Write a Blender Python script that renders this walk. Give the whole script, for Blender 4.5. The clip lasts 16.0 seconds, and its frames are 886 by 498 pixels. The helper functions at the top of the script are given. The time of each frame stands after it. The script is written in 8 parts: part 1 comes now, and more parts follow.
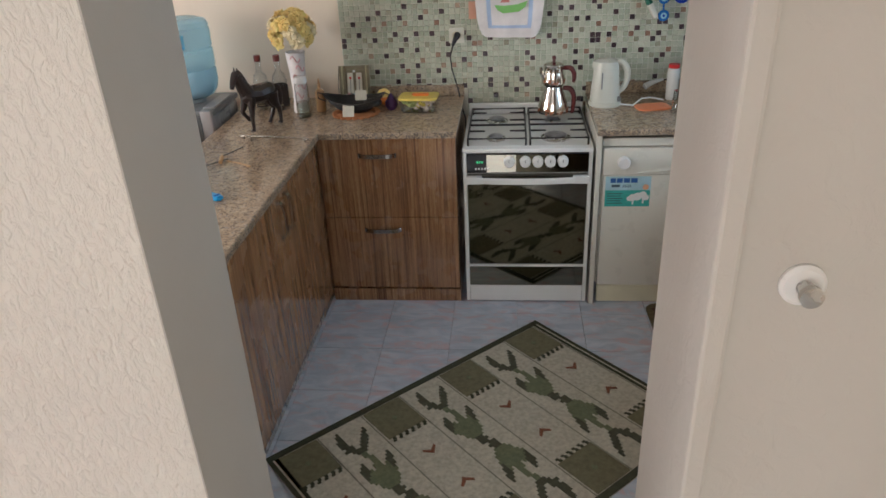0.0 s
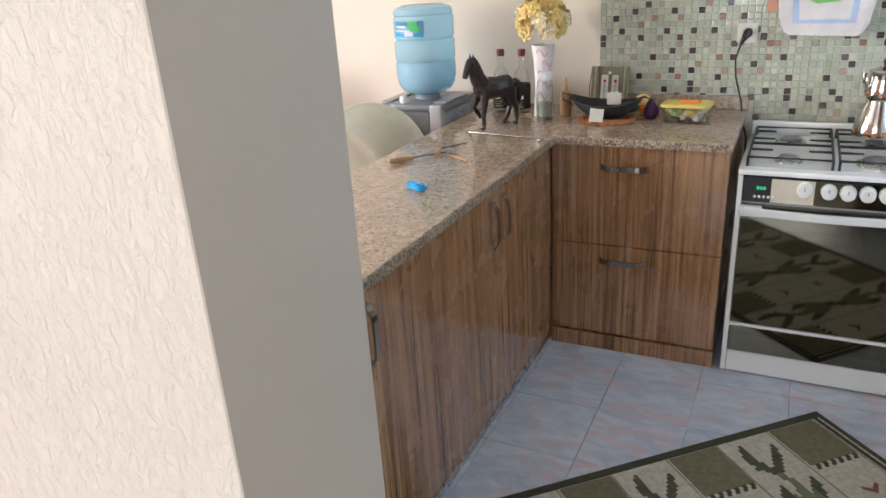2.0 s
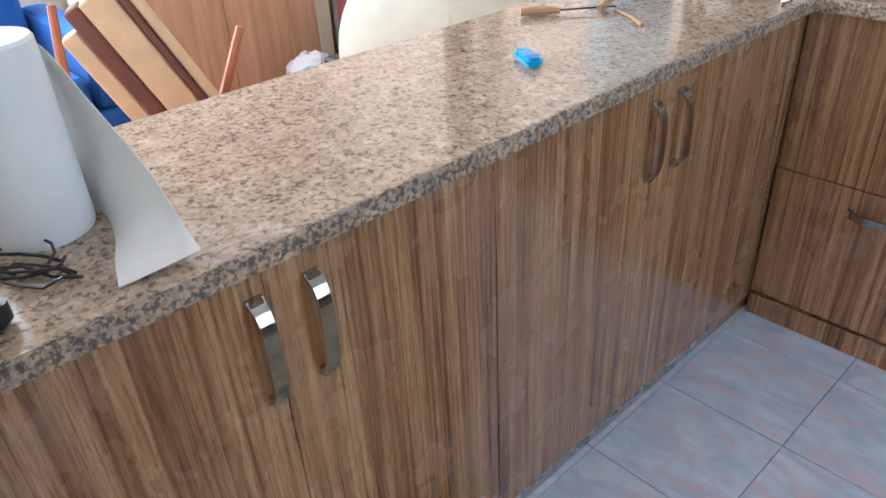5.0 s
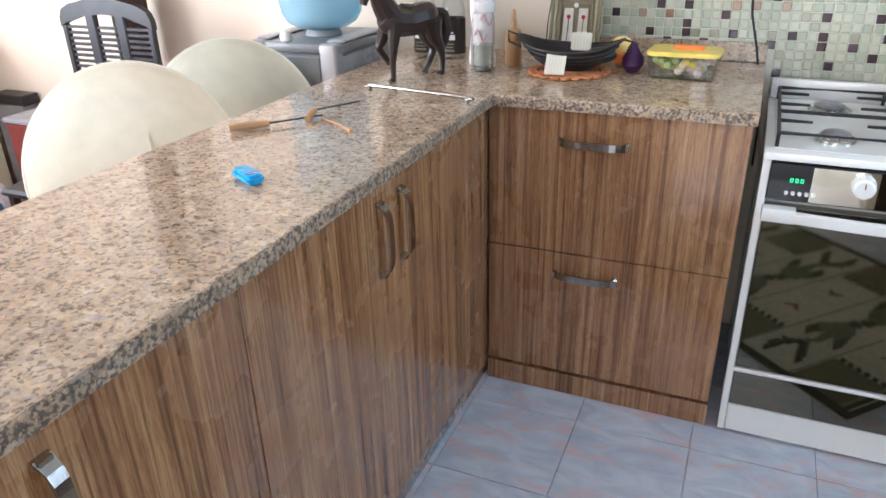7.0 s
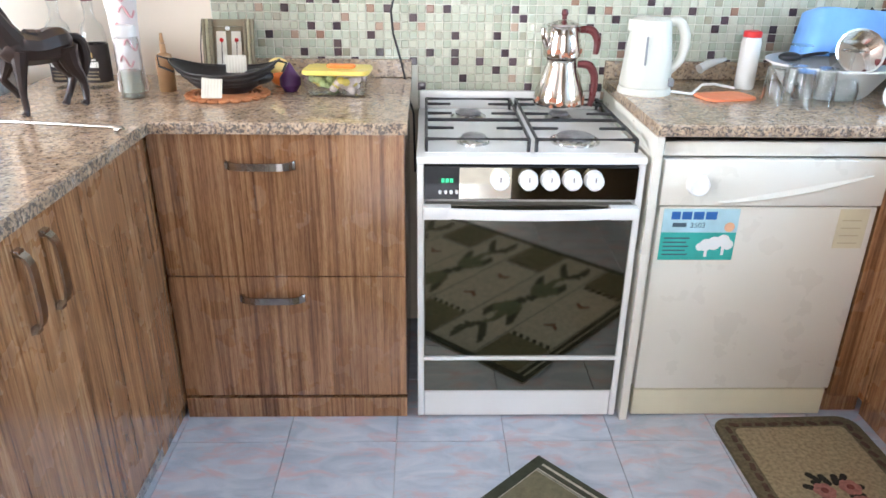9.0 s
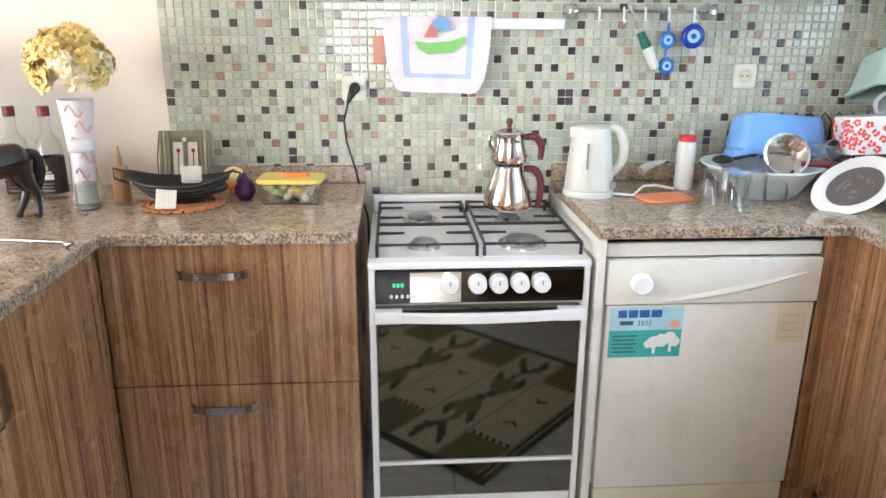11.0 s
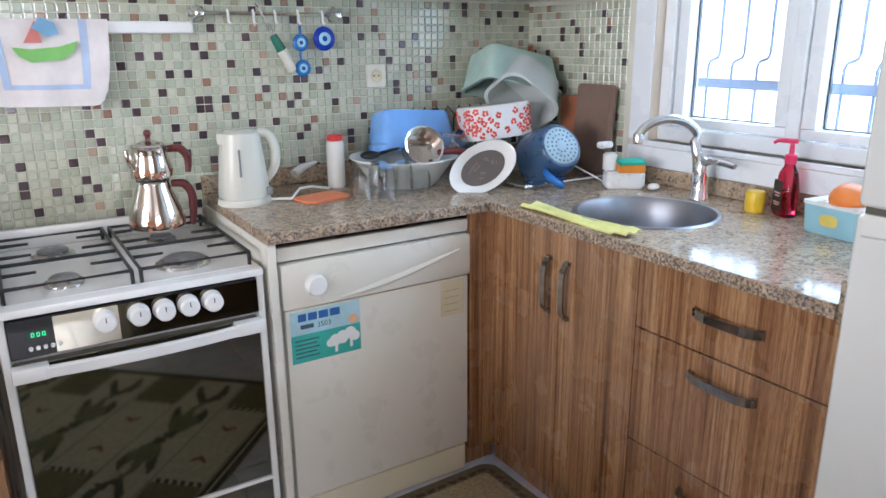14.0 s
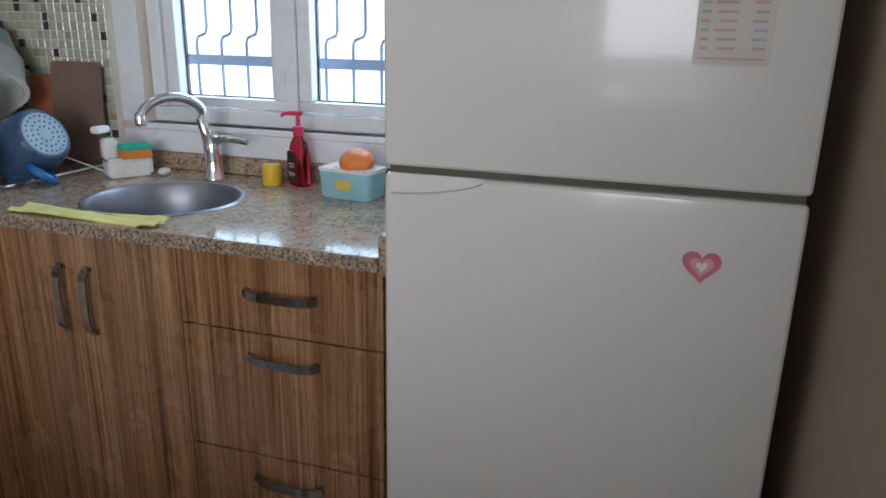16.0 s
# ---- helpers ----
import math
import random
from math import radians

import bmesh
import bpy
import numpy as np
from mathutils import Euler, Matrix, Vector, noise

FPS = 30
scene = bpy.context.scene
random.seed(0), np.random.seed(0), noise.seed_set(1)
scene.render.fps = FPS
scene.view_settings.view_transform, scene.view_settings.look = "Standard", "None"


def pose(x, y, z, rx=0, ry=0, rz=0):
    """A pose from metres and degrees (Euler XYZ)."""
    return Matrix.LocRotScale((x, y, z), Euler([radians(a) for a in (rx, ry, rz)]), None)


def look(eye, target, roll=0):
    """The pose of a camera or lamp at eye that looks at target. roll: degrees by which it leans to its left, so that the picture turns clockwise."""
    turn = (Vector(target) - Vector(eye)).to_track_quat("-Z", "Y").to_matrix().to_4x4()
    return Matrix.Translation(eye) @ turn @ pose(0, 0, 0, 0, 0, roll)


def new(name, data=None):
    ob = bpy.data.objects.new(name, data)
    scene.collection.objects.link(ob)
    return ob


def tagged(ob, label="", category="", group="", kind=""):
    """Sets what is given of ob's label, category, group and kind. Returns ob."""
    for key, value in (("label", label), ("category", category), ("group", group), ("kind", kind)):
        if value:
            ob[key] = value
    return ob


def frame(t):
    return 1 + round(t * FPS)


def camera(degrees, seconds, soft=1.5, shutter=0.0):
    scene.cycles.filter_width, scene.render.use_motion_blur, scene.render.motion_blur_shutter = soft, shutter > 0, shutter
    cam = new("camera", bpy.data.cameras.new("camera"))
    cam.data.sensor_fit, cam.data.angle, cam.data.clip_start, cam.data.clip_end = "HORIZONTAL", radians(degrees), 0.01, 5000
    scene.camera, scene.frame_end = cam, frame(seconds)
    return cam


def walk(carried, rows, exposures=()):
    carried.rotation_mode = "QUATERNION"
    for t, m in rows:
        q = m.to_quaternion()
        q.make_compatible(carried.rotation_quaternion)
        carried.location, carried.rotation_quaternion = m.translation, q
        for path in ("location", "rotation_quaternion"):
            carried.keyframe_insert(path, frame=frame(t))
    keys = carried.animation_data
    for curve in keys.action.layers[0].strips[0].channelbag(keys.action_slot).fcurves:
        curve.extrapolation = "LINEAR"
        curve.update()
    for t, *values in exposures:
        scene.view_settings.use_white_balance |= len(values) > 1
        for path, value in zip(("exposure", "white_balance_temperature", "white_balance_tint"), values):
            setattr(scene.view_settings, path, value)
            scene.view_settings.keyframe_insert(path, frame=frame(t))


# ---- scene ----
cam = camera(63.4, 16.0, 1.6)
PATH = [
    (0, look((0.226, -3.764, 1.922), (0.037, -1.993, 1.012), -2.73)),
    (0.5, look((0.208, -3.542, 1.734), (-0.000, -1.795, 0.785), -2.78)),
    (1, look((0.154, -3.405, 1.543), (-0.670, -1.744, 0.795), -4.41)),
    (1.2, look((0.220, -3.352, 1.500), (-0.656, -1.834, 0.565), -7.0)),
    (1.5, look((0.193, -3.279, 1.528), (-0.632, -1.655, 0.703), -7.82)),
    (2, look((0.157, -3.264, 1.556), (-0.684, -1.607, 0.816), -3.56)),
    (2.5, look((0.104, -3.172, 1.504), (-0.850, -1.592, 0.735), -4.32)),
    (3, look((0.095, -2.949, 1.393), (-0.919, -1.397, 0.643), -4.03)),
    (5.3, look((-0.043, -2.383, 1.327), (-1.322, -1.278, 0.258), -3.5)),
    (5.5, look((-0.063, -2.39, 1.328), (-1.21, -1.115, 0.299), -2.8)),
    (6, look((-0.069, -2.404, 1.331), (-1.057, -0.93, 0.408), -1.4)),
    (6.5, look((-0.066, -2.396, 1.344), (-0.94, -0.825, 0.467), -1.3)),
    (7, look((-0.048, -2.391, 1.355), (-0.774, -0.738, 0.494), -1.5)),
    (7.5, look((-0.019, -2.393, 1.358), (-0.58, -0.674, 0.502), -1.6)),
    (8, look((0.011, -2.386, 1.36), (-0.31, -0.605, 0.508), -1.2)),
    (8.5, look((0.013, -2.385, 1.358), (-0.112, -0.572, 0.522), -0.6)),
    (9, look((0.026, -2.397, 1.351), (0.073, -0.569, 0.541), 0.7)),
    (9.5, look((0.033, -2.403, 1.358), (0.172, -0.574, 0.56), 1.4)),
    (10, look((0.038, -2.412, 1.372), (0.164, -0.534, 0.694), 0.5)),
    (12.5, look((0.126, -2.401, 1.445), (0.338, -0.49, 0.894), -1.1)),
    (13, look((0.079, -2.357, 1.393), (0.656, -0.519, 0.858), -1.4)),
    (13.5, look((0.051, -2.348, 1.382), (0.878, -0.606, 0.851), -0.5)),
    (14, look((0.054, -2.355, 1.374), (1.078, -0.728, 0.821), -0.5)),
    (14.5, look((0.061, -2.347, 1.373), (1.27, -0.854, 0.816), 0.5)),
    (15, look((0.06, -2.299, 1.376), (1.488, -0.991, 0.877), -0.4)),
    (15.5, look((0.065, -2.271, 1.392), (1.783, -1.369, 0.91), 0.1)),
    (16, look((0.068, -2.222, 1.343), (1.895, -1.654, 0.758), 1.1)),
]
P_KITCHEN, P_LIVING, P_HALL = 56, 212, 64
EXPO = ((0, -0.78, 6200, 10), (1, -0.12, 5950, 10), (2, -0.17, 5950, 10), (3, -0.15, 6050, 10), (5.5, 0.36, 5350, 10), (7.5, 0.36, 5650, 10), (8.5, 0.64, 5600, 10),
        (9.0, 0.80, 5700, 11), (10, 0.74, 5850, 12), (12.5, 0.02, 6050, 13), (13.1, -0.08, 5850, 14), (14, -0.02, 5750, 13), (15.3, -0.06, 5700, 12), (16, -0.85, 5850, 12))
walk(cam, PATH, exposures=EXPO)

# ---- world and light ----
world = bpy.data.worlds.new("sky")
scene.world = world
world.use_nodes = True
wn = world.node_tree.nodes
sky = wn.new("ShaderNodeTexSky")
sky.sky_type, sky.sun_disc = "NISHITA", False
sky.sun_elevation, sky.sun_rotation = radians(48), radians(200)
world.node_tree.links.new(sky.outputs[0], wn["Background"].inputs[0])
wn["Background"].inputs[1].default_value = 0.15


def sun_lamp():
    d = bpy.data.lights.new("sun", "SUN")
    d.energy, d.angle, d.color = 3.0, radians(0.5), (1.0, 0.95, 0.86)
    ob = new("sun", d)
    az, el = radians(200), radians(48)
    way = Vector((math.sin(az) * math.cos(el), math.cos(az) * math.cos(el), math.sin(el)))
    ob.matrix_basis = look(way * 30, (0, 0, 0))


def window_lamp(name, place, target, sx, sy, power, color):
    d = bpy.data.lights.new(name, "AREA")
    d.shape, d.size, d.size_y, d.energy, d.color = "RECTANGLE", sx, sy, power, color
    ob = new(name, d)
    ob.matrix_basis = look(place, target)


sun_lamp()
window_lamp("window_light_kitchen", (2.28, -1.19, 1.62), (1.0, -1.19, 1.62), 1.3, 1.25, P_KITCHEN, (0.60, 0.81, 1.0))
window_lamp("window_light_living", (-4.12, -2.75, 1.5), (-3.0, -2.75, 1.4), 2.2, 1.6, P_LIVING, (1.0, 0.97, 0.93))
window_lamp("window_light_hall", (-0.4, -6.52, 1.6), (-0.4, -5.5, 1.55), 2.0, 1.4, P_HALL, (1.0, 0.94, 0.86))

# ---- materials ----
MATS = {}


def node(nt, kind, **vals):
    n = nt.nodes.new(kind)
    for k, v in vals.items():
        n.inputs[k.replace("_", " ")].default_value = v
    return n


def base(name, color, rough=0.5, metal=0.0, coat=0.0, trans=0.0, ior=1.45, alpha=1.0):
    m = bpy.data.materials.new(name)
    m.use_nodes = True
    b = m.node_tree.nodes["Principled BSDF"]
    b.inputs["Base Color"].default_value = (*color, 1)
    b.inputs["Roughness"].default_value = rough
    b.inputs["Metallic"].default_value = metal
    b.inputs["Coat Weight"].default_value = coat
    b.inputs["Coat Roughness"].default_value = 0.06
    b.inputs["Transmission Weight"].default_value = trans
    b.inputs["IOR"].default_value = ior
    b.inputs["Alpha"].default_value = alpha
    MATS[name] = m
    return m


def coords(nt, scale=(1, 1, 1), loc=(0, 0, 0)):
    tc = nt.nodes.new("ShaderNodeTexCoord")
    mp = nt.nodes.new("ShaderNodeMapping")
    mp.inputs["Scale"].default_value = scale
    mp.inputs["Location"].default_value = loc
    nt.links.new(tc.outputs["Object"], mp.inputs[0])
    return mp.outputs[0]


def noise_tex(nt, vec, scale, detail=4, rough=0.55, dist=0.0):
    n = nt.nodes.new("ShaderNodeTexNoise")
    n.inputs["Scale"].default_value, n.inputs["Detail"].default_value = scale, detail
    n.inputs["Roughness"].default_value, n.inputs["Distortion"].default_value = rough, dist
    nt.links.new(vec, n.inputs["Vector"])
    return n.outputs["Fac"]


def ramp(nt, fac, stops, mode="LINEAR"):
    r = nt.nodes.new("ShaderNodeValToRGB")
    r.color_ramp.interpolation = mode
    e = r.color_ramp.elements
    while len(e) < len(stops):
        e.new(0.5)
    for el, (p, c) in zip(e, stops):
        el.position, el.color = p, (*c, 1) if len(c) == 3 else c
    nt.links.new(fac, r.inputs[0])
    return r.outputs[0]


def mix(nt, fac, a, b, mode="MIX"):
    n = nt.nodes.new("ShaderNodeMix")
    n.data_type, n.blend_type = "RGBA", mode
    for sock, v in ((n.inputs[0], fac), (n.inputs[6], a), (n.inputs[7], b)):
        if isinstance(v, (int, float)):
            sock.default_value = v
        elif isinstance(v, tuple):
            sock.default_value = (*v, 1)
        else:
            nt.links.new(v, sock)
    return n.outputs[2]


def bump(nt, height, strength, dist=0.002):
    b = nt.nodes.new("ShaderNodeBump")
    b.inputs["Strength"].default_value, b.inputs["Distance"].default_value = strength, dist
    nt.links.new(height, b.inputs["Height"])
    nt.links.new(b.outputs[0], nt.nodes["Principled BSDF"].inputs["Normal"])


def colored(m, out):
    m.node_tree.links.new(out, m.node_tree.nodes["Principled BSDF"].inputs["Base Color"])


def worn(name, color, rough=0.5, metal=0.0, coat=0.0, vary=0.12, scale=9.0, relief=0.05):
    """A plain paint, plastic or metal with uneven tone, smears in its gloss and slight relief."""
    m = base(name, color, rough, metal, coat)
    nt = m.node_tree
    v = coords(nt)
    f = noise_tex(nt, v, scale, 5)
    dark, light = tuple(c * (1 - vary) for c in color), tuple(min(1, c * (1 + vary * 0.6)) for c in color)
    colored(m, ramp(nt, f, [(0.3, dark), (0.7, light)]))
    g = ramp(nt, noise_tex(nt, v, scale * 2.3, 3), [(0.3, (max(0, rough - 0.07),) * 3), (0.7, (min(1, rough + 0.1),) * 3)])
    nt.links.new(g, nt.nodes["Principled BSDF"].inputs["Roughness"])
    if relief:
        bump(nt, noise_tex(nt, v, scale * 14, 3), relief, 0.001)
    return m


def plaster(name, color, big=38, strength=0.9, dist=0.006, stretch=(1, 1, 0.45)):
    m = base(name, color, 0.75)
    nt = m.node_tree
    v = coords(nt, stretch)
    a = noise_tex(nt, v, big, 5, 0.6, 0.6)
    b = noise_tex(nt, coords(nt), 2.2, 4)
    colored(m, ramp(nt, b, [(0.3, tuple(c * 0.93 for c in color)), (0.72, color)]))
    bump(nt, ramp(nt, a, [(0.35, (0, 0, 0)), (0.6, (1, 1, 1))]), strength, dist)
    return m


def zebrano(name, axis):
    """Wood veneer foil with upright grain; axis is the one along which the stripes follow each other."""
    m = base(name, (0.3, 0.18, 0.1), 0.25, coat=0.9)
    m.node_tree.nodes["Principled BSDF"].inputs["Coat Roughness"].default_value = 0.12
    nt = m.node_tree
    sc = [1.0, 1.0, 1.0]
    sc[2] = 0.018
    v = coords(nt, tuple(sc))
    wide = noise_tex(nt, v, 38, 3, 0.6, 0.25)
    fine = noise_tex(nt, v, 130, 4, 0.65, 0.15)
    c1 = ramp(nt, wide, [(0.30, (0.17, 0.080, 0.036)), (0.42, (0.33, 0.170, 0.078)), (0.56, (0.45, 0.250, 0.120)), (0.70, (0.55, 0.340, 0.175))])
    c2 = ramp(nt, fine, [(0.36, (0.40, 0.32, 0.26)), (0.50, (0.84, 0.80, 0.77)), (0.62, (1, 1, 1))])
    c = mix(nt, 0.9, c1, c2, "MULTIPLY")
    pores = noise_tex(nt, coords(nt, (1, 1, 0.08)), 420, 2)
    c = mix(nt, 0.5, c, ramp(nt, pores, [(0.4, (0.55, 0.48, 0.42)), (0.5, (1, 1, 1))]), "MULTIPLY")
    colored(m, c)
    nt.links.new(ramp(nt, noise_tex(nt, coords(nt), 5, 4), [(0.3, (0.2,) * 3), (0.7, (0.33,) * 3)]), nt.nodes["Principled BSDF"].inputs["Roughness"])
    bump(nt, fine, 0.08, 0.0006)
    return m


def granite(name="granite", gloss=(0.07, 0.16), shade=1.0):
    m = base(name, (0.5, 0.38, 0.3), 0.12)
    nt = m.node_tree
    v = coords(nt)
    warp = noise_tex(nt, v, 28, 4, 0.6)
    c = ramp(nt, warp, [(0.3, (0.31, 0.232, 0.158)), (0.5, (0.43, 0.325, 0.226)), (0.7, (0.51, 0.410, 0.30))])
    vo = nt.nodes.new("ShaderNodeTexVoronoi")
    vo.inputs["Scale"].default_value = 160
    nt.links.new(v, vo.inputs["Vector"])
    sep = nt.nodes.new("ShaderNodeSeparateColor")
    nt.links.new(vo.outputs["Color"], sep.inputs[0])
    grain = ramp(nt, sep.outputs[0], [(0.0, (0.45, 0.44, 0.46)), (0.12, (0.78, 0.76, 0.76)), (0.4, (1, 1, 1)), (0.75, (1.18, 1.13, 1.06))], "CONSTANT")
    c = mix(nt, 0.8, c, grain, "MULTIPLY")
    dark = ramp(nt, noise_tex(nt, v, 88, 3, 0.65), [(0.565, (1, 1, 1)), (0.63, (0.20, 0.18, 0.17))])
    c = mix(nt, 0.75, c, dark, "MULTIPLY")
    grey = ramp(nt, noise_tex(nt, v, 62, 3), [(0.58, (0, 0, 0)), (0.66, (0.65, 0.65, 0.65))])
    c = mix(nt, grey, c, (0.33, 0.30, 0.28))
    if shade < 1:
        c = mix(nt, ramp(nt, noise_tex(nt, v, 135, 3), [(0.50, (0, 0, 0)), (0.58, (0.8, 0.8, 0.8))]), c, (0.05, 0.048, 0.05))
    colored(m, c)
    nt.links.new(ramp(nt, noise_tex(nt, v, 9, 4), [(0.3, (gloss[0],) * 3), (0.75, (gloss[1],) * 3)]), nt.nodes["Principled BSDF"].inputs["Roughness"])
    return m


def floor_marble():
    m = base("floor_tile", (0.7, 0.72, 0.76), 0.22)
    nt = m.node_tree
    v = coords(nt, (1, 2.2, 1))
    oi = nt.nodes.new("ShaderNodeObjectInfo")
    add = nt.nodes.new("ShaderNodeVectorMath")
    cmb = nt.nodes.new("ShaderNodeCombineXYZ")
    mul = nt.nodes.new("ShaderNodeMath")
    mul.operation = "MULTIPLY"
    mul.inputs[1].default_value = 37.0
    nt.links.new(oi.outputs["Random"], mul.inputs[0])
    nt.links.new(mul.outputs[0], cmb.inputs[2])
    nt.links.new(v, add.inputs[0])
    nt.links.new(cmb.outputs[0], add.inputs[1])
    n1 = noise_tex(nt, add.outputs[0], 5.5, 6, 0.6, 1.4)
    n2 = noise_tex(nt, add.outputs[0], 9, 5, 0.6, 0.8)
    c = ramp(nt, n1, [(0.35, (0.44, 0.50, 0.59)), (0.55, (0.56, 0.61, 0.69)), (0.7, (0.65, 0.67, 0.73))])
    c = mix(nt, ramp(nt, n2, [(0.50, (0, 0, 0)), (0.66, (0.8, 0.8, 0.8))]), c, (0.64, 0.47, 0.50))
    colored(m, c)
    return m


def glass_mat(name, color=(1, 1, 1), rough=0.0, ior=1.45):
    return base(name, color, rough, trans=1.0, ior=ior)


plaster("stucco", (0.80, 0.78, 0.71), 66, 0.75, 0.005, (1, 1, 0.55))
plaster("hall_plaster", (0.58, 0.55, 0.50), 14, 0.35, 0.003, (1, 1, 1))
# Smooth paint for reveal and lintel, greyed to carry the doorway's shade.
plaster("shaded_jamb_paint", (0.54, 0.52, 0.48), 60, 0.15, 0.001, (1, 1, 1))
plaster("peach_plaster", (0.80, 0.69, 0.56), 60, 0.12, 0.001, (1, 1, 1))
# Warm plaster with the shade beside the fridge mixed into its brown.
plaster("shade_brown_plaster", (0.40, 0.32, 0.24), 60, 0.12, 0.001, (1, 1, 1))
plaster("ceiling_paint", (0.82, 0.81, 0.78), 60, 0.1, 0.001, (1, 1, 1))
zebrano("zebrano", 0)
granite()
granite("granite_rough", (0.45, 0.6), 0.6)
floor_marble()
worn("grout", (0.56, 0.58, 0.60), 0.8, vary=0.2, scale=12)
worn("tile_grout", (0.68, 0.66, 0.56), 0.7, vary=0.12, scale=8)
worn("white_enamel", (0.80, 0.80, 0.78), 0.16, coat=0.4, vary=0.05, scale=4, relief=0.0)
worn("aged_white", (0.74, 0.715, 0.63), 0.30, coat=0.1, vary=0.025, scale=4, relief=0.0)
worn("cream_plastic", (0.74, 0.70, 0.52), 0.35, vary=0.08, scale=5)
worn("white_plastic", (0.80, 0.80, 0.78), 0.3, vary=0.06, scale=7)
worn("pvc_frame", (0.83, 0.85, 0.87), 0.28, vary=0.05, scale=4, relief=0.01)
worn("chrome", (0.78, 0.78, 0.78), 0.10, 1.0, vary=0.08, scale=20, relief=0.0)
worn("satin_steel", (0.56, 0.55, 0.53), 0.26, 1.0, vary=0.1, scale=18, relief=0.0)
worn("handle_metal", (0.42, 0.39, 0.36), 0.15, 1.0, vary=0.25, scale=40, relief=0.05)
worn("black_iron", (0.022, 0.021, 0.022), 0.45, vary=0.3, scale=30)
worn("black_plastic", (0.02, 0.02, 0.023), 0.35, vary=0.3, scale=20)
base("black_glass", (0.19, 0.183, 0.145), 0.045, metal=1.0)
base("panel_black", (0.015, 0.015, 0.016), 0.05)
base("mirror_panel", (0.72, 0.68, 0.56), 0.05, metal=1.0)
worn("dark_gap", (0.02, 0.02, 0.022), 0.9, vary=0.3, relief=0)
base("window_glass", (0.95, 1.0, 1.0), 0.0, trans=1.0, ior=1.45)
worn("white_wood", (0.82, 0.81, 0.78), 0.3, vary=0.04, scale=4, relief=0.0)
worn("frosted_glass", (0.55, 0.66, 0.60), 0.25, vary=0.05, scale=6, relief=0.0)
worn("red_carpet", (0.36, 0.09, 0.075), 0.95, vary=0.45, scale=26, relief=0.5)


def carpet_pattern():
    """Red wool pile with cream, navy and ochre floral figures."""
    m = MATS["red_carpet"]
    nt = m.node_tree
    v = coords(nt)
    w = nt.nodes.new("ShaderNodeTexNoise")
    w.inputs["Scale"].default_value, w.inputs["Detail"].default_value = 9, 2
    nt.links.new(v, w.inputs["Vector"])
    add = nt.nodes.new("ShaderNodeVectorMath")
    add.operation = "MULTIPLY_ADD"
    add.inputs[1].default_value = (0.10, 0.10, 0.10)
    nt.links.new(w.outputs["Color"], add.inputs[0])
    nt.links.new(v, add.inputs[2])
    base_red = ramp(nt, noise_tex(nt, v, 30, 4), [(0.3, (0.24, 0.035, 0.03)), (0.7, (0.46, 0.085, 0.06))])
    c = base_red
    for scale, lo, hi, col in ((4.5, 0.14, 0.20, (0.58, 0.46, 0.33)), (8.0, 0.18, 0.22, (0.04, 0.05, 0.09)), (13.0, 0.16, 0.19, (0.55, 0.38, 0.22))):
        vo = nt.nodes.new("ShaderNodeTexVoronoi")
        vo.inputs["Scale"].default_value = scale
        nt.links.new(add.outputs[0], vo.inputs["Vector"])
        ring = ramp(nt, vo.outputs["Distance"], [(0.0, (0, 0, 0)), (lo, (0, 0, 0)), (lo + 0.02, (1, 1, 1)), (hi + 0.06, (1, 1, 1)), (hi + 0.09, (0, 0, 0))])
        gate = ramp(nt, noise_tex(nt, v, scale * 0.8, 1), [(0.46, (0, 0, 0)), (0.49, (0.85, 0.85, 0.85))])
        c = mix(nt, mix(nt, 1.0, ring, gate, "MULTIPLY"), c, col)
    colored(m, c)


carpet_pattern()
worn("outside_wall", (0.80, 0.80, 0.80), 0.9, vary=0.08, scale=2)
worn("ground_paving", (0.55, 0.53, 0.50), 0.9, vary=0.15, scale=2)

# ---- mesh helpers ----


def box(bm, x0, x1, y0, y1, z0, z1, bev=0.0, seg=1):
    m = Matrix.Translation(((x0 + x1) / 2, (y0 + y1) / 2, (z0 + z1) / 2)) @ Matrix.Diagonal((abs(x1 - x0), abs(y1 - y0), abs(z1 - z0), 1))
    r = bmesh.ops.create_cube(bm, size=1.0, matrix=m)
    if bev:
        es = list({e for v in r["verts"] for e in v.link_edges})
        bmesh.ops.bevel(bm, geom=es, offset=bev, segments=seg, affect="EDGES", profile=0.6)
    return bm


def boxes(*rows, bev=0.0, seg=1):
    bm = bmesh.new()
    for r in rows:
        box(bm, *r, bev=bev, seg=seg)
    return bm


def lathe(profile, at=(0, 0, 0), seg=32, bm=None, m=None):
    """Turns rows of (radius, height) round an upright axis at a place; radius 0 closes it."""
    bm = bm or bmesh.new()
    m = m or Matrix.Translation(at)
    rings = []
    for r, z in profile:
        if r <= 1e-6:
            rings.append([bm.verts.new(m @ Vector((0, 0, z)))])
        else:
            rings.append([bm.verts.new(m @ Vector((r * math.cos(2 * math.pi * i / seg), r * math.sin(2 * math.pi * i / seg), z))) for i in range(seg)])
    for a, b in zip(rings, rings[1:]):
        for i in range(seg):
            j = (i + 1) % seg
            if len(a) == 1 and len(b) > 1:
                bm.faces.new((a[0], b[i], b[j]))
            elif len(b) == 1 and len(a) > 1:
                bm.faces.new((a[i], b[0], a[j]))
            elif len(a) > 1:
                bm.faces.new((a[i], b[i], b[j], a[j]))
    bmesh.ops.recalc_face_normals(bm, faces=bm.faces)
    return bm


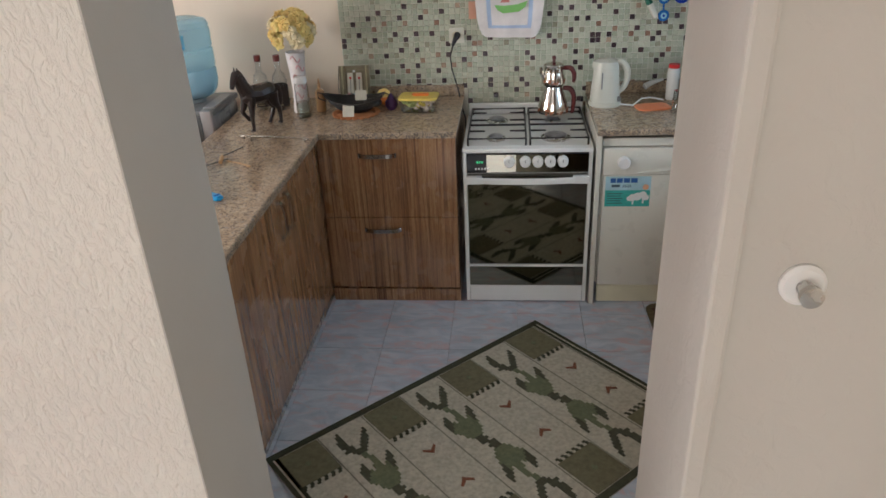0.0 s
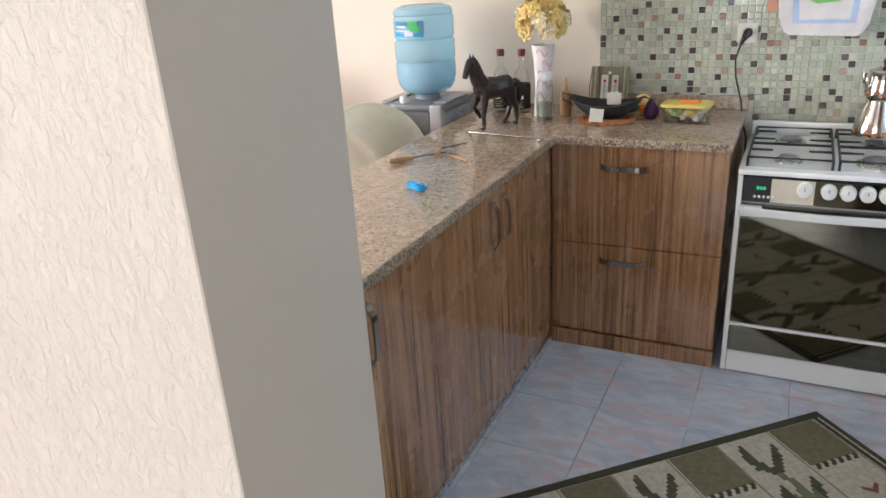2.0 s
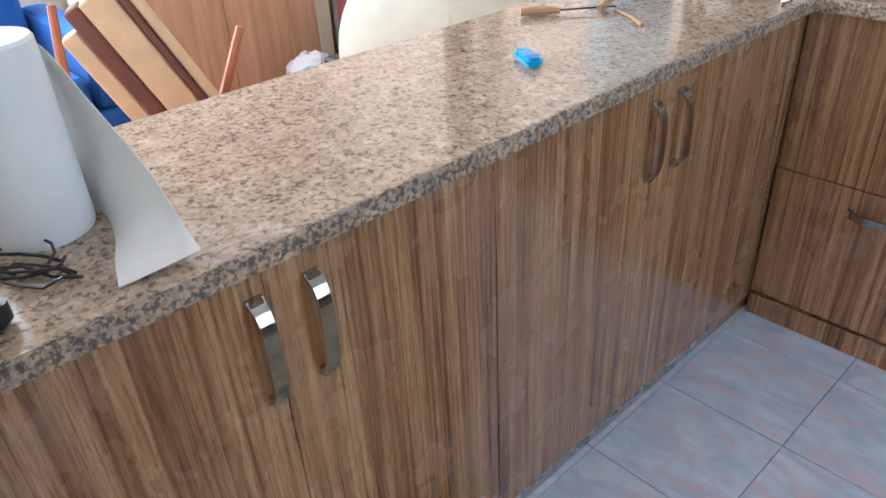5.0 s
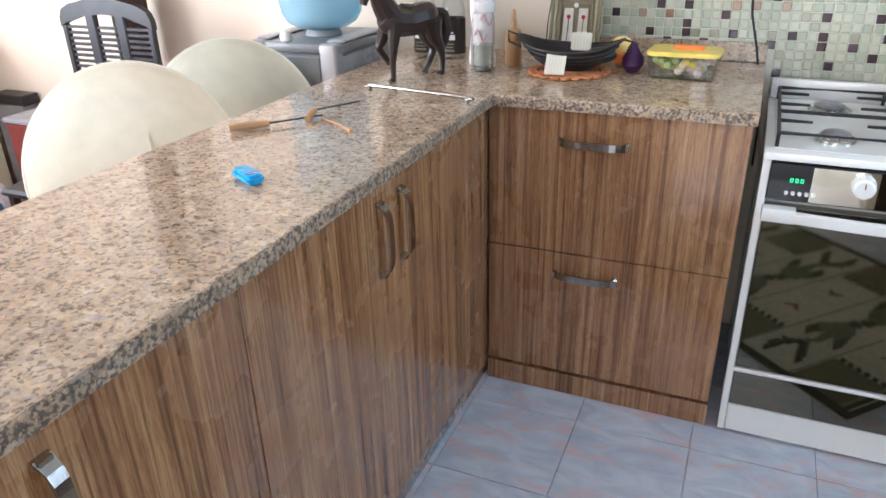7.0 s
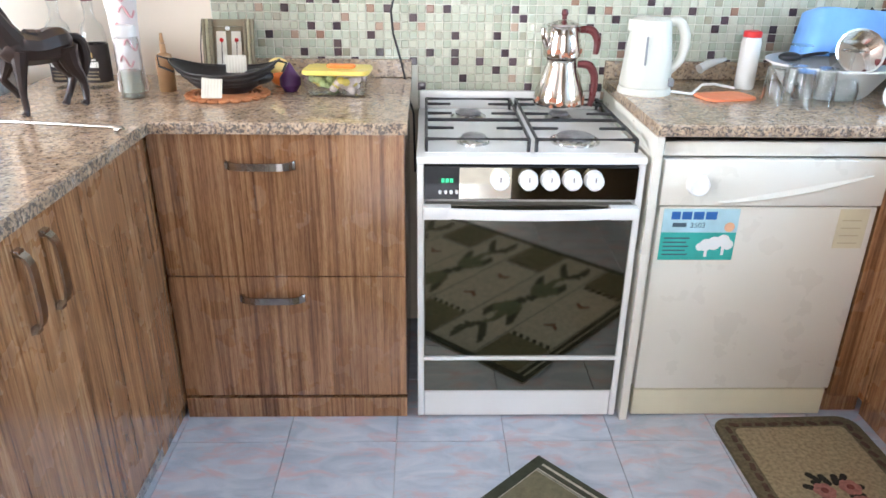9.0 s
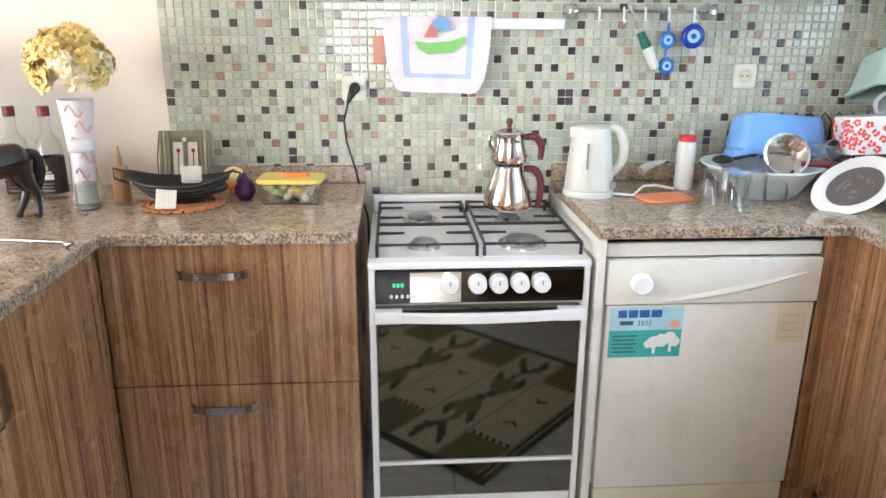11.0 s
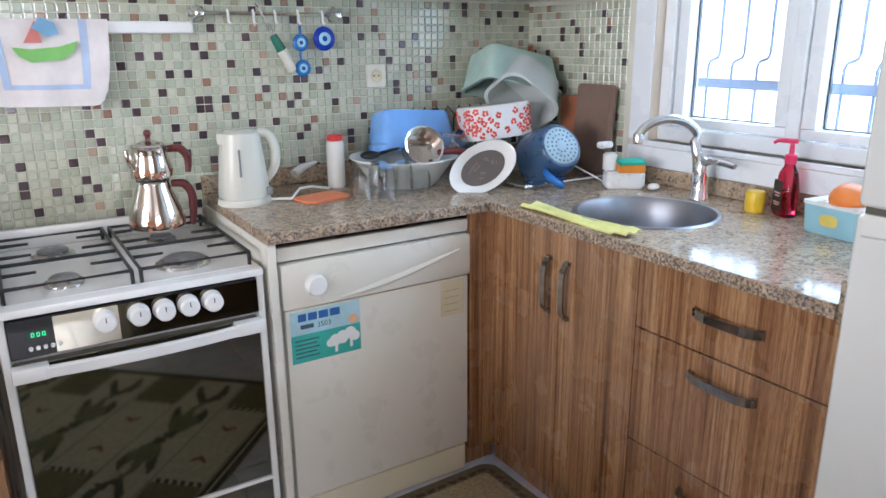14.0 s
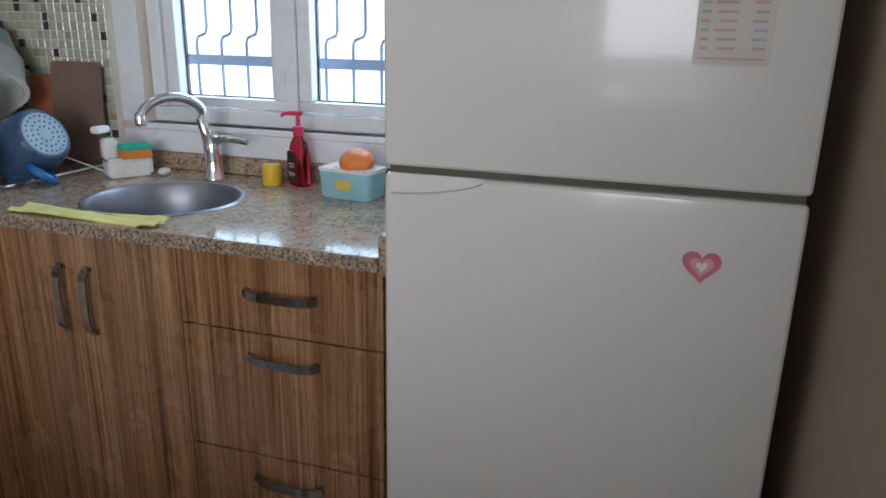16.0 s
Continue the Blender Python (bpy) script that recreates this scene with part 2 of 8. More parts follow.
def tube(pts, r, seg=8, bm=None, closed=False):
    """A round bar through the points; r may be a list. Thicker bars are bent smoothly from point to point."""
    bm = bm or bmesh.new()
    pts = [Vector(p) for p in pts]
    n = len(pts)
    if seg >= 10 and 2 < n < 10 and not closed:
        rs = list(r) if isinstance(r, (list, tuple)) else [r] * n
        fine, fr = [], []
        for i in range(n - 1):
            a, b, c, d = pts[max(i - 1, 0)], pts[i], pts[i + 1], pts[min(i + 2, n - 1)]
            for k in range(5):
                s = k / 5
                fine.append(0.5 * (2 * b + (c - a) * s + (2 * a - 5 * b + 4 * c - d) * s * s + (3 * b - a - 3 * c + d) * s ** 3))
                fr.append(rs[i] + (rs[i + 1] - rs[i]) * s)
        pts, r = fine + [pts[-1]], fr + [rs[-1]]
        n = len(pts)
    rings = []
    up = Vector((0, 0, 1))
    prev = None
    for i, p in enumerate(pts):
        a = pts[(i - 1) % n] if (i or closed) else p
        b = pts[(i + 1) % n] if (i < n - 1 or closed) else p
        d = (b - a).normalized()
        if prev is None:
            side = d.cross(up)
            if side.length < 0.05:
                side = d.cross(Vector((1, 0, 0)))
            side.normalize()
        else:
            side = (prev - d * prev.dot(d)).normalized()
        prev = side
        other = d.cross(side)
        rr = r[i] if isinstance(r, (list, tuple)) else r
        rings.append([bm.verts.new(p + (side * math.cos(2 * math.pi * k / seg) + other * math.sin(2 * math.pi * k / seg)) * rr) for k in range(seg)])
    pairs = list(zip(rings, rings[1:])) + ([(rings[-1], rings[0])] if closed else [])
    for a, b in pairs:
        for k in range(seg):
            j = (k + 1) % seg
            bm.faces.new((a[k], a[j], b[j], b[k]))
    if not closed:
        bm.faces.new(rings[0][::-1])
        bm.faces.new(rings[-1])
    bmesh.ops.recalc_face_normals(bm, faces=bm.faces)
    return bm


def prism(outline, depth, m=None, bm=None, bev=0.0):
    """A flat outline of (x, y) raised by depth along z, then laid by the matrix m."""
    bm = bm or bmesh.new()
    m = m or Matrix.Identity(4)
    lo = [bm.verts.new(m @ Vector((x, y, 0))) for x, y in outline]
    hi = [bm.verts.new(m @ Vector((x, y, depth))) for x, y in outline]
    fs = [bm.faces.new(lo[::-1]), bm.faces.new(hi)]
    k = len(lo)
    for i in range(k):
        j = (i + 1) % k
        fs.append(bm.faces.new((lo[i], lo[j], hi[j], hi[i])))
    bmesh.ops.recalc_face_normals(bm, faces=fs)
    if bev:
        bmesh.ops.bevel(bm, geom=[e for f in fs[:2] for e in f.edges], offset=bev, segments=2, affect="EDGES")
    return bm


def rounded(w, h, r, k=6):
    """A rounded rectangle's outline, centred."""
    out = []
    for cx, cy, a0 in ((w / 2 - r, h / 2 - r, 0), (-w / 2 + r, h / 2 - r, 90), (-w / 2 + r, -h / 2 + r, 180), (w / 2 - r, -h / 2 + r, 270)):
        for i in range(k + 1):
            a = radians(a0 + 90 * i / k)
            out.append((cx + r * math.cos(a), cy + r * math.sin(a)))
    return out


def smooth(ob, angle=35):
    me = ob.data
    me.shade_smooth()
    me.set_sharp_from_angle(angle=radians(angle))
    return ob


def place_of(ob):
    p = Vector((0, 0, 0))
    while ob is not None:
        p += ob.matrix_basis.translation
        ob = ob.parent
    return p


def part(name, bm, material, parent=None, label="", sm=True, kind=""):
    """Links a bmesh, drawn in the room's own metres, as one mesh object under its thing."""
    me = bpy.data.meshes.new(name)
    if parent is not None:
        bm.transform(Matrix.Translation(-place_of(parent)))
    bm.to_mesh(me)
    bm.free()
    me.materials.append(MATS[material])
    ob = new(name, me)
    ob.parent = parent
    tagged(ob, label, kind=kind)
    if sm:
        smooth(ob)
    return ob


def thing(name, at, label, category, group=""):
    ob = new(name)
    ob.empty_display_size = 0.05
    ob.matrix_basis = Matrix.Translation(at)
    return tagged(ob, label, category, group)


def single(name, bm, material, label, category, group="", kind=""):
    return tagged(part(name, bm, material, None), label, category, group, kind)


def structure(name, bm, material, label):
    ob = part(name, bm, material, None, sm=False)
    return tagged(ob, label, kind="structure")


# ---- room shell ----
CEIL = 2.6
WT = 0.911
WB = 0.881

floor = structure("floor", boxes((-4.1, 2.2, -6.5, 0.2, -0.15, -0.008)), "grout", "grey cement bed under pale kitchen tiles")
structure("ceiling", boxes((-4.1, 2.2, -6.5, 0.2, CEIL, CEIL + 0.12)), "ceiling_paint", "plain off-white painted ceiling")
wall_north = structure("wall_north", boxes((-4.1, 2.2, 0.0, 0.2, -0.008, CEIL)), "peach_plaster", "peach painted plaster wall behind the cooker")
WY0, WY1, WZ0, WZ1 = -1.72, -0.66, 1.05, 2.12
wall_east = structure("wall_east", boxes((1.95, 2.2, WY1, 0.0, -0.008, CEIL), (1.95, 2.2, -6.5, WY0, -0.008, CEIL),
                                         (1.95, 2.2, WY0, WY1, -0.008, WZ0), (1.95, 2.2, WY0, WY1, WZ1, CEIL)), "peach_plaster", "painted wall with the kitchen window")
structure("wall_doorway", boxes((0.558, 1.95, -2.80, -2.49, -0.008, CEIL)), "hall_plaster", "grey-cream plastered wall beside the kitchen doorway")
# Added thin sheet; its dark brown stands in for shade on this wall.
structure("wall_lining", boxes((0.559, 1.948, -2.4895, -2.4865, -0.008, CEIL)), "shade_brown_plaster", "thin brown sheet, darkened for shade on the doorway wall's kitchen side")
structure("wall_stub", boxes((-0.957, -0.368, -2.78, -2.492, -0.008, CEIL)), "stucco", "cream textured stucco wall end beside the doorway")
# Thin sheet over the stucco; the reveal's shade is in its grey.
structure("wall_stub_face", boxes((-0.368, -0.365, -2.7795, -2.4925, -0.008, CEIL)), "shaded_jamb_paint", "smooth reveal, greyed to stand for shade")
structure("trim", boxes((0.521, 0.558, -2.815, -2.475, -0.008, CEIL), bev=0.006, seg=2), "hall_plaster", "pale plastered edge of the doorway")
structure("lintel", boxes((-0.365, 0.521, -2.777, -2.495, 2.25, CEIL)), "shaded_jamb_paint", "painted lintel over the doorway")
structure("wall_west", boxes((-4.3, -4.1, -6.5, -3.95, -0.008, CEIL), (-4.3, -4.1, -1.55, 0.2, -0.008, CEIL),
                             (-4.3, -4.1, -3.95, -1.55, -0.008, 0.6), (-4.3, -4.1, -3.95, -1.55, 2.35, CEIL)), "peach_plaster", "painted living room wall with a window")
structure("wall_south", boxes((-4.7, -1.5, -6.7, -6.5, -0.008, CEIL), (0.7, 2.2, -6.7, -6.5, -0.008, CEIL),
                              (-1.5, 0.7, -6.7, -6.5, -0.008, 0.8), (-1.5, 0.7, -6.7, -6.5, 2.35, CEIL)), "peach_plaster", "painted hall wall with a window")
structure("ground", boxes((-300, 300, -300, 300, -0.6, -0.5)), "ground_paving", "pale paved ground outside")
structure("carpet_living", boxes((-4.1, -1.2, -6.5, -0.01, -0.004, 0.006), (-1.196, -0.95, -6.5, -2.85, -0.004, 0.006)), "red_carpet", "red patterned living room carpet")

glow = bpy.data.materials.new("bright_sky")
glow.use_nodes = True
glow.node_tree.nodes["Principled BSDF"].inputs["Base Color"].default_value = (0, 0, 0, 1)
glow.node_tree.nodes["Principled BSDF"].inputs["Emission Color"].default_value = (0.90, 0.95, 1.0, 1)
glow.node_tree.nodes["Principled BSDF"].inputs["Emission Strength"].default_value = 3.0
MATS["bright_sky"] = glow
structure("backdrop", boxes((6.0, 6.05, -7.0, 4.0, -0.49, 6.0)), "bright_sky", "overexposed white daylight outside the window")

# ---- worktops ----


def worktop_left():
    t = thing("worktop", (-0.9, -0.6, WB), "speckled pinkish-brown granite worktop on the breakfast counter", "worktop")
    bm = boxes((-1.18, -0.668, -2.488, -0.002, WB, WT), (-0.668, -0.022, -0.632, -0.002, WB, WT))
    bmesh.ops.remove_doubles(bm, verts=bm.verts, dist=0.0001)
    part("slab", bm, "granite", t, sm=False)
    return t


def rough_edge(t, x0, x1, y0, y1, n, seed):
    """A chipped, unpolished strip along a worktop's front edge."""
    rnd = random.Random(seed)
    bm = bmesh.new()
    a, b = Vector((x0, y0, 0)), Vector((x1, y1, 0))
    d = (b - a).normalized()
    out = Vector((d.y, -d.x, 0))
    rows = []
    for i in range(n + 1):
        p = a.lerp(b, i / n)
        row = []
        for k, z in enumerate((WB + 0.001, WB + 0.012, WB + 0.026, WT - 0.001)):
            j = rnd.uniform(-0.0014, 0.0014) if 0 < k else 0
            row.append(bm.verts.new(p + out * (0.003 + j - (0.003 if k == 3 else 0)) + Vector((0, 0, z + (rnd.uniform(-0.001, 0.0004) if k else 0)))))
        row.append(bm.verts.new(p - out * 0.004 + Vector((0, 0, WT + 0.0006))))
        rows.append(row)
    for r, s in zip(rows, rows[1:]):
        for k in range(4):
            bm.faces.new((r[k], r[k + 1], s[k + 1], s[k]))
    bmesh.ops.recalc_face_normals(bm, faces=bm.faces)
    part("rough_edge", bm, "granite_rough", t, "chipped unpolished granite edge", sm=False)


wl = worktop_left()
rough_edge(wl, -0.668, -0.668, -2.488, -0.632, 260, 1)
rough_edge(wl, -0.668, -0.022, -0.632, -0.632, 100, 2)
part("splashback", boxes((-0.66, -0.022, -0.022, -0.004, WT + 0.001, WT + 0.058), bev=0.002), "granite", wl)


def worktop_right():
    t = thing("worktop", (1.3, -0.6, WB), "speckled pink-brown granite worktop with a round sink", "worktop")
    bm = bmesh.new()
    cx, cy, r, n = 1.585, -0.995, 0.192, 48
    for z in (WB, WT):
        ring = [bm.verts.new((cx + r * math.cos(2 * math.pi * i / n), cy + r * math.sin(2 * math.pi * i / n), z)) for i in range(n)]
        x0, x1, y0, y1 = 1.31, 1.948, -1.70, -0.632
        outer = []
        for i in range(n):
            a = 2 * math.pi * i / n
            c, s = math.cos(a), math.sin(a)
            k = min(((x1 - cx) / c if c > 1e-6 else (x0 - cx) / c if c < -1e-6 else 9), ((y1 - cy) / s if s > 1e-6 else (y0 - cy) / s if s < -1e-6 else 9))
            outer.append([cx + c * k, cy + s * k])
        for X in (x0, x1):
            for Y in (y0, y1):
                j = min(range(n), key=lambda q: (outer[q][0] - X) ** 2 + (outer[q][1] - Y) ** 2)
                outer[j] = [X, Y]
        ov = [bm.verts.new((p[0], p[1], z)) for p in outer]
        for i in range(n):
            bm.faces.new((ring[i], ring[(i + 1) % n], ov[(i + 1) % n], ov[i]))
        if z == WB:
            lo_r, lo_o = ring, ov
        else:
            for i in range(n):
                j = (i + 1) % n
                bm.faces.new((lo_r[i], lo_r[j], ring[j], ring[i]))
                bm.faces.new((lo_o[i], lo_o[j], ov[j], ov[i]))
    bmesh.ops.recalc_face_normals(bm, faces=bm.faces)
    part("slab", bm, "granite", t, sm=False)
    part("side_slab", boxes((0.612, 1.948, -0.6318, -0.002, WB, WT)), "granite", t, sm=False)
    part("splashback", boxes((0.612, 1.948, -0.022, -0.004, WT + 0.001, WT + 0.058), bev=0.002), "granite", t)
    part("splashback", boxes((1.93, 1.948, -1.70, -0.024, WT + 0.001, WT + 0.052), bev=0.002), "granite", t)
    part("end_lip", boxes((1.315, 1.93, -1.72, -1.70, WB - 0.01, WT + 0.045), bev=0.003), "granite", t, "raised granite end strip beside the fridge")
    return t


wr = worktop_right()
rough_edge(wr, 1.31, 1.31, -0.632, -1.70, 150, 3)
rough_edge(wr, 0.612, 1.31, -0.632, -0.632, 100, 4)

# ---- cabinets ----


def bow_handle(parent, axis, c, length=0.165):
    """A flat bowed bar handle; axis is the unit vector along it, c its middle on the door, out points to the room."""
    pos, along, out = Vector(c[0]), Vector(axis), Vector(c[1])
    side = along.cross(out).normalized()
    bm = bmesh.new()
    n = 12
    rows = []
    for i in range(n + 1):
        s = i / n * 2 - 1
        lift = 0.022 * (1 - abs(s) ** 6) + 0.002 * (1 - s * s) + 0.003
        p = pos + along * (s * length / 2) + out * lift
        w = 0.0100 if abs(s) < 0.8 else 0.0100 + 0.002 * (abs(s) - 0.8) / 0.2
        rows.append([bm.verts.new(p + side * w + out * 0.003), bm.verts.new(p - side * w + out * 0.003), bm.verts.new(p - side * w - out * 0.003), bm.verts.new(p + side * w - out * 0.003)])
    for r, s in zip(rows, rows[1:]):
        for k in range(4):
            bm.faces.new((r[k], r[(k + 1) % 4], s[(k + 1) % 4], s[k]))
    bm.faces.new(rows[0])
    bm.faces.new(rows[-1][::-1])
    bmesh.ops.recalc_face_normals(bm, faces=bm.faces)
    h = part("handle", bm, "handle_metal", parent, "brushed metal bow handle", sm=False)
    for s in (-0.93, 0.93):
        q = pos + along * (s * length / 2)
        f = bmesh.new()
        bmesh.ops.create_cube(f, size=1.0, matrix=Matrix.Translation(q + out * 0.006) @ Matrix.Diagonal(tuple(abs(along[k]) * 0.012 + abs(side[k]) * 0.017 + abs(out[k]) * 0.014 for k in range(3)) + (1,)))
        part("handle_foot", f, "handle_metal", h, sm=False)
    return h


def cabinet_left(y0, y1, handle_ys):
    t = thing("base_cabinet", (-0.92, (y0 + y1) / 2, 0), "base cabinet with two zebrano doors under the breakfast counter", "cabinet", "base cabinets")
    part("body", boxes((-1.14, -0.712, y0, y1, 0.07, WB - 0.001)), "zebrano", t, sm=False)
    part("plinth", boxes((-1.12, -0.712, y0, y1, 0.0, 0.069)), "zebrano", t, sm=False)
    part("floor_trim", boxes((-0.711, -0.704, y0, y1, 0.0, 0.05), bev=0.001), "satin_steel", t, "thin metal strip along the floor")
    mid = (y0 + y1) / 2
    for a, b, hy in ((y0, mid, handle_ys[0]), (mid, y1, handle_ys[1])):
        d = part("door", boxes((-0.711, -0.690, a + 0.0006, b - 0.0006, 0.06, WB - 0.004), bev=0.001), "zebrano", t, "glossy zebrano door with upright grain", sm=False)
        bow_handle(d, (0, 0, 1), ((-0.690, hy, 0.755), (1, 0, 0)))


cabinet_left(-1.6745, -0.784, (-1.245, -1.150))
cabinet_left(-2.488, -1.6755, (-2.100, -2.018))
filler = thing("corner_filler", (-0.9, -0.7, 0), "zebrano filler panel in the counter corner", "cabinet")
part("panel", boxes((-1.14, -0.690, -0.783, -0.004, 0.06, WB - 0.001)), "zebrano", filler, sm=False)
part("plinth", boxes((-1.12, -0.704, -0.783, -0.004, 0.0, 0.059)), "zebrano", filler, sm=False)


def drawer_cabinet():
    t = thing("drawer_cabinet", (-0.36, -0.3, 0), "zebrano base cabinet with two deep drawers beside the cooker", "cabinet", "base cabinets")
    part("body", boxes((-0.688, -0.030, -0.590, -0.004, 0.07, WB - 0.001)), "zebrano", t, sm=False)
    part("plinth", boxes((-0.688, -0.030, -0.607, -0.02, 0.0, 0.069), bev=0.002), "zebrano", t, "zebrano plinth standing slightly proud", sm=False)
    for z0, z1, hz in ((0.477, WB - 0.004, 0.797), (0.083, 0.4735, 0.412)):
        d = part("drawer_front", boxes((-0.684, -0.032, -0.611, -0.591, z0, z1), bev=0.001), "zebrano", t, sm=False)
        bow_handle(d, (1, 0, 0), ((-0.400, -0.611, hz), (0, -1, 0)), 0.18)


drawer_cabinet()


def sink_cabinet():
    t = thing("sink_cabinet", (1.6, -0.9, 0), "zebrano base cabinet with two doors under the sink", "cabinet", "base cabinets")
    part("body", boxes((1.362, 1.945, -1.196, -0.640, 0.07, WB - 0.21)), "zebrano", t, sm=False)
    part("side_panel", boxes((1.34, 1.362, -0.640, -0.604, 0.07, WB - 0.001)), "zebrano", t, sm=False)
    part("plinth", boxes((1.365, 1.93, -1.196, -0.60, 0.0, 0.069)), "zebrano", t, sm=False)
    for a, b, hy in ((-1.204, -0.922, -0.957), (-0.920, -0.642, -0.880)):
        d = part("door", boxes((1.340, 1.360, a, b, 0.085, WB - 0.004), bev=0.001), "zebrano", t, "zebrano door with upright grain", sm=False)
        bow_handle(d, (0, 0, 1), ((1.340, hy, 0.712), (-1, 0, 0)), 0.17)
    return t


sink_cabinet()


def drawer_unit():
    t = thing("drawer_unit", (1.6, -1.45, 0), "zebrano drawer unit beside the fridge", "cabinet", "base cabinets")
    part("body", boxes((1.362, 1.945, -1.700, -1.200, 0.07, WB - 0.001)), "zebrano", t, sm=False)
    part("plinth", boxes((1.365, 1.93, -1.700, -1.200, 0.0, 0.069)), "zebrano", t, sm=False)
    for z0, z1, hz in ((0.696, WB - 0.004, 0.790), (0.386, 0.692, 0.636), (0.085, 0.382, 0.325)):
        d = part("drawer_front", boxes((1.340, 1.360, -1.700, -1.207, z0, z1), bev=0.001), "zebrano", t, sm=False)
        bow_handle(d, (0, 1, 0), ((1.340, -1.465, hz), (-1, 0, 0)), 0.175)


drawer_unit()


def text_mesh(words, size, m, depth=0.0006):
    cu = bpy.data.curves.new("letters", "FONT")
    cu.body, cu.size, cu.extrude = words, size, depth
    ob = bpy.data.objects.new("letters", cu)
    scene.collection.objects.link(ob)
    bpy.context.view_layer.update()
    me = bpy.data.meshes.new_from_object(ob)
    bpy.data.objects.remove(ob)
    bm = bmesh.new()
    bm.from_mesh(me)
    bm.transform(m)
    bpy.data.meshes.remove(me)
    return bm


SOUTH = Matrix(((1, 0, 0, 0), (0, 0, -1, 0), (0, 1, 0, 0), (0, 0, 0, 1)))
WEST = Matrix(((0, 0, -1, 0), (-1, 0, 0, 0), (0, 1, 0, 0), (0, 0, 0, 1)))


def facing_south(x, y, z):
    """A plane whose own x goes east and y goes up, facing the room from the cooker wall."""
    return Matrix.Translation((x, y, z)) @ SOUTH


def facing_west(x, y, z):
    return Matrix.Translation((x, y, z)) @ WEST


def disc(m, r, depth, seg=28, bm=None):
    return prism([(r * math.cos(2 * math.pi * i / seg), r * math.sin(2 * math.pi * i / seg)) for i in range(seg)], depth, m, bm)


# ---- cooker ----
def cooker():
    t = thing("cooker", (0.3, -0.33, 0), "white freestanding gas cooker with a dark glass oven door", "cooker")
    part("body", boxes((0.002, 0.598, -0.585, -0.035, 0.02, 0.80), bev=0.004), "white_enamel", t)
    part("side_rail", boxes((0.002, 0.020, -0.617, -0.586, 0.01, 0.802), bev=0.002), "white_enamel", t)
    part("side_rail", boxes((0.580, 0.598, -0.617, -0.586, 0.01, 0.802), bev=0.002), "white_enamel", t)
    top = part("hob", boxes((0.0, 0.60, -0.622, -0.06, 0.802, 0.822), bev=0.006, seg=2), "white_enamel", t, "white enamelled hob with a raised rim")
    part("hob_well", boxes((0.022, 0.298, -0.585, -0.085, 0.8225, 0.8245), (0.310, 0.580, -0.585, -0.085, 0.8225, 0.8245), bev=0.001), "white_enamel", top)
    part("backguard", boxes((0.004, 0.596, -0.058, -0.030, 0.80, 0.876), bev=0.005, seg=2), "white_enamel", t)
    for cx, cy, r in ((0.155, -0.485, 0.040), (0.155, -0.205, 0.048), (0.435, -0.205, 0.036), (0.435, -0.475, 0.060)):
        b = part("burner", lathe([(0, 0.824), (r * 1.15, 0.824), (r * 1.15, 0.831), (r * 0.95, 0.836), (0, 0.836)], (cx, cy, 0)), "satin_steel", t)
        part("burner_cap", lathe([(0, 0.837), (r * 0.82, 0.837), (r * 0.84, 0.842), (r * 0.7, 0.846), (0, 0.847)], (cx, cy, 0)), "burner_cap", b, "worn grey burner cap")
    for x0, x1 in ((0.026, 0.294), (0.314, 0.578)):
        y0, y1, z, r = -0.578, -0.090, 0.858, 0.0052
        bm = tube([(x0, y0, z), (x1, y0, z), (x1, y1, z), (x0, y1, z)], r, 6, closed=True)
        ym = (y0 + y1) / 2
        for yy in (ym - 0.035, ):
            tube([(x0, yy, z), (x1, yy, z)], r, 6, bm)
        for yy in (y0 + 0.115, y1 - 0.075, ym + 0.045):
            tube([(x0, yy, z), (x0 + 0.075, yy, z)], [r, r * 0.7], 6, bm)
            tube([(x1, yy, z), (x1 - 0.075, yy, z)], [r, r * 0.7], 6, bm)
        for px in (x0, x1):
            for py in (y0, y1):
                tube([(px, py, z), (px, py, 0.8246)], r, 6, bm)
        part("pan_grid", bm, "black_iron", t, "black iron pan support")
    panel = part("control_panel", boxes((0.020, 0.580, -0.620, -0.587, 0.706, 0.797), bev=0.002), "panel_black", t, "dark reflecting control panel", sm=False)
    part("panel_mirror", boxes((0.112, 0.248, -0.6215, -0.6202, 0.709, 0.794)), "mirror_panel", panel, "mirror-like panel strip", sm=False)
    part("panel_tint", boxes((0.249, 0.578, -0.6212, -0.6202, 0.709, 0.794)), "panel_bronze", panel, "bronze tinted panel strip", sm=False)
    part("display", boxes((0.058, 0.100, -0.6216, -0.6204, 0.752, 0.766)), "display_glass", panel, sm=False)
    for dx in (0.0, 0.011, 0.022):
        part("digit", boxes((0.066 + dx, 0.073 + dx, -0.6222, -0.6217, 0.754, 0.756), (0.066 + dx, 0.073 + dx, -0.6222, -0.6217, 0.762, 0.764), (0.066 + dx, 0.068 + dx, -0.6222, -0.6217, 0.756, 0.762), (0.071 + dx, 0.073 + dx, -0.6222, -0.6217, 0.756, 0.762)), "digit_green", panel, "lit green zero", sm=False)
    for k, x in enumerate((0.217, 0.291, 0.348, 0.405, 0.462)):
        kn = part("knob", lathe([(0, 0.031), (0.019, 0.031), (0.023, 0.027), (0.0245, 0.006), (0.026, 0.0), (0, 0.0)], m=facing_south(x, -0.6215, 0.763)), "white_plastic", t, "round white cooker knob")
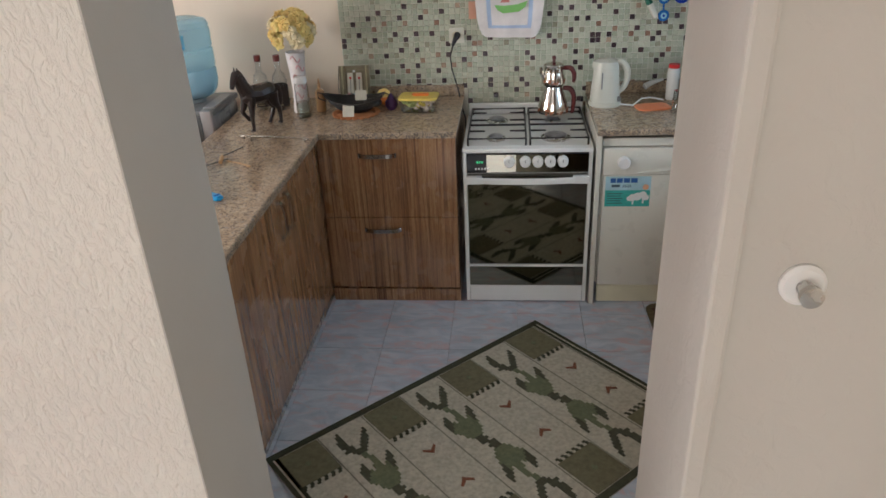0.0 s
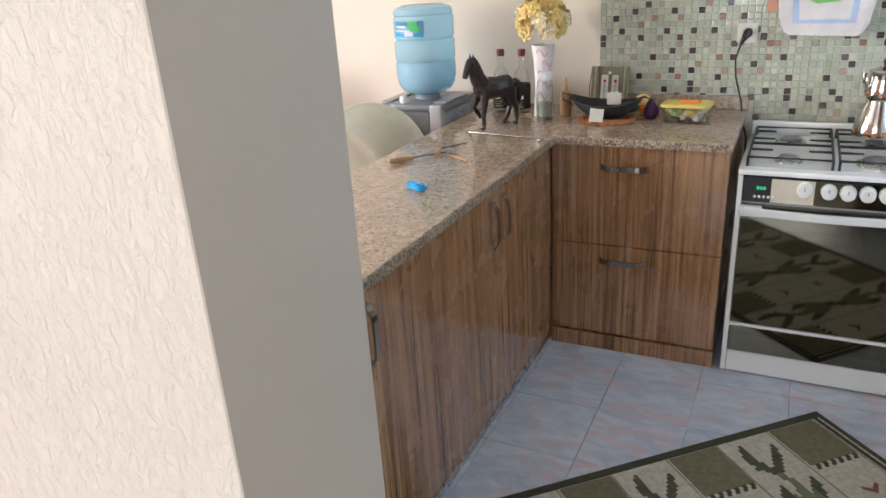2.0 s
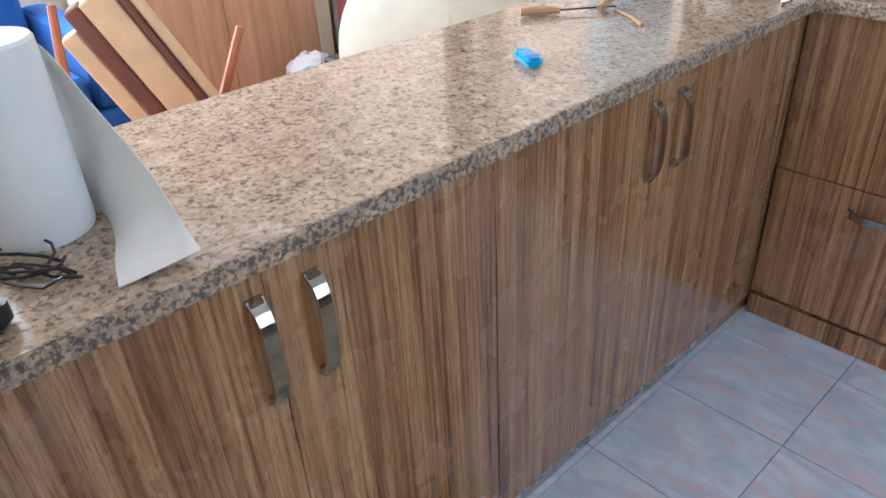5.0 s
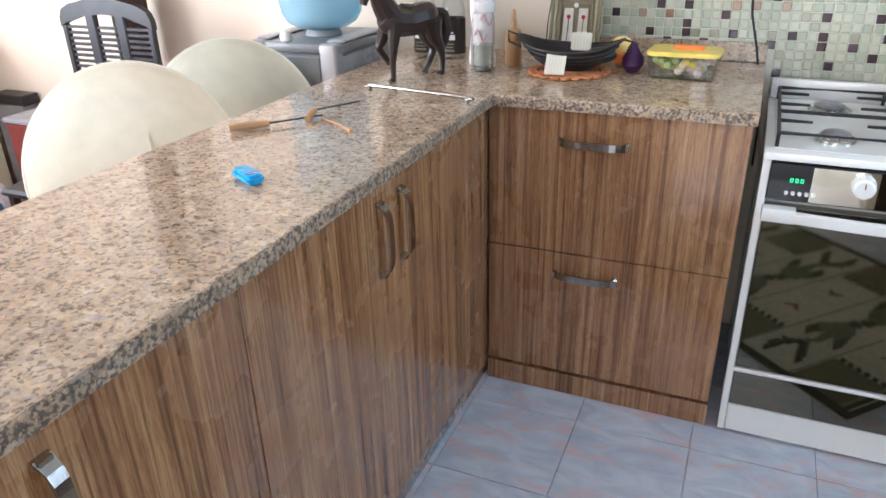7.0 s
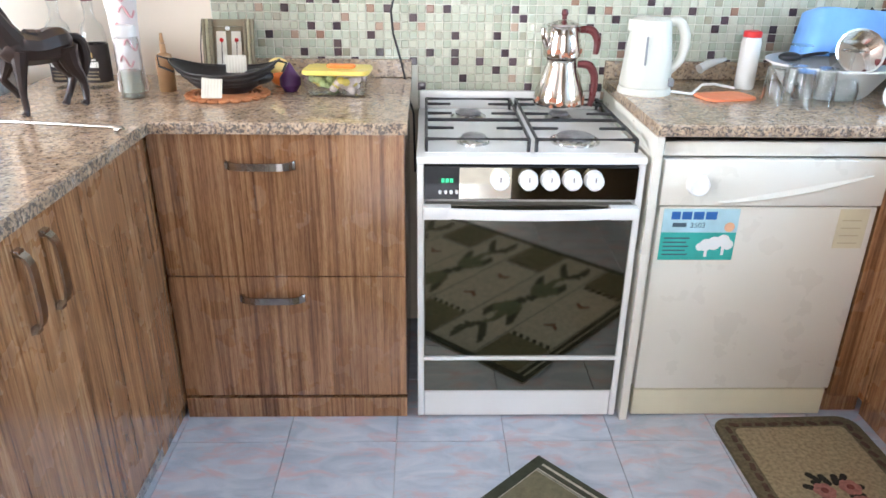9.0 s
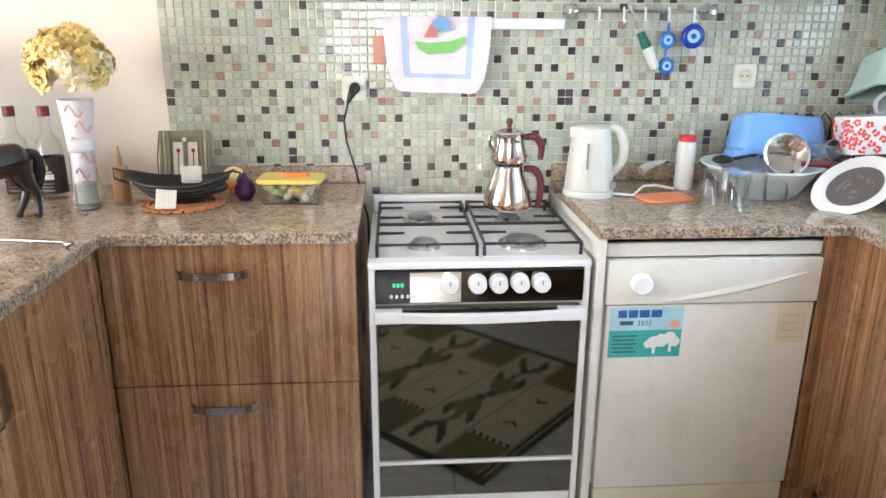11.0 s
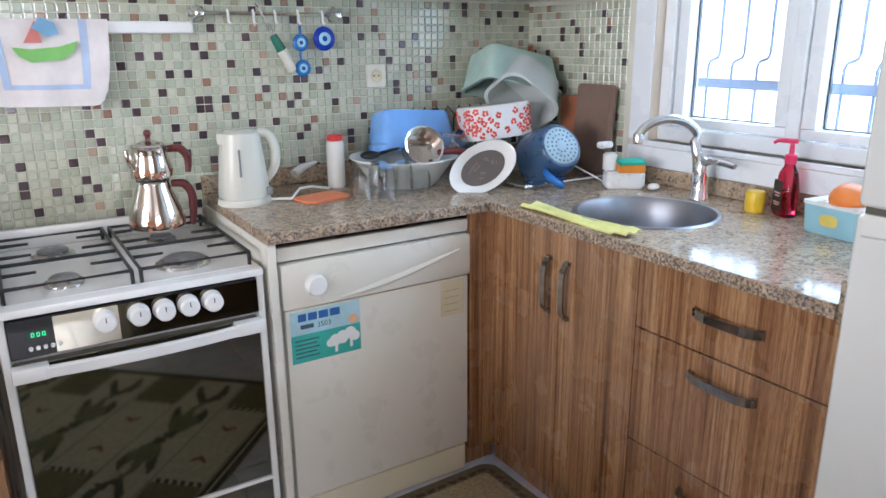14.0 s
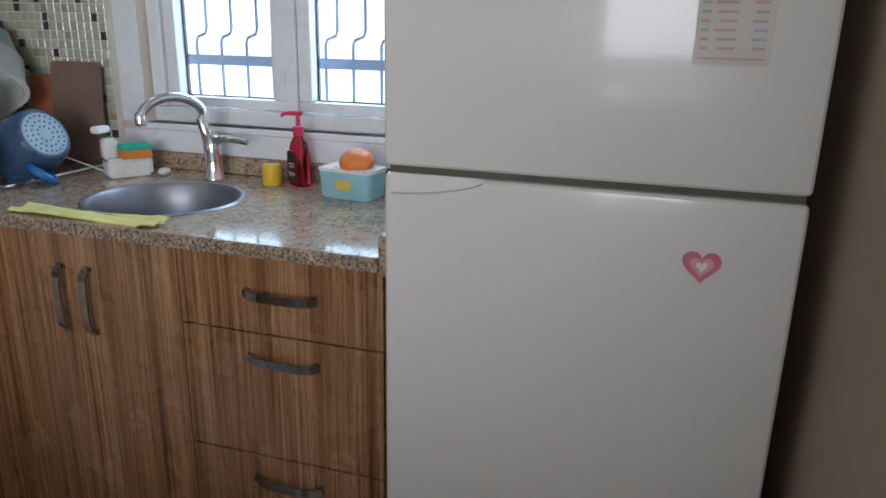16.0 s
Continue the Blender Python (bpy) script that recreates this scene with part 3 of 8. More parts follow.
        part("knob_mark", prism([(-0.0012, 0.002), (0.0012, 0.002), (0.0012, 0.014), (-0.0012, 0.014)], 0.0006, facing_south(x, -0.6527, 0.763)), "black_plastic", kn, sm=False)
    for k in range(5):
        part("button", lathe([(0, 0.008), (0.0042, 0.008), (0.0048, 0.0), (0, 0.0)], m=facing_south(0.062 + k * 0.0145, -0.6205, 0.728), seg=14), "white_plastic", panel)
    door = part("oven_door", boxes((0.021, 0.579, -0.618, -0.587, 0.222, 0.690), bev=0.003), "black_glass", t, "dark reflecting oven door glass", sm=False)
    pts = []
    n = 14
    bm = bmesh.new()
    rows = []
    for i in range(n + 1):
        s = i / n * 2 - 1
        x = 0.3 + s * 0.275
        y = -0.638 - 0.022 * (1 - s * s)
        rows.append([bm.verts.new((x, y - 0.006, 0.688)), bm.verts.new((x, y + 0.008, 0.690)), bm.verts.new((x, y + 0.008, 0.664)), bm.verts.new((x, y - 0.006, 0.662))])
    for r, s in zip(rows, rows[1:]):
        for k in range(4):
            bm.faces.new((r[k], r[(k + 1) % 4], s[(k + 1) % 4], s[k]))
    bm.faces.new(rows[0])
    bm.faces.new(rows[-1][::-1])
    bmesh.ops.recalc_face_normals(bm, faces=bm.faces)
    bmesh.ops.bevel(bm, geom=bm.edges[:], offset=0.002, segments=1, affect="EDGES")
    h = part("door_handle", bm, "white_enamel", door, "white curved oven handle")
    for a in (0.016, 0.509):
        part("handle_end", boxes((a, a + 0.075, -0.652, -0.619, 0.660, 0.694), bev=0.004, seg=2), "white_enamel", door)
    part("door_strip", boxes((0.018, 0.582, -0.622, -0.600, 0.209, 0.220), bev=0.002), "white_enamel", t)
    part("warming_drawer", boxes((0.021, 0.579, -0.616, -0.587, 0.100, 0.207), bev=0.002), "black_glass", t, "dark glass lower drawer", sm=False)
    part("base_panel", boxes((0.021, 0.579, -0.613, -0.587, 0.008, 0.098), bev=0.003), "white_enamel", t)


worn("burner_cap", (0.28, 0.28, 0.29), 0.4, 0.6, vary=0.4, scale=30)
base("display_glass", (0.01, 0.03, 0.015), 0.1)
dg = base("digit_green", (0.05, 0.6, 0.25), 0.4).node_tree.nodes["Principled BSDF"]
dg.inputs["Emission Color"].default_value = (0.08, 0.9, 0.35, 1)
dg.inputs["Emission Strength"].default_value = 0.8
base("panel_bronze", (0.095, 0.083, 0.055), 0.07, metal=1.0)
cooker()
corner_post = thing("corner_filler", (1.30, -0.6, 0), "zebrano filler strip between dishwasher and sink cabinet", "cabinet")
part("panel", boxes((1.249, 1.339, -0.612, -0.594, 0.075, WB - 0.002)), "zebrano", corner_post, sm=False)
part("plinth", boxes((1.249, 1.364, -0.58, -0.56, 0.0, 0.074)), "zebrano", corner_post, sm=False)
t = thing("filler_strip", (0.623, -0.33, 0), "white painted upright board beside the cooker", "panel")
part("board", boxes((0.612, 0.634, -0.612, -0.03, 0.0, WB - 0.002), bev=0.001), "aged_white", t)
part("edge_band", boxes((0.6115, 0.6345, -0.628, -0.6125, 0.0, WB - 0.002), bev=0.002), "aged_white", t, "white front edge band")
single("cooker_lid_hinge", boxes((0.586, 0.599, -0.05, -0.034, 0.8765, 0.90), bev=0.001), "black_plastic", "small black hinge stub on the cooker's back edge", "hinge")


def dishwasher():
    t = thing("dishwasher", (0.95, -0.3, 0), "old off-white dishwasher with a teal sticker under the worktop", "dishwasher")
    part("body", boxes((0.642, 1.246, -0.585, -0.03, 0.10, 0.80), bev=0.004), "aged_white", t)
    part("top_rail", boxes((0.642, 1.246, -0.606, -0.586, 0.822, 0.862), bev=0.008, seg=2), "aged_white", t)
    bm = boxes((0.644, 1.244, -0.622, -0.586, 0.690, 0.818), bev=0.007, seg=2)
    panel = part("control_panel", bm, "aged_white", t, "off-white panel with a curved grip")
    n = 20
    bm = bmesh.new()
    rows = []
    for i in range(n + 1):
        s = i / n
        x = 0.80 + 0.40 * s
        zc = 0.702 + 0.075 * s ** 1.6
        h = 0.020 * math.sin(math.pi * min(1, s * 1.02)) ** 0.8 + 0.001
        rows.append([bm.verts.new((x, -0.6225, zc + h * 0.6)), bm.verts.new((x, -0.6265, zc - h * 0.1)), bm.verts.new((x, -0.6225, zc - h * 0.5))])
    for r, s in zip(rows, rows[1:]):
        for k in range(3):
            bm.faces.new((r[k], r[(k + 1) % 3], s[(k + 1) % 3], s[k]))
    bmesh.ops.recalc_face_normals(bm, faces=bm.faces)
    part("grip", bm, "aged_white", panel)
    kn = part("program_knob", lathe([(0, 0.022), (0.024, 0.022), (0.028, 0.018), (0.030, 0.0), (0, 0.0)], m=facing_south(0.737, -0.6225, 0.752)), "white_plastic", t, "round white programme knob")
    part("door", boxes((0.650, 1.240, -0.614, -0.586, 0.104, 0.686), bev=0.005, seg=2), "aged_white", t)
    part("kick_plate", boxes((0.652, 1.236, -0.606, -0.575, 0.004, 0.098), bev=0.003), "cream_plastic", t, "yellowed kick plate")
    s = part("sticker", boxes((0.662, 0.868, -0.6152, -0.6144, 0.530, 0.680)), "sticker_teal", t, "faded teal and blue sticker", sm=False)
    part("sticker_top", boxes((0.662, 0.868, -0.6158, -0.6153, 0.612, 0.680)), "sticker_pale", s, sm=False)
    bm = bmesh.new()
    x = 0.684
    for w in (0.024, 0.026, 0.028, 0.030):
        box(bm, x, x + w, -0.6163, -0.6159, 0.650, 0.672)
        x += w + 0.005
    part("sticker_logo", bm, "sticker_blue", s, sm=False)
    part("sticker_number", text_mesh("3503", 0.021, facing_south(0.738, -0.6159, 0.626), 0.0003), "print_dark", s, sm=False)
    part("sticker_bars", boxes((0.690, 0.728, -0.6163, -0.6159, 0.628, 0.640), bev=0), "print_dark", s, sm=False)
    bm = bmesh.new()
    for k in range(5):
        box(bm, 0.672, 0.742 - 0.008 * (k % 2), -0.6158, -0.6153, 0.545 + k * 0.012, 0.549 + k * 0.012)
    part("sticker_lines", bm, "print_dark", s, sm=False)
    bm = bmesh.new()
    for cx, cz, r in ((0.790, 0.575, 0.018), (0.812, 0.580, 0.020), (0.836, 0.588, 0.018), (0.850, 0.576, 0.015), (0.775, 0.570, 0.012)):
        disc(facing_south(cx, -0.6153, cz), r, 0.0004 + 0.0001 * len(bm.verts) / 40, 16, bm)
    box(bm, 0.788, 0.796, -0.6158, -0.6153, 0.540, 0.565)
    box(bm, 0.834, 0.842, -0.6158, -0.6153, 0.545, 0.578)
    part("sticker_trees", bm, "white_paper", s, sm=False)
    part("sticker_sun", disc(facing_south(0.846, -0.6164, 0.628), 0.014, 0.0004, 18), "sticker_orange", s, sm=False)
    e = part("energy_label", boxes((1.140, 1.222, -0.6152, -0.6144, 0.566, 0.680)), "old_label", t, "yellowed paper label", sm=False)
    bm = bmesh.new()
    for k in range(4):
        box(bm, 1.152, 1.205, -0.6157, -0.6153, 0.580 + k * 0.022, 0.583 + k * 0.022)
    part("label_lines", bm, "old_print", e, sm=False)


worn("sticker_teal", (0.06, 0.42, 0.36), 0.5, vary=0.15, scale=14)
worn("sticker_pale", (0.42, 0.62, 0.68), 0.5, vary=0.15, scale=14)
worn("sticker_blue", (0.03, 0.12, 0.36), 0.5, vary=0.1)
worn("sticker_orange", (0.75, 0.42, 0.25), 0.5, vary=0.1)
worn("print_dark", (0.06, 0.10, 0.13), 0.6, vary=0.1)
worn("white_paper", (0.80, 0.80, 0.77), 0.8, vary=0.05)
worn("old_label", (0.66, 0.60, 0.42), 0.7, vary=0.1)
worn("old_print", (0.50, 0.42, 0.27), 0.7, vary=0.1)
dishwasher()


def fridge():
    t = thing("fridge", (1.6, -2.09, 0), "white two-door fridge-freezer with magnets, beside the sink counter", "fridge")
    part("body", boxes((1.31, 1.92, -2.440, -1.740, 0.03, 1.76), bev=0.01, seg=2), "fridge_white", t)
    low = part("lower_door", boxes((1.25, 1.306, -2.440, -1.740, 0.08, 1.096), bev=0.012, seg=3), "fridge_white", t)
    up = part("upper_door", boxes((1.25, 1.306, -2.440, -1.740, 1.109, 1.755), bev=0.012, seg=3), "fridge_white", t)
    part("gasket", boxes((1.268, 1.309, -2.434, -1.746, 1.0955, 1.1095)), "gasket_grey", t, "dark grey door gasket", sm=False)
    n = 16
    bm = bmesh.new()
    rows = []
    for i in range(n + 1):
        s = i / n
        y = -1.755 - 0.17 * s
        d = 0.028 * math.sin(math.pi * (0.5 + s * 0.5)) ** 0.7 if s < 1 else 0.0
        rows.append([bm.verts.new((1.2495, y, 1.098)), bm.verts.new((1.2455, y, 1.094 - d * 0.3)), bm.verts.new((1.2440, y, 1.092 - d)), bm.verts.new((1.2505, y, 1.089 - d * 1.1))])
    for r, s in zip(rows, rows[1:]):
        for k in range(3):
            bm.faces.new((r[k], r[k + 1], s[k + 1], s[k]))
        bm.faces.new((r[3], r[0], s[0], s[3]))
    bmesh.ops.recalc_face_normals(bm, faces=bm.faces)
    part("grip", bm, "fridge_white", low, "moulded grip lip")
    for a in (-2.42, -1.80):
        part("foot", boxes((1.33, 1.37, a, a + 0.04, 0.0, 0.03)), "black_plastic", t)


def fridge_paint():
    m = base("fridge_white", (0.72, 0.73, 0.70), 0.24, coat=0.35)
    nt = m.node_tree
    bump(nt, noise_tex(nt, coords(nt), 5.0, 2), 0.25, 0.012)


fridge_paint()
worn("gasket_grey", (0.12, 0.115, 0.09), 0.7)
fridge()

# ---- window ----


def window():
    w = thing("window_1", (2.03, -1.19, 1.05), "white plastic casement window above the sink", "window")
    w["kind"] = "structure"
    y0, y1, z0, z1 = -1.718, -0.662, 1.052, 2.118
    part("window_frame", boxes((1.985, 2.065, y0, y1, z0, z0 + 0.045), (1.985, 2.065, y0, y1, z1 - 0.05, z1), (1.985, 2.065, y1 - 0.045, y1, z0 + 0.046, z1 - 0.051),
                               (1.985, 2.065, y0, y0 + 0.045, z0 + 0.046, z1 - 0.051), (1.990, 2.065, -1.165, -1.125, z0 + 0.046, z1 - 0.051), bev=0.004), "pvc_frame", w)
    for a, b in ((-1.123, -0.710), (-1.670, -1.167)):
        s = part("sash", boxes((2.000, 2.056, a, b, 1.100, 1.130), (2.000, 2.056, a, b, 2.03, 2.065), (2.000, 2.056, b - 0.042, b, 1.131, 2.029),
                               (2.000, 2.056, a, a + 0.042, 1.131, 2.029), bev=0.005, seg=2), "pvc_frame", w)
        part("gasket", boxes((2.040, 2.052, a + 0.0425, b - 0.0425, 1.1305, 1.134), (2.040, 2.052, b - 0.0465, b - 0.0425, 1.1345, 2.029), (2.040, 2.052, a + 0.0425, a + 0.0465, 1.1345, 2.029)), "black_plastic", s, "black rubber glazing gasket", sm=False)
        p = part("pane", boxes((2.042, 2.046, a + 0.043, b - 0.043, 1.132, 2.028)), "window_glass", s, sm=False)
        p.visible_shadow = False
    part("window_sill", boxes((1.944, 1.984, y0 - 0.02, y1 + 0.03, 1.030, 1.050), bev=0.003), "pvc_frame", w)
    part("window_apron", boxes((1.943, 1.949, y0 - 0.02, -0.575, WT + 0.053, 1.029), bev=0.001), "pvc_frame", w)
    part("window_lining", boxes((1.943, 1.949, -0.659, -0.575, 1.0505, 2.15), bev=0.001), "pvc_frame", w)


window()


def grille():
    g = thing("window_grille", (2.20, -1.19, 1.05), "dark wrought iron window grille outside the glass", "grille")
    for z in (1.218, 1.95):
        part("cross_bar", boxes((2.172, 2.180, -1.715, -0.665, z, z + 0.032)), "grille_iron", g, sm=False)
    k = 0
    y = -0.70
    while y > -1.70:
        up = tube([(2.176, y, 1.055), (2.176, y, 1.290), (2.176, y - 0.006, 1.306), (2.176, y - 0.036, 1.318), (2.176, y - 0.042, 1.336), (2.176, y - 0.042, 1.945)], 0.0052, 6)
        part("upright", up, "grille_iron", g)
        for s in (-1, 1):
            pts = []
            for i in range(15):
                a = i / 14 * 1.55 * math.pi
                r = 0.026 * (1 - 0.62 * i / 14)
                pts.append((2.176, y - 0.042 + s * (0.028 - r * math.cos(a)), 1.62 - r * math.sin(a)))
            part("scroll", tube(pts, 0.0038, 5), "grille_iron", g)
        y -= 0.094
        k += 1


worn("grille_iron", (0.15, 0.17, 0.23), 0.6, vary=0.2)
grille()

# ---- wall cabinets ----


def wall_cabinet(x0, x1, doors, y1=-0.002, z0=1.525):
    t = thing("wall_cabinet", ((x0 + x1) / 2, -0.16, z0), "white wall cabinet with frosted glass doors above the mosaic", "cabinet", "wall cabinets")
    part("body", boxes((x0, x1, -0.315, y1, z0, 2.25), bev=0.002), "white_wood", t, sm=False)
    w = (x1 - x0) / doors
    for k in range(doors):
        a, b = x0 + k * w + 0.002, x0 + (k + 1) * w - 0.002
        d = part("door_frame", boxes((a, b, -0.336, -0.317, z0 + 0.001, z0 + 0.022), (a, b, -0.336, -0.317, 2.226, 2.248), (a, a + 0.022, -0.336, -0.317, z0 + 0.023, 2.225), (b - 0.022, b, -0.336, -0.317, z0 + 0.023, 2.225), bev=0.001), "pvc_frame", t, "pale metal door frame", sm=False)
        part("frosted_pane", boxes((a + 0.0225, b - 0.0225, -0.331, -0.324, z0 + 0.0225, 2.2245)), "frosted_glass", d, sm=False)
        hx = b - 0.06 if k % 2 == 0 else a + 0.06
        part("handle", boxes((hx - 0.03, hx + 0.03, -0.350, -0.337, z0 + 0.004, z0 + 0.018), bev=0.003), "chrome", d)


wall_cabinet(-0.625, 0.040, 2)
wall_cabinet(0.640, 1.945, 3)


def corner_wall_cabinet():
    t = thing("wall_cabinet", (1.80, -0.45, 1.525), "white wall cabinet on the window side of the corner", "cabinet", "wall cabinets")
    part("body", boxes((1.64, 1.945, -0.60, -0.338, 1.525, 2.25), bev=0.002), "white_wood", t, sm=False)
    part("door", boxes((1.618, 1.638, -0.600, -0.339, 1.527, 2.248), bev=0.001), "white_wood", t, sm=False)


corner_wall_cabinet()

# ---- floor rugs ----


KILIM_TREE = [
    "...........D.....", "...........DD....", "..D........DD....", "..DD.......DDD...", "...DD......DDD...", "...DDD.....DDD...",
    "....DDD...DDD....", ".....DDD..DDDD...", "......DDDDDD.....", ".......DDDD......", "........GG.......", "........GG.......",
    ".......GG........", "..D....GG...D....", "..DD...GG...DD...", "..DDD..GGG..DDD..", "...DDG.GGG.GDDD..", "...DDGGGGGGGGDD..",
    "....DGGGGGGGGGD..", "....GGGGGGGGGGG..", ".....GGGGGGGGG...", ".....GGGGGGGG....", "......GGGGGGG....", ".......GGGGG.....",
    "........DDD......", ".......DDDD......", "........DDD......"]


def kilim():
    tip, u, v = Vector((0.343, -0.795, 0)), Vector((-0.728, -0.686, 0)), Vector((0.686, -0.728, 0))
    L, W = 1.435, 0.965
    m = Matrix(((u.x, v.x, 0, tip.x), (u.y, v.y, 0, tip.y), (0, 0, 1, 0), (0, 0, 0, 1)))
    t = thing("kilim_rug", (0.2, -1.6, 0), "flat-woven cream and olive kilim rug on the tiled floor", "rug")

    def rect(bm, a0, a1, b0, b1, z0, z1):
        prism([(a0, b0), (a1, b0), (a1, b1), (a0, b1)], z1 - z0, m @ Matrix.Translation((0, 0, z0)), bm)

    bm = bmesh.new()
    nx, ny = 40, 28
    grid = [[[bm.verts.new(m @ Vector((L * i / nx, W * j / ny, z + (0.0008 * math.sin(i * 1.3) * math.sin(j * 0.9) if z > 0.003 else 0)))) for j in range(ny + 1)] for i in range(nx + 1)] for z in (0.0005, 0.0055)]
    for k in (0, 1):
        for i in range(nx):
            for j in range(ny):
                bm.faces.new((grid[k][i][j], grid[k][i + 1][j], grid[k][i + 1][j + 1], grid[k][i][j + 1]))
    for i in range(nx):
        for j in (0, ny):
            bm.faces.new((grid[0][i][j], grid[0][i + 1][j], grid[1][i + 1][j], grid[1][i][j]))
    for j in range(ny):
        for i in (0, nx):
            bm.faces.new((grid[0][i][j], grid[0][i][j + 1], grid[1][i][j + 1], grid[1][i][j]))
    bmesh.ops.recalc_face_normals(bm, faces=bm.faces)
    part("weave", bm, "kilim_cream", t, sm=False)
    z0, z1 = 0.006, 0.0078
    bm = bmesh.new()
    for a0, a1, b0, b1 in ((0.0, L, 0.0, 0.030), (0.0, L, W - 0.030, W), (0.0, 0.016, 0.031, W - 0.031), (0.026, 0.040, 0.031, W - 0.031), (L - 0.016, L, 0.031, W - 0.031), (L - 0.040, L - 0.026, 0.031, W - 0.031)):
        rect(bm, a0, a1, b0, b1, z0, z1)
    part("border", bm, "kilim_dark", t, "dark olive woven border", sm=False)
    pitch = (L - 0.09) / 3.42
    for k in range(4):
        a = 0.045 + k * pitch
        for b in (0.034, 0.741):
            h = 0.19
            sq = bmesh.new()
            rect(sq, a + 0.008, a + 0.185, b, b + h, z0, z1)
            square = part("woven_square", sq, "kilim_olive", t, "olive woven square", sm=False)
            mark = bmesh.new()
            for q, w in enumerate((0.006, 0.012, 0.006)):
                rect(mark, a + 0.096 - w, a + 0.096 + w, b + h * 0.45 + q * 0.008, b + h * 0.45 + q * 0.008 + 0.0078, z1 + 0.0001, z1 + 0.001)
            part("diamond", mark, "kilim_green", square, sm=False)
            for q in range(6):
                x = a + 0.012 + q * 0.029
                out = (b + h, b + h + 0.014, b + h + 0.024) if b < 0.1 else (b, b - 0.014, b - 0.024)
                tooth = bmesh.new()
                rect(tooth, x, x + 0.014, min(out[:2]), max(out[:2]), z0, z1)
                rect(tooth, x + 0.006, x + 0.020, min(out[1:]), max(out[1:]), z0, z1)
                part("comb_tooth", tooth, "kilim_dark", square, sm=False)
        for b, way in ((0.385, 1), (0.570, -1)):
            chevron = bmesh.new()
            for q in range(-4, 5):
                rise = way * abs(q) * 0.0055
                rect(chevron, a + 0.097 + q * 0.0062 - 0.0031, a + 0.097 + q * 0.0062 + 0.0030, b - rise - 0.010 + abs(q) * 0.001, b - rise + 0.010 - abs(q) * 0.001, z0, z1)
            part("chevron", chevron, "kilim_red", t, "rust-red woven chevron", sm=False)
        for s in (0.0, 0.192):
            line = bmesh.new()
            rect(line, a + s, a + s + 0.0045, 0.032, W - 0.032, z0 - 0.0002, z1 - 0.0008)
            part("stripe_line", line, "kilim_grey", t, sm=False)
        if k < 3:
            c = a + 0.1985 + (pitch - 0.2005) / 2
            cw, ch = 0.0112, 0.0156
            full = KILIM_TREE + [r[::-1] for r in KILIM_TREE[::-1]]
            twigs, leaves = bmesh.new(), bmesh.new()
            for q, row in enumerate(full):
                for kind, bm in (("D", twigs), ("G", leaves)):
                    x = 0
                    while x < len(row):
                        if row[x] != kind:
                            x += 1
                            continue
                        e = x
                        while e < len(row) and row[e] == kind:
                            e += 1
                        rect(bm, c + (x - 8.5) * cw, c + (e - 8.5) * cw - 0.0004, 0.062 + q * ch, 0.062 + (q + 1) * ch - 0.0003, z0, z1 + 0.0004)
                        x = e
            tree = part("stepped_motif", twigs, "kilim_moss", t, "dark green stepped branching motif", sm=False)
            part("leaf_block", leaves, "kilim_green", tree, "olive green stepped block", sm=False)


for nm, c in (("kilim_cream", (0.50, 0.465, 0.375)), ("kilim_dark", (0.055, 0.058, 0.035)), ("kilim_olive", (0.175, 0.160, 0.095)), ("kilim_grey", (0.25, 0.24, 0.19)), ("kilim_red", (0.23, 0.09, 0.05)), ("kilim_green", (0.165, 0.18, 0.105)), ("kilim_moss", (0.085, 0.085, 0.055))):
    worn(nm, c, 0.95, vary=0.22, scale=60, relief=0.6)
kilim()


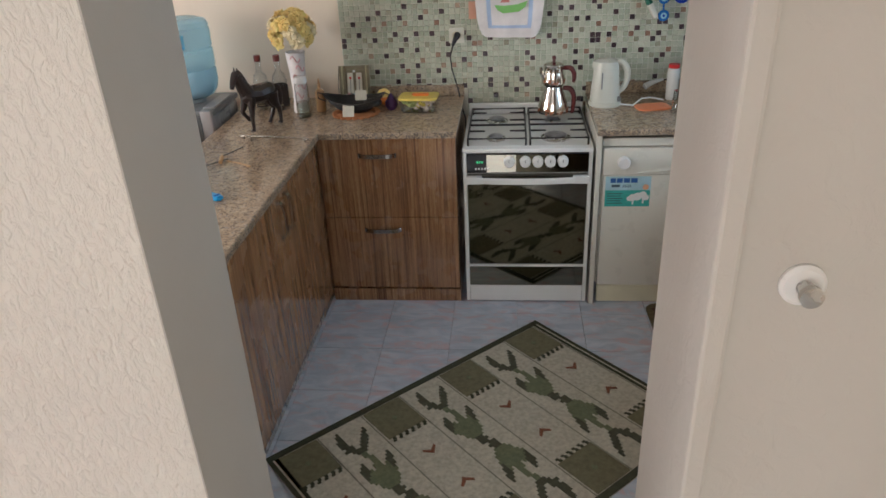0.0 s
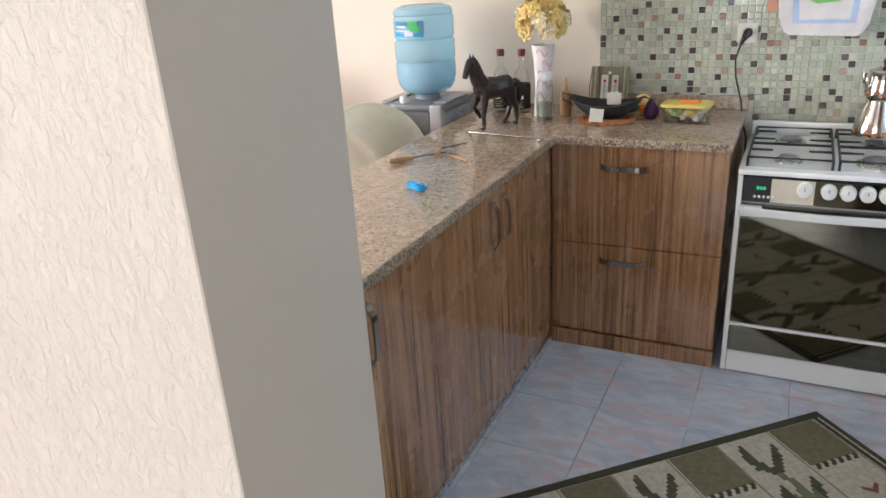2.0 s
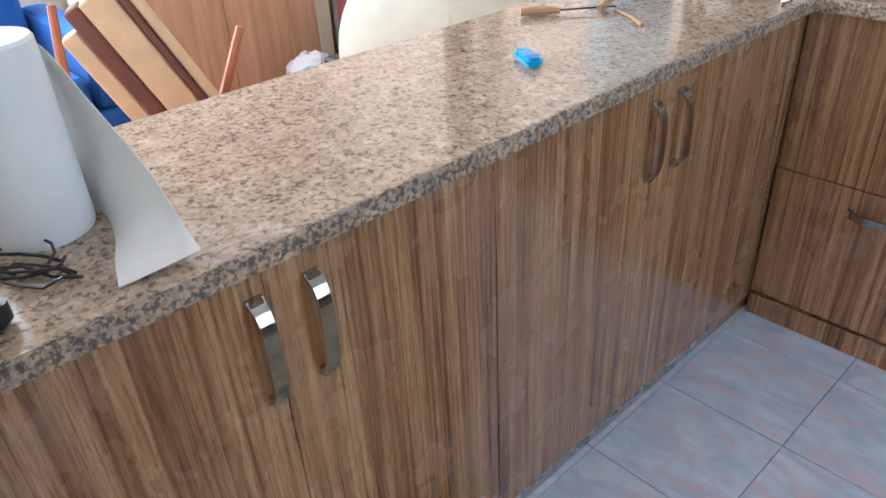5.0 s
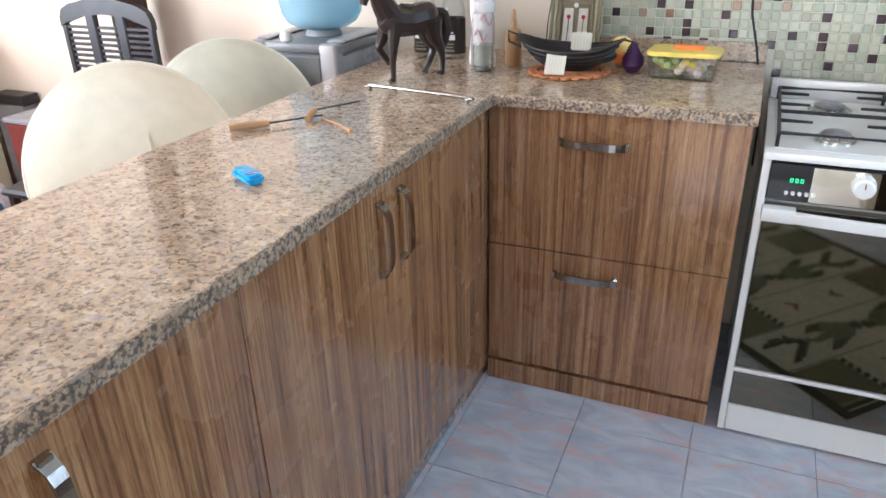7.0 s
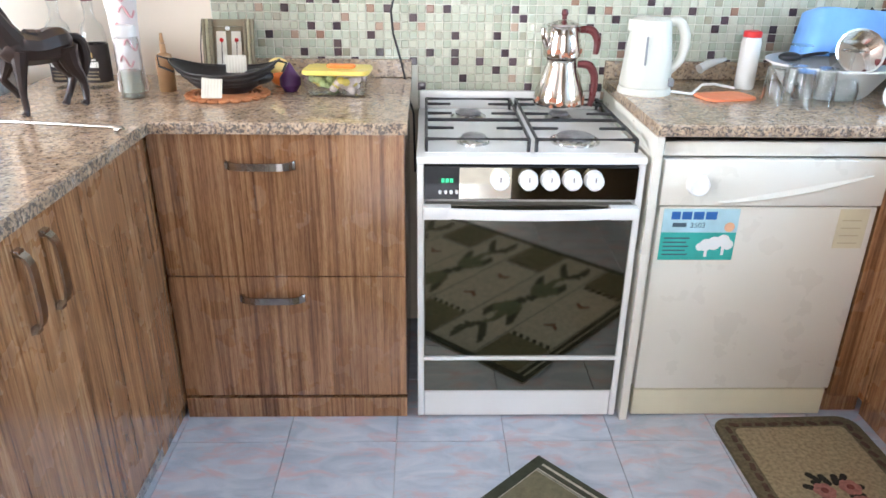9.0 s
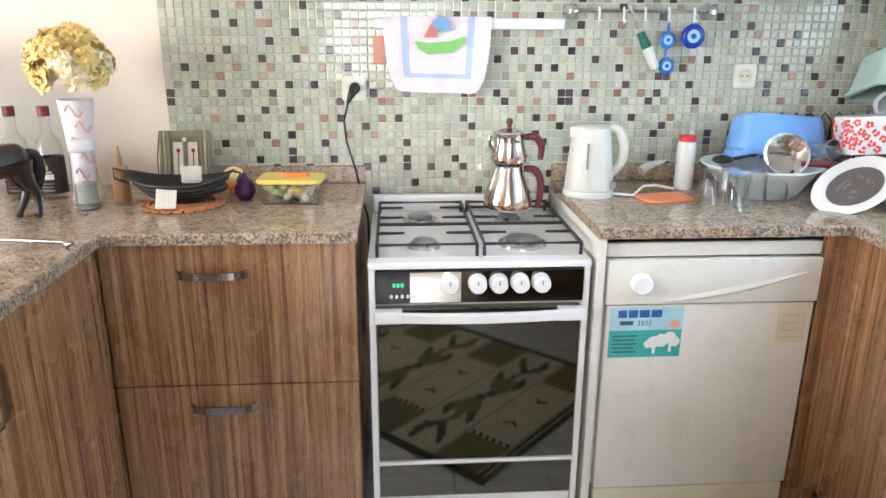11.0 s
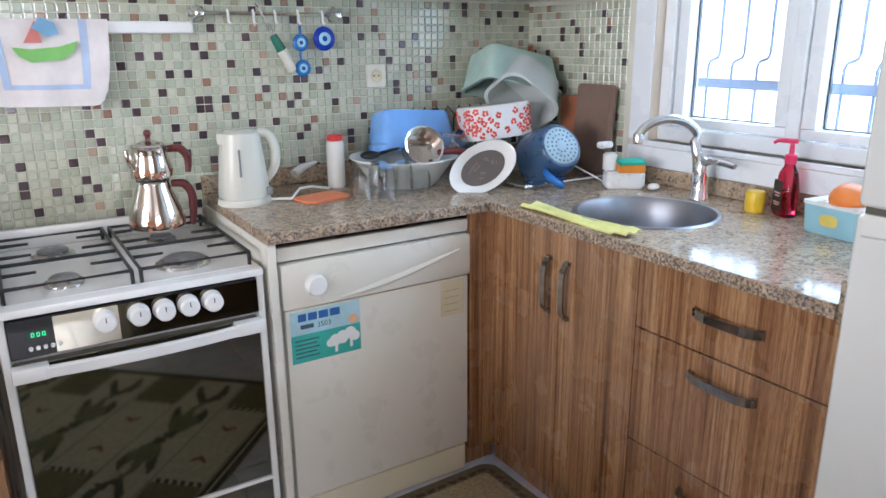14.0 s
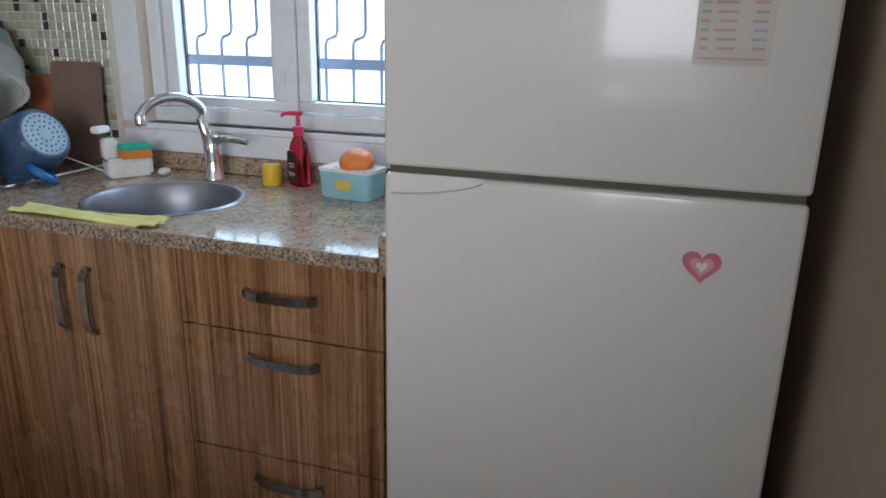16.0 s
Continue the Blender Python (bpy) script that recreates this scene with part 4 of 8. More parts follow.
def small_mat():
    at = Vector((1.115, -0.965, 0))
    m = Matrix.Translation(at) @ Matrix.Rotation(radians(1.5), 4, "Z")
    t = thing("door_mat", at, "small olive bordered mat with a rose pattern, before the sink cabinet", "mat")
    part("border", prism(rounded(0.44, 0.68, 0.055), 0.009, m, bev=0.003), "mat_olive", t, "olive mat border")
    bm = bmesh.new()
    rnd = random.Random(3)
    for sx, sy, n, horiz in ((0, 0.303, 9, 1), (0, -0.303, 9, 1), (0.184, 0, 15, 0), (-0.184, 0, 15, 0)):
        for i in range(n):
            f = (i + 0.5) / n - 0.5
            x, y = (f * 0.36, sy) if horiz else (sx, f * 0.60)
            prism(rounded(*((0.030, 0.014) if horiz else (0.014, 0.030)), 0.005, 2), 0.0015, m @ Matrix.Translation((x, y, 0.0095)) @ Matrix.Rotation(rnd.uniform(-0.5, 0.5), 4, "Z"), bm)
    part("border_leaves", bm, "mat_brown", t, "brown leaf edging", sm=False)
    part("field", prism(rounded(0.335, 0.575, 0.02), 0.0012, m @ Matrix.Translation((0, 0, 0.0092))), "mat_tan", t, "speckled tan field", sm=False)
    leaves, roses, cores = bmesh.new(), bmesh.new(), bmesh.new()
    for i in range(15):
        a = i * 2.4
        r = 0.035 + 0.005 * (i % 5)
        prism(rounded(0.045, 0.018, 0.008, 2), 0.0012, m @ Matrix.Translation((r * 1.25 * math.cos(a), r * 1.6 * math.sin(a), 0.0105)) @ Matrix.Rotation(a, 4, "Z"), leaves)
    for x, y in ((-0.035, 0.02), (0.040, 0.03), (0.0, -0.045), (0.045, -0.03)):
        for i in range(6):
            a = i * 1.047
            disc(m @ Matrix.Translation((x + 0.016 * math.cos(a), y + 0.016 * math.sin(a), 0.0118)), 0.014, 0.0012 + 0.0001 * i, 12, roses)
        disc(m @ Matrix.Translation((x, y, 0.0135)), 0.010, 0.001, 12, cores)
    part("leaves", leaves, "mat_black", t, sm=False)
    part("roses", roses, "mat_rose", t, "dusty pink roses", sm=False)
    part("rose_hearts", cores, "mat_red", t, sm=False)


for nm, c in (("mat_olive", (0.14, 0.115, 0.065)), ("mat_brown", (0.09, 0.05, 0.035)), ("mat_tan", (0.33, 0.26, 0.15)), ("mat_black", (0.02, 0.018, 0.012)), ("mat_rose", (0.36, 0.15, 0.12)), ("mat_red", (0.2, 0.05, 0.04))):
    worn(nm, c, 0.95, vary=0.35, scale=90, relief=0.6)
small_mat()

# ---- more materials for small things ----
for nm, c, r in (("yellow_plastic", (0.80, 0.52, 0.03), 0.35), ("lid_yellow", (0.78, 0.62, 0.14), 0.35), ("orange_plastic", (0.85, 0.25, 0.05), 0.4), ("coral_rubber", (0.85, 0.27, 0.12), 0.5),
                 ("red_plastic", (0.62, 0.03, 0.03), 0.3), ("pink_red", (0.70, 0.03, 0.12), 0.3), ("blue_tub", (0.20, 0.42, 0.85), 0.35), ("light_blue", (0.02, 0.35, 0.70), 0.3),
                 ("green_tub", (0.44, 0.58, 0.52), 0.4), ("milky_tub", (0.60, 0.63, 0.60), 0.35), ("evil_blue", (0.01, 0.04, 0.35), 0.08), ("evil_sky", (0.35, 0.62, 0.72), 0.1),
                 ("evil_mid", (0.03, 0.16, 0.48), 0.12), ("dark_label", (0.025, 0.018, 0.016), 0.5), ("gold_print", (0.5, 0.34, 0.12), 0.5), ("brown_board", (0.22, 0.145, 0.11), 0.6),
                 ("light_wood", (0.46, 0.27, 0.13), 0.5), ("reddish_wood", (0.11, 0.022, 0.022), 0.3), ("sponge_green", (0.04, 0.42, 0.30), 0.95), ("sponge_orange", (0.72, 0.27, 0.04), 0.95),
                 ("cloth_yellow", (0.80, 0.76, 0.28), 0.9), ("purple", (0.07, 0.02, 0.10), 0.4), ("straw_mat", (0.50, 0.20, 0.08), 0.8), ("shell_cream", (0.91, 0.92, 0.85), 0.10),
                 ("blue_pot", (0.05, 0.10, 0.19), 0.3), ("speck_blue", (0.33, 0.45, 0.52), 0.3), ("dark_oxide", (0.10, 0.085, 0.08), 0.4), ("petal_yellow", (0.93, 0.70, 0.27), 0.85),
                 ("petal_pale", (0.93, 0.80, 0.52), 0.85), ("pink_print", (0.70, 0.38, 0.38), 0.5), ("statue_brown", (0.028, 0.018, 0.016), 0.35), ("grey_plastic", (0.22, 0.23, 0.24), 0.35),
                 ("silver_plastic", (0.34, 0.35, 0.36), 0.3), ("basket_black", (0.022, 0.019, 0.018), 0.5), ("rattan", (0.27, 0.23, 0.15), 0.8), ("towel_white", (0.78, 0.72, 0.70), 0.97),
                 ("towel_blue", (0.46, 0.56, 0.74), 0.97), ("appliq_green", (0.25, 0.55, 0.16), 0.95), ("appliq_blue", (0.22, 0.42, 0.62), 0.95), ("appliq_red", (0.60, 0.20, 0.18), 0.95),
                 ("sofa_blue", (0.02, 0.10, 0.33), 0.9), ("curtain_brown", (0.045, 0.018, 0.014), 0.5), ("cherry_wood", (0.16, 0.035, 0.03), 0.35), ("cushion_cream", (0.62, 0.47, 0.28), 0.9),
                 ("cushion_brown", (0.16, 0.07, 0.05), 0.9), ("magnet_pink", (0.60, 0.17, 0.27), 0.5), ("magnet_blue", (0.03, 0.04, 0.22), 0.4), ("magnet_teal", (0.05, 0.25, 0.30), 0.3),
                 ("magnet_brown", (0.36, 0.22, 0.07), 0.6), ("knife_green", (0.02, 0.15, 0.10), 0.5), ("bag_white", (0.70, 0.72, 0.75), 0.4), ("bag_blue", (0.05, 0.30, 0.60), 0.4),
                 ("ivory_plastic", (0.72, 0.70, 0.60), 0.4), ("flower_red", (0.75, 0.09, 0.06), 0.5), ("terracotta", (0.38, 0.14, 0.07), 0.6), ("wardrobe_wood", (0.40, 0.22, 0.12), 0.35),
                 ("soap_green", (0.1, 0.5, 0.15), 0.5), ("peach_sticker", (0.70, 0.36, 0.25), 0.6)):
    worn(nm, c, r, vary=0.12, scale=14, relief=0.04)
b_ = MATS["shell_cream"].node_tree.nodes["Principled BSDF"]
b_.inputs["Coat Weight"].default_value = 0.6
MATS["petal_yellow"].node_tree.nodes["Principled BSDF"].inputs["Subsurface Weight"].default_value = 0.15
worn("bar_steel", (0.27, 0.25, 0.22), 0.22, 1.0, vary=0.15, scale=20, relief=0.0)
worn("pillar_silver", (0.40, 0.40, 0.41), 0.35, 0.4, vary=0.06, scale=9, relief=0.0)
worn("tray_steel", (0.62, 0.62, 0.62), 0.2, 1.0, vary=0.15, scale=20, relief=0.0)
worn("pot_steel", (0.70, 0.66, 0.62), 0.09, 1.0, vary=0.12, scale=14, relief=0.0)
worn("sink_steel", (0.36, 0.37, 0.40), 0.36, 1.0, vary=0.12, scale=14, relief=0.0)
glass_mat("soap_red", (0.80, 0.05, 0.12), 0.05, 1.3)


def see_through(name, tint, rough=0.02, ior=1.5):
    """A thin clear wall: clear, with the gloss of glass."""
    m = bpy.data.materials.new(name)
    m.use_nodes = True
    nt = m.node_tree
    out = nt.nodes["Material Output"]
    tr = nt.nodes.new("ShaderNodeBsdfTransparent")
    tr.inputs[0].default_value = (*tint, 1)
    gl = nt.nodes.new("ShaderNodeBsdfGlossy")
    gl.inputs["Roughness"].default_value = rough
    lw = nt.nodes.new("ShaderNodeLayerWeight")
    lw.inputs["Blend"].default_value = 0.5
    fr = nt.nodes.new("ShaderNodeMapRange")
    fr.interpolation_type = "SMOOTHERSTEP"
    fr.inputs["From Min"].default_value = 0.15
    fr.inputs["To Min"].default_value = ((ior - 1) / (ior + 1)) ** 2
    fr.inputs["To Max"].default_value = 0.75
    nt.links.new(lw.outputs["Facing"], fr.inputs["Value"])
    mx = nt.nodes.new("ShaderNodeMixShader")
    nt.links.new(fr.outputs[0], mx.inputs[0])
    nt.links.new(tr.outputs[0], mx.inputs[1])
    nt.links.new(gl.outputs[0], mx.inputs[2])
    nt.links.new(mx.outputs[0], out.inputs["Surface"])
    MATS[name] = m


see_through("thin_glass", (0.965, 0.98, 0.98), 0.02, 1.6)
see_through("window_glass", (0.97, 0.99, 1.0), 0.0, 1.45)
see_through("contents_clear", (0.80, 0.84, 0.80), 0.02, 1.33)


def tinted_wall(name, tint, amount):
    """A tinted translucent plastic wall."""
    m = base(name, tint, 0.1)
    nt = m.node_tree
    tr = nt.nodes.new("ShaderNodeBsdfTransparent")
    tr.inputs[0].default_value = (*tint, 1)
    mx = nt.nodes.new("ShaderNodeMixShader")
    mx.inputs[0].default_value = amount
    nt.links.new(tr.outputs[0], mx.inputs[1])
    nt.links.new(nt.nodes["Principled BSDF"].outputs[0], mx.inputs[2])
    nt.links.new(mx.outputs[0], nt.nodes["Material Output"].inputs["Surface"])


def glowing_shell():
    """Thin glossy plastic that lets some light through."""
    m = MATS["shell_cream"]
    nt = m.node_tree
    tr = nt.nodes.new("ShaderNodeBsdfTranslucent")
    tr.inputs[0].default_value = (0.96, 0.965, 0.88, 1)
    mx = nt.nodes.new("ShaderNodeMixShader")
    mx.inputs[0].default_value = 0.45
    nt.links.new(nt.nodes["Principled BSDF"].outputs[0], mx.inputs[1])
    nt.links.new(tr.outputs[0], mx.inputs[2])
    nt.links.new(mx.outputs[0], nt.nodes["Material Output"].inputs["Surface"])


glowing_shell()
tinted_wall("jug_wall", (0.58, 0.79, 0.88), 0.42)
tinted_wall("milky_tub", (0.86, 0.89, 0.87), 0.62)
tinted_wall("salt_white", (0.88, 0.88, 0.85), 0.75)
worn("basin_grey", (0.80, 0.82, 0.80), 0.35, vary=0.05)
worn("label_sky", (0.22, 0.55, 0.72), 0.4, vary=0.15, scale=30)
worn("food_green", (0.52, 0.60, 0.25), 0.8)
worn("note_paper", (0.66, 0.64, 0.60), 0.8, vary=0.05)
worn("note_grey", (0.45, 0.45, 0.44), 0.8, vary=0.1)
worn("note_blue", (0.42, 0.50, 0.60), 0.8, vary=0.1)
worn("note_red", (0.60, 0.42, 0.38), 0.8, vary=0.1)
worn("pan_stain", (0.17, 0.145, 0.13), 0.6, vary=0.3, scale=40)
worn("card_ivory", (0.66, 0.63, 0.53), 0.6, vary=0.08, scale=20)
worn("rattan_pale", (0.46, 0.42, 0.27), 0.7, vary=0.2, scale=30)
worn("food_pink", (0.80, 0.66, 0.60), 0.8)
base("kettle_white", (0.62, 0.615, 0.54), 0.28)
for o in bpy.data.objects:
    if o.type == "MESH" and o.data.materials and o.data.materials[0] and o.data.materials[0].name == "window_glass":
        o.data.materials[0] = MATS["window_glass"]


def ball(center, rx, ry, rz, seg=16, rings=10, bm=None, rot=None):
    bm = bm or bmesh.new()
    m = Matrix.Translation(center) @ (rot or Matrix.Identity(4)) @ Matrix.Diagonal((rx, ry, rz, 1))
    bmesh.ops.create_uvsphere(bm, u_segments=seg, v_segments=rings, radius=1.0, matrix=m)
    return bm


def arc(c, r, a0, a1, n, plane="xz"):
    out = []
    for i in range(n + 1):
        a = radians(a0 + (a1 - a0) * i / n)
        d = (r * math.cos(a), r * math.sin(a))
        out.append((c[0] + d[0], c[1], c[2] + d[1]) if plane == "xz" else (c[0], c[1] + d[0], c[2] + d[1]) if plane == "yz" else (c[0] + d[0], c[1] + d[1], c[2]))
    return out


# ---- sink, tap and what stands round them ----
def sink():
    t = thing("sink", (1.585, -0.995, WT), "round stainless steel sink set in the granite worktop", "sink")
    R = 0.196
    part("bowl", lathe([(R + 0.008, WT + 0.001), (R + 0.004, WT + 0.005), (R - 0.006, WT + 0.004), (R - 0.014, WT - 0.008), (R - 0.022, WT - 0.06), (R - 0.035, WT - 0.13), (R - 0.075, WT - 0.150), (0.03, WT - 0.156), (0.0, WT - 0.158)], (1.585, -0.995, 0), 56), "sink_steel", t)
    part("drain", lathe([(0, WT - 0.150), (0.022, WT - 0.150), (0.036, WT - 0.153), (0.038, WT - 0.158)], (1.585, -0.995, 0)), "chrome", t)


sink()


def tap():
    x, y = 1.855, -0.958
    t = thing("tap", (x, y, WT), "chrome mixer tap with a tall curved spout beside the sink", "tap")
    part("body", lathe([(0.030, WT), (0.030, WT + 0.004), (0.025, WT + 0.012), (0.023, WT + 0.07), (0.026, WT + 0.10), (0.018, WT + 0.118), (0, WT + 0.12)], (x, y, 0)), "chrome", t)
    pts = [(x - 0.004, y + 0.004, WT + 0.04), (x - 0.006, y + 0.010, WT + 0.12), (x - 0.016, y + 0.020, WT + 0.175)]
    for i in range(12):
        a = radians(8 + i * 15.5)
        pts.append((x - 0.085 + 0.078 * math.cos(a), y + 0.062 - 0.045 * math.cos(a), WT + 0.178 + 0.062 * math.sin(a)))
    part("spout", tube(pts, [0.017, 0.0165, 0.015] + [0.0135] * 12, 14), "chrome", t)
    part("aerator", lathe([(0, -0.012), (0.0145, -0.012), (0.0155, 0.014), (0.013, 0.020)], (pts[-1][0], pts[-1][1], pts[-1][2])), "chrome", t)
    part("lever", tube([(x, y, WT + 0.108), (x - 0.01, y - 0.05, WT + 0.122), (x - 0.022, y - 0.13, WT + 0.117)], [0.018, 0.011, 0.008], 10), "chrome", t)


tap()


def soap_caddy():
    at = (1.80, -0.700, WT)
    t = thing("soap_caddy", at, "white soap dispenser caddy holding a green and orange sponge", "soap caddy")
    m = Matrix.Translation(at) @ Matrix.Rotation(radians(-35), 4, "Z")
    part("caddy", prism(rounded(0.13, 0.075, 0.02), 0.055, m, bev=0.008), "white_plastic", t)
    part("bottle", prism(rounded(0.045, 0.04, 0.015), 0.06, m @ Matrix.Translation((-0.045, 0.012, 0.052)), bev=0.006), "white_plastic", t)
    part("pump", boxes((at[0] - 0.085, at[0] - 0.03, at[1] + 0.02, at[1] + 0.05, at[2] + 0.130, at[2] + 0.150), bev=0.006), "white_plastic", t, "white pump head")
    s = thing("sponge", (at[0], at[1], at[2] + 0.055), "green and orange scouring sponge resting in the soap caddy", "sponge")
    ms = m @ Matrix.Translation((0.018, -0.012, 0.0555)) @ Matrix.Rotation(radians(6), 4, "X")
    part("foam", prism(rounded(0.088, 0.055, 0.006), 0.026, ms, bev=0.002), "sponge_orange", s)
    part("scourer", prism(rounded(0.088, 0.056, 0.006), 0.010, ms @ Matrix.Translation((0, 0, 0.0262)) @ Matrix.Rotation(0.12, 4, "Z"), bev=0.002), "sponge_green", s, "green scouring pad")


soap_caddy()
single("soap_bar", ball((1.838, -0.795, WT + 0.012), 0.022, 0.017, 0.012), "white_plastic", "small white soap lump by the tap", "soap")
single("yellow_cup", lathe([(0, WT), (0.025, WT), (0.027, WT + 0.02), (0.027, WT + 0.052), (0.024, WT + 0.058), (0, WT + 0.058)], (1.845, -1.155, 0)), "yellow_plastic", "small yellow plastic cup upside down by the wall", "cup")


def hand_soap():
    x, y = 1.868, -1.232
    t = thing("soap_bottle", (x, y, WT), "clear red hand soap pump bottle with a black label", "bottle")
    m = Matrix.Translation((x, y, WT)) @ Matrix.Rotation(radians(60), 4, "Z")
    bm = bmesh.new()
    rows = []
    for z, w, d in ((0, 0.068, 0.040), (0.004, 0.074, 0.044), (0.07, 0.076, 0.044), (0.115, 0.058, 0.038), (0.135, 0.030, 0.028), (0.142, 0.024, 0.024)):
        rows.append([bm.verts.new(m @ Vector((a, b, z))) for a, b in rounded(w, d, min(w, d) * 0.42, 4)])
    for r, s in zip(rows, rows[1:]):
        for k in range(len(r)):
            j = (k + 1) % len(r)
            bm.faces.new((r[k], r[j], s[j], s[k]))
    bm.faces.new(rows[0][::-1])
    bm.faces.new(rows[-1])
    bmesh.ops.recalc_face_normals(bm, faces=bm.faces)
    part("bottle", bm, "soap_red", t)
    part("label", prism([(-0.026, 0.012), (0.026, 0.012), (0.022, 0.098), (-0.022, 0.098)], 0.0012, Matrix.Translation((x - 0.0215, y + 0.0124, WT)) @ Matrix.Rotation(radians(-30), 4, "Z") @ WEST), "dark_label", t, "black label with pale print", sm=False)
    lm = Matrix.Translation((x - 0.0228, y + 0.0132, WT)) @ Matrix.Rotation(radians(-30), 4, "Z") @ WEST
    bm = bmesh.new()
    for z, w in ((0.062, 0.030), (0.054, 0.024), (0.036, 0.034), (0.030, 0.028)):
        prism([(-w / 2, z), (w / 2, z), (w / 2, z + 0.004), (-w / 2, z + 0.004)], 0.0004, lm, bm)
    part("label_print", bm, "pink_print", t, sm=False)
    part("pump", lathe([(0.015, WT + 0.142), (0.016, WT + 0.165), (0.007, WT + 0.17), (0.006, WT + 0.195), (0.014, WT + 0.197), (0.014, WT + 0.208), (0, WT + 0.210)], (x, y, 0), 16), "pink_red", t, "pinkish-red pump")
    part("nozzle", tube([(x, y, WT + 0.203), (x - 0.02, y + 0.03, WT + 0.203), (x - 0.026, y + 0.038, WT + 0.196)], [0.007, 0.005, 0.004], 8), "pink_red", t)


hand_soap()


def tub_box(name, at, w, d, h, turn, mat, label, category="container"):
    t = thing(name, at, label, category)
    m = Matrix.Translation(at) @ Matrix.Rotation(radians(turn), 4, "Z")
    bm = bmesh.new()
    outer, inner = [], []
    for z, k in ((0, 0.90), (0.004, 0.93), (h, 1.0)):
        outer.append([bm.verts.new(m @ Vector((a, b, z))) for a, b in rounded(w * k, d * k, 0.014, 3)])
    for z, k in ((h, 0.965), (0.006, 0.89)):
        inner.append([bm.verts.new(m @ Vector((a, b, z))) for a, b in rounded(w * k, d * k, 0.012, 3)])
    rows = outer + inner
    for r, s in zip(rows, rows[1:]):
        for i in range(len(r)):
            j = (i + 1) % len(r)
            bm.faces.new((r[i], r[j], s[j], s[i]))
    bm.faces.new(rows[0][::-1])
    bm.faces.new(rows[-1])
    bmesh.ops.recalc_face_normals(bm, faces=bm.faces)
    part("body", bm, mat, t)
    return t, m


tb, tm = tub_box("storage_tub", (1.795, -1.430, WT), 0.16, 0.10, 0.078, 82, "evil_sky", "pale blue printed plastic tub beside the fridge", "tub")
part("tub_print", prism(rounded(0.05, 0.028, 0.012, 3), 0.001, tm @ Matrix.Translation((0, 0.0488, 0.038)) @ Matrix.Rotation(radians(-90), 4, "X")), "lid_yellow", tb, sm=False)
part("tub_rim", prism(rounded(0.162, 0.102, 0.014, 3), 0.008, tm @ Matrix.Translation((0, 0, 0.071))), "white_plastic", tb)
single("orange_bowl", ball((1.80, -1.44, WT + 0.092), 0.058, 0.045, 0.036), "orange_plastic", "orange plastic bowl upside down in the blue tub", "bowl")


def cloth():
    bm = bmesh.new()
    rnd = random.Random(8)
    a, b = Vector((1.335, -0.745, 0)), Vector((1.345, -1.165, 0))
    n, k = 24, 7
    rows = []
    for i in range(n + 1):
        f = i / n
        row = []
        for j in range(k + 1):
            g = j / k
            p = a.lerp(b, f)
            w = 0.070 - 0.012 * f
            z = WT + 0.006 + 0.0035 * math.sin(g * 9 + f * 6) + 0.002 * rnd.random() + (0.006 * (f > 0.9))
            row.append(bm.verts.new((p.x - 0.018 + g * w + 0.018 * (1 - f), p.y, z)))
        rows.append(row)
    for r, s in zip(rows, rows[1:]):
        for j in range(k):
            bm.faces.new((r[j], r[j + 1], s[j + 1], s[j]))
    bmesh.ops.recalc_face_normals(bm, faces=bm.faces)
    r = bmesh.ops.extrude_face_region(bm, geom=bm.faces[:])
    for v in r["geom"]:
        if isinstance(v, bmesh.types.BMVert):
            v.co.z -= 0.0045
    bmesh.ops.recalc_face_normals(bm, faces=bm.faces)
    single("dish_cloth", bm, "cloth_yellow", "folded yellow dish cloth along the worktop edge", "cloth")


cloth()

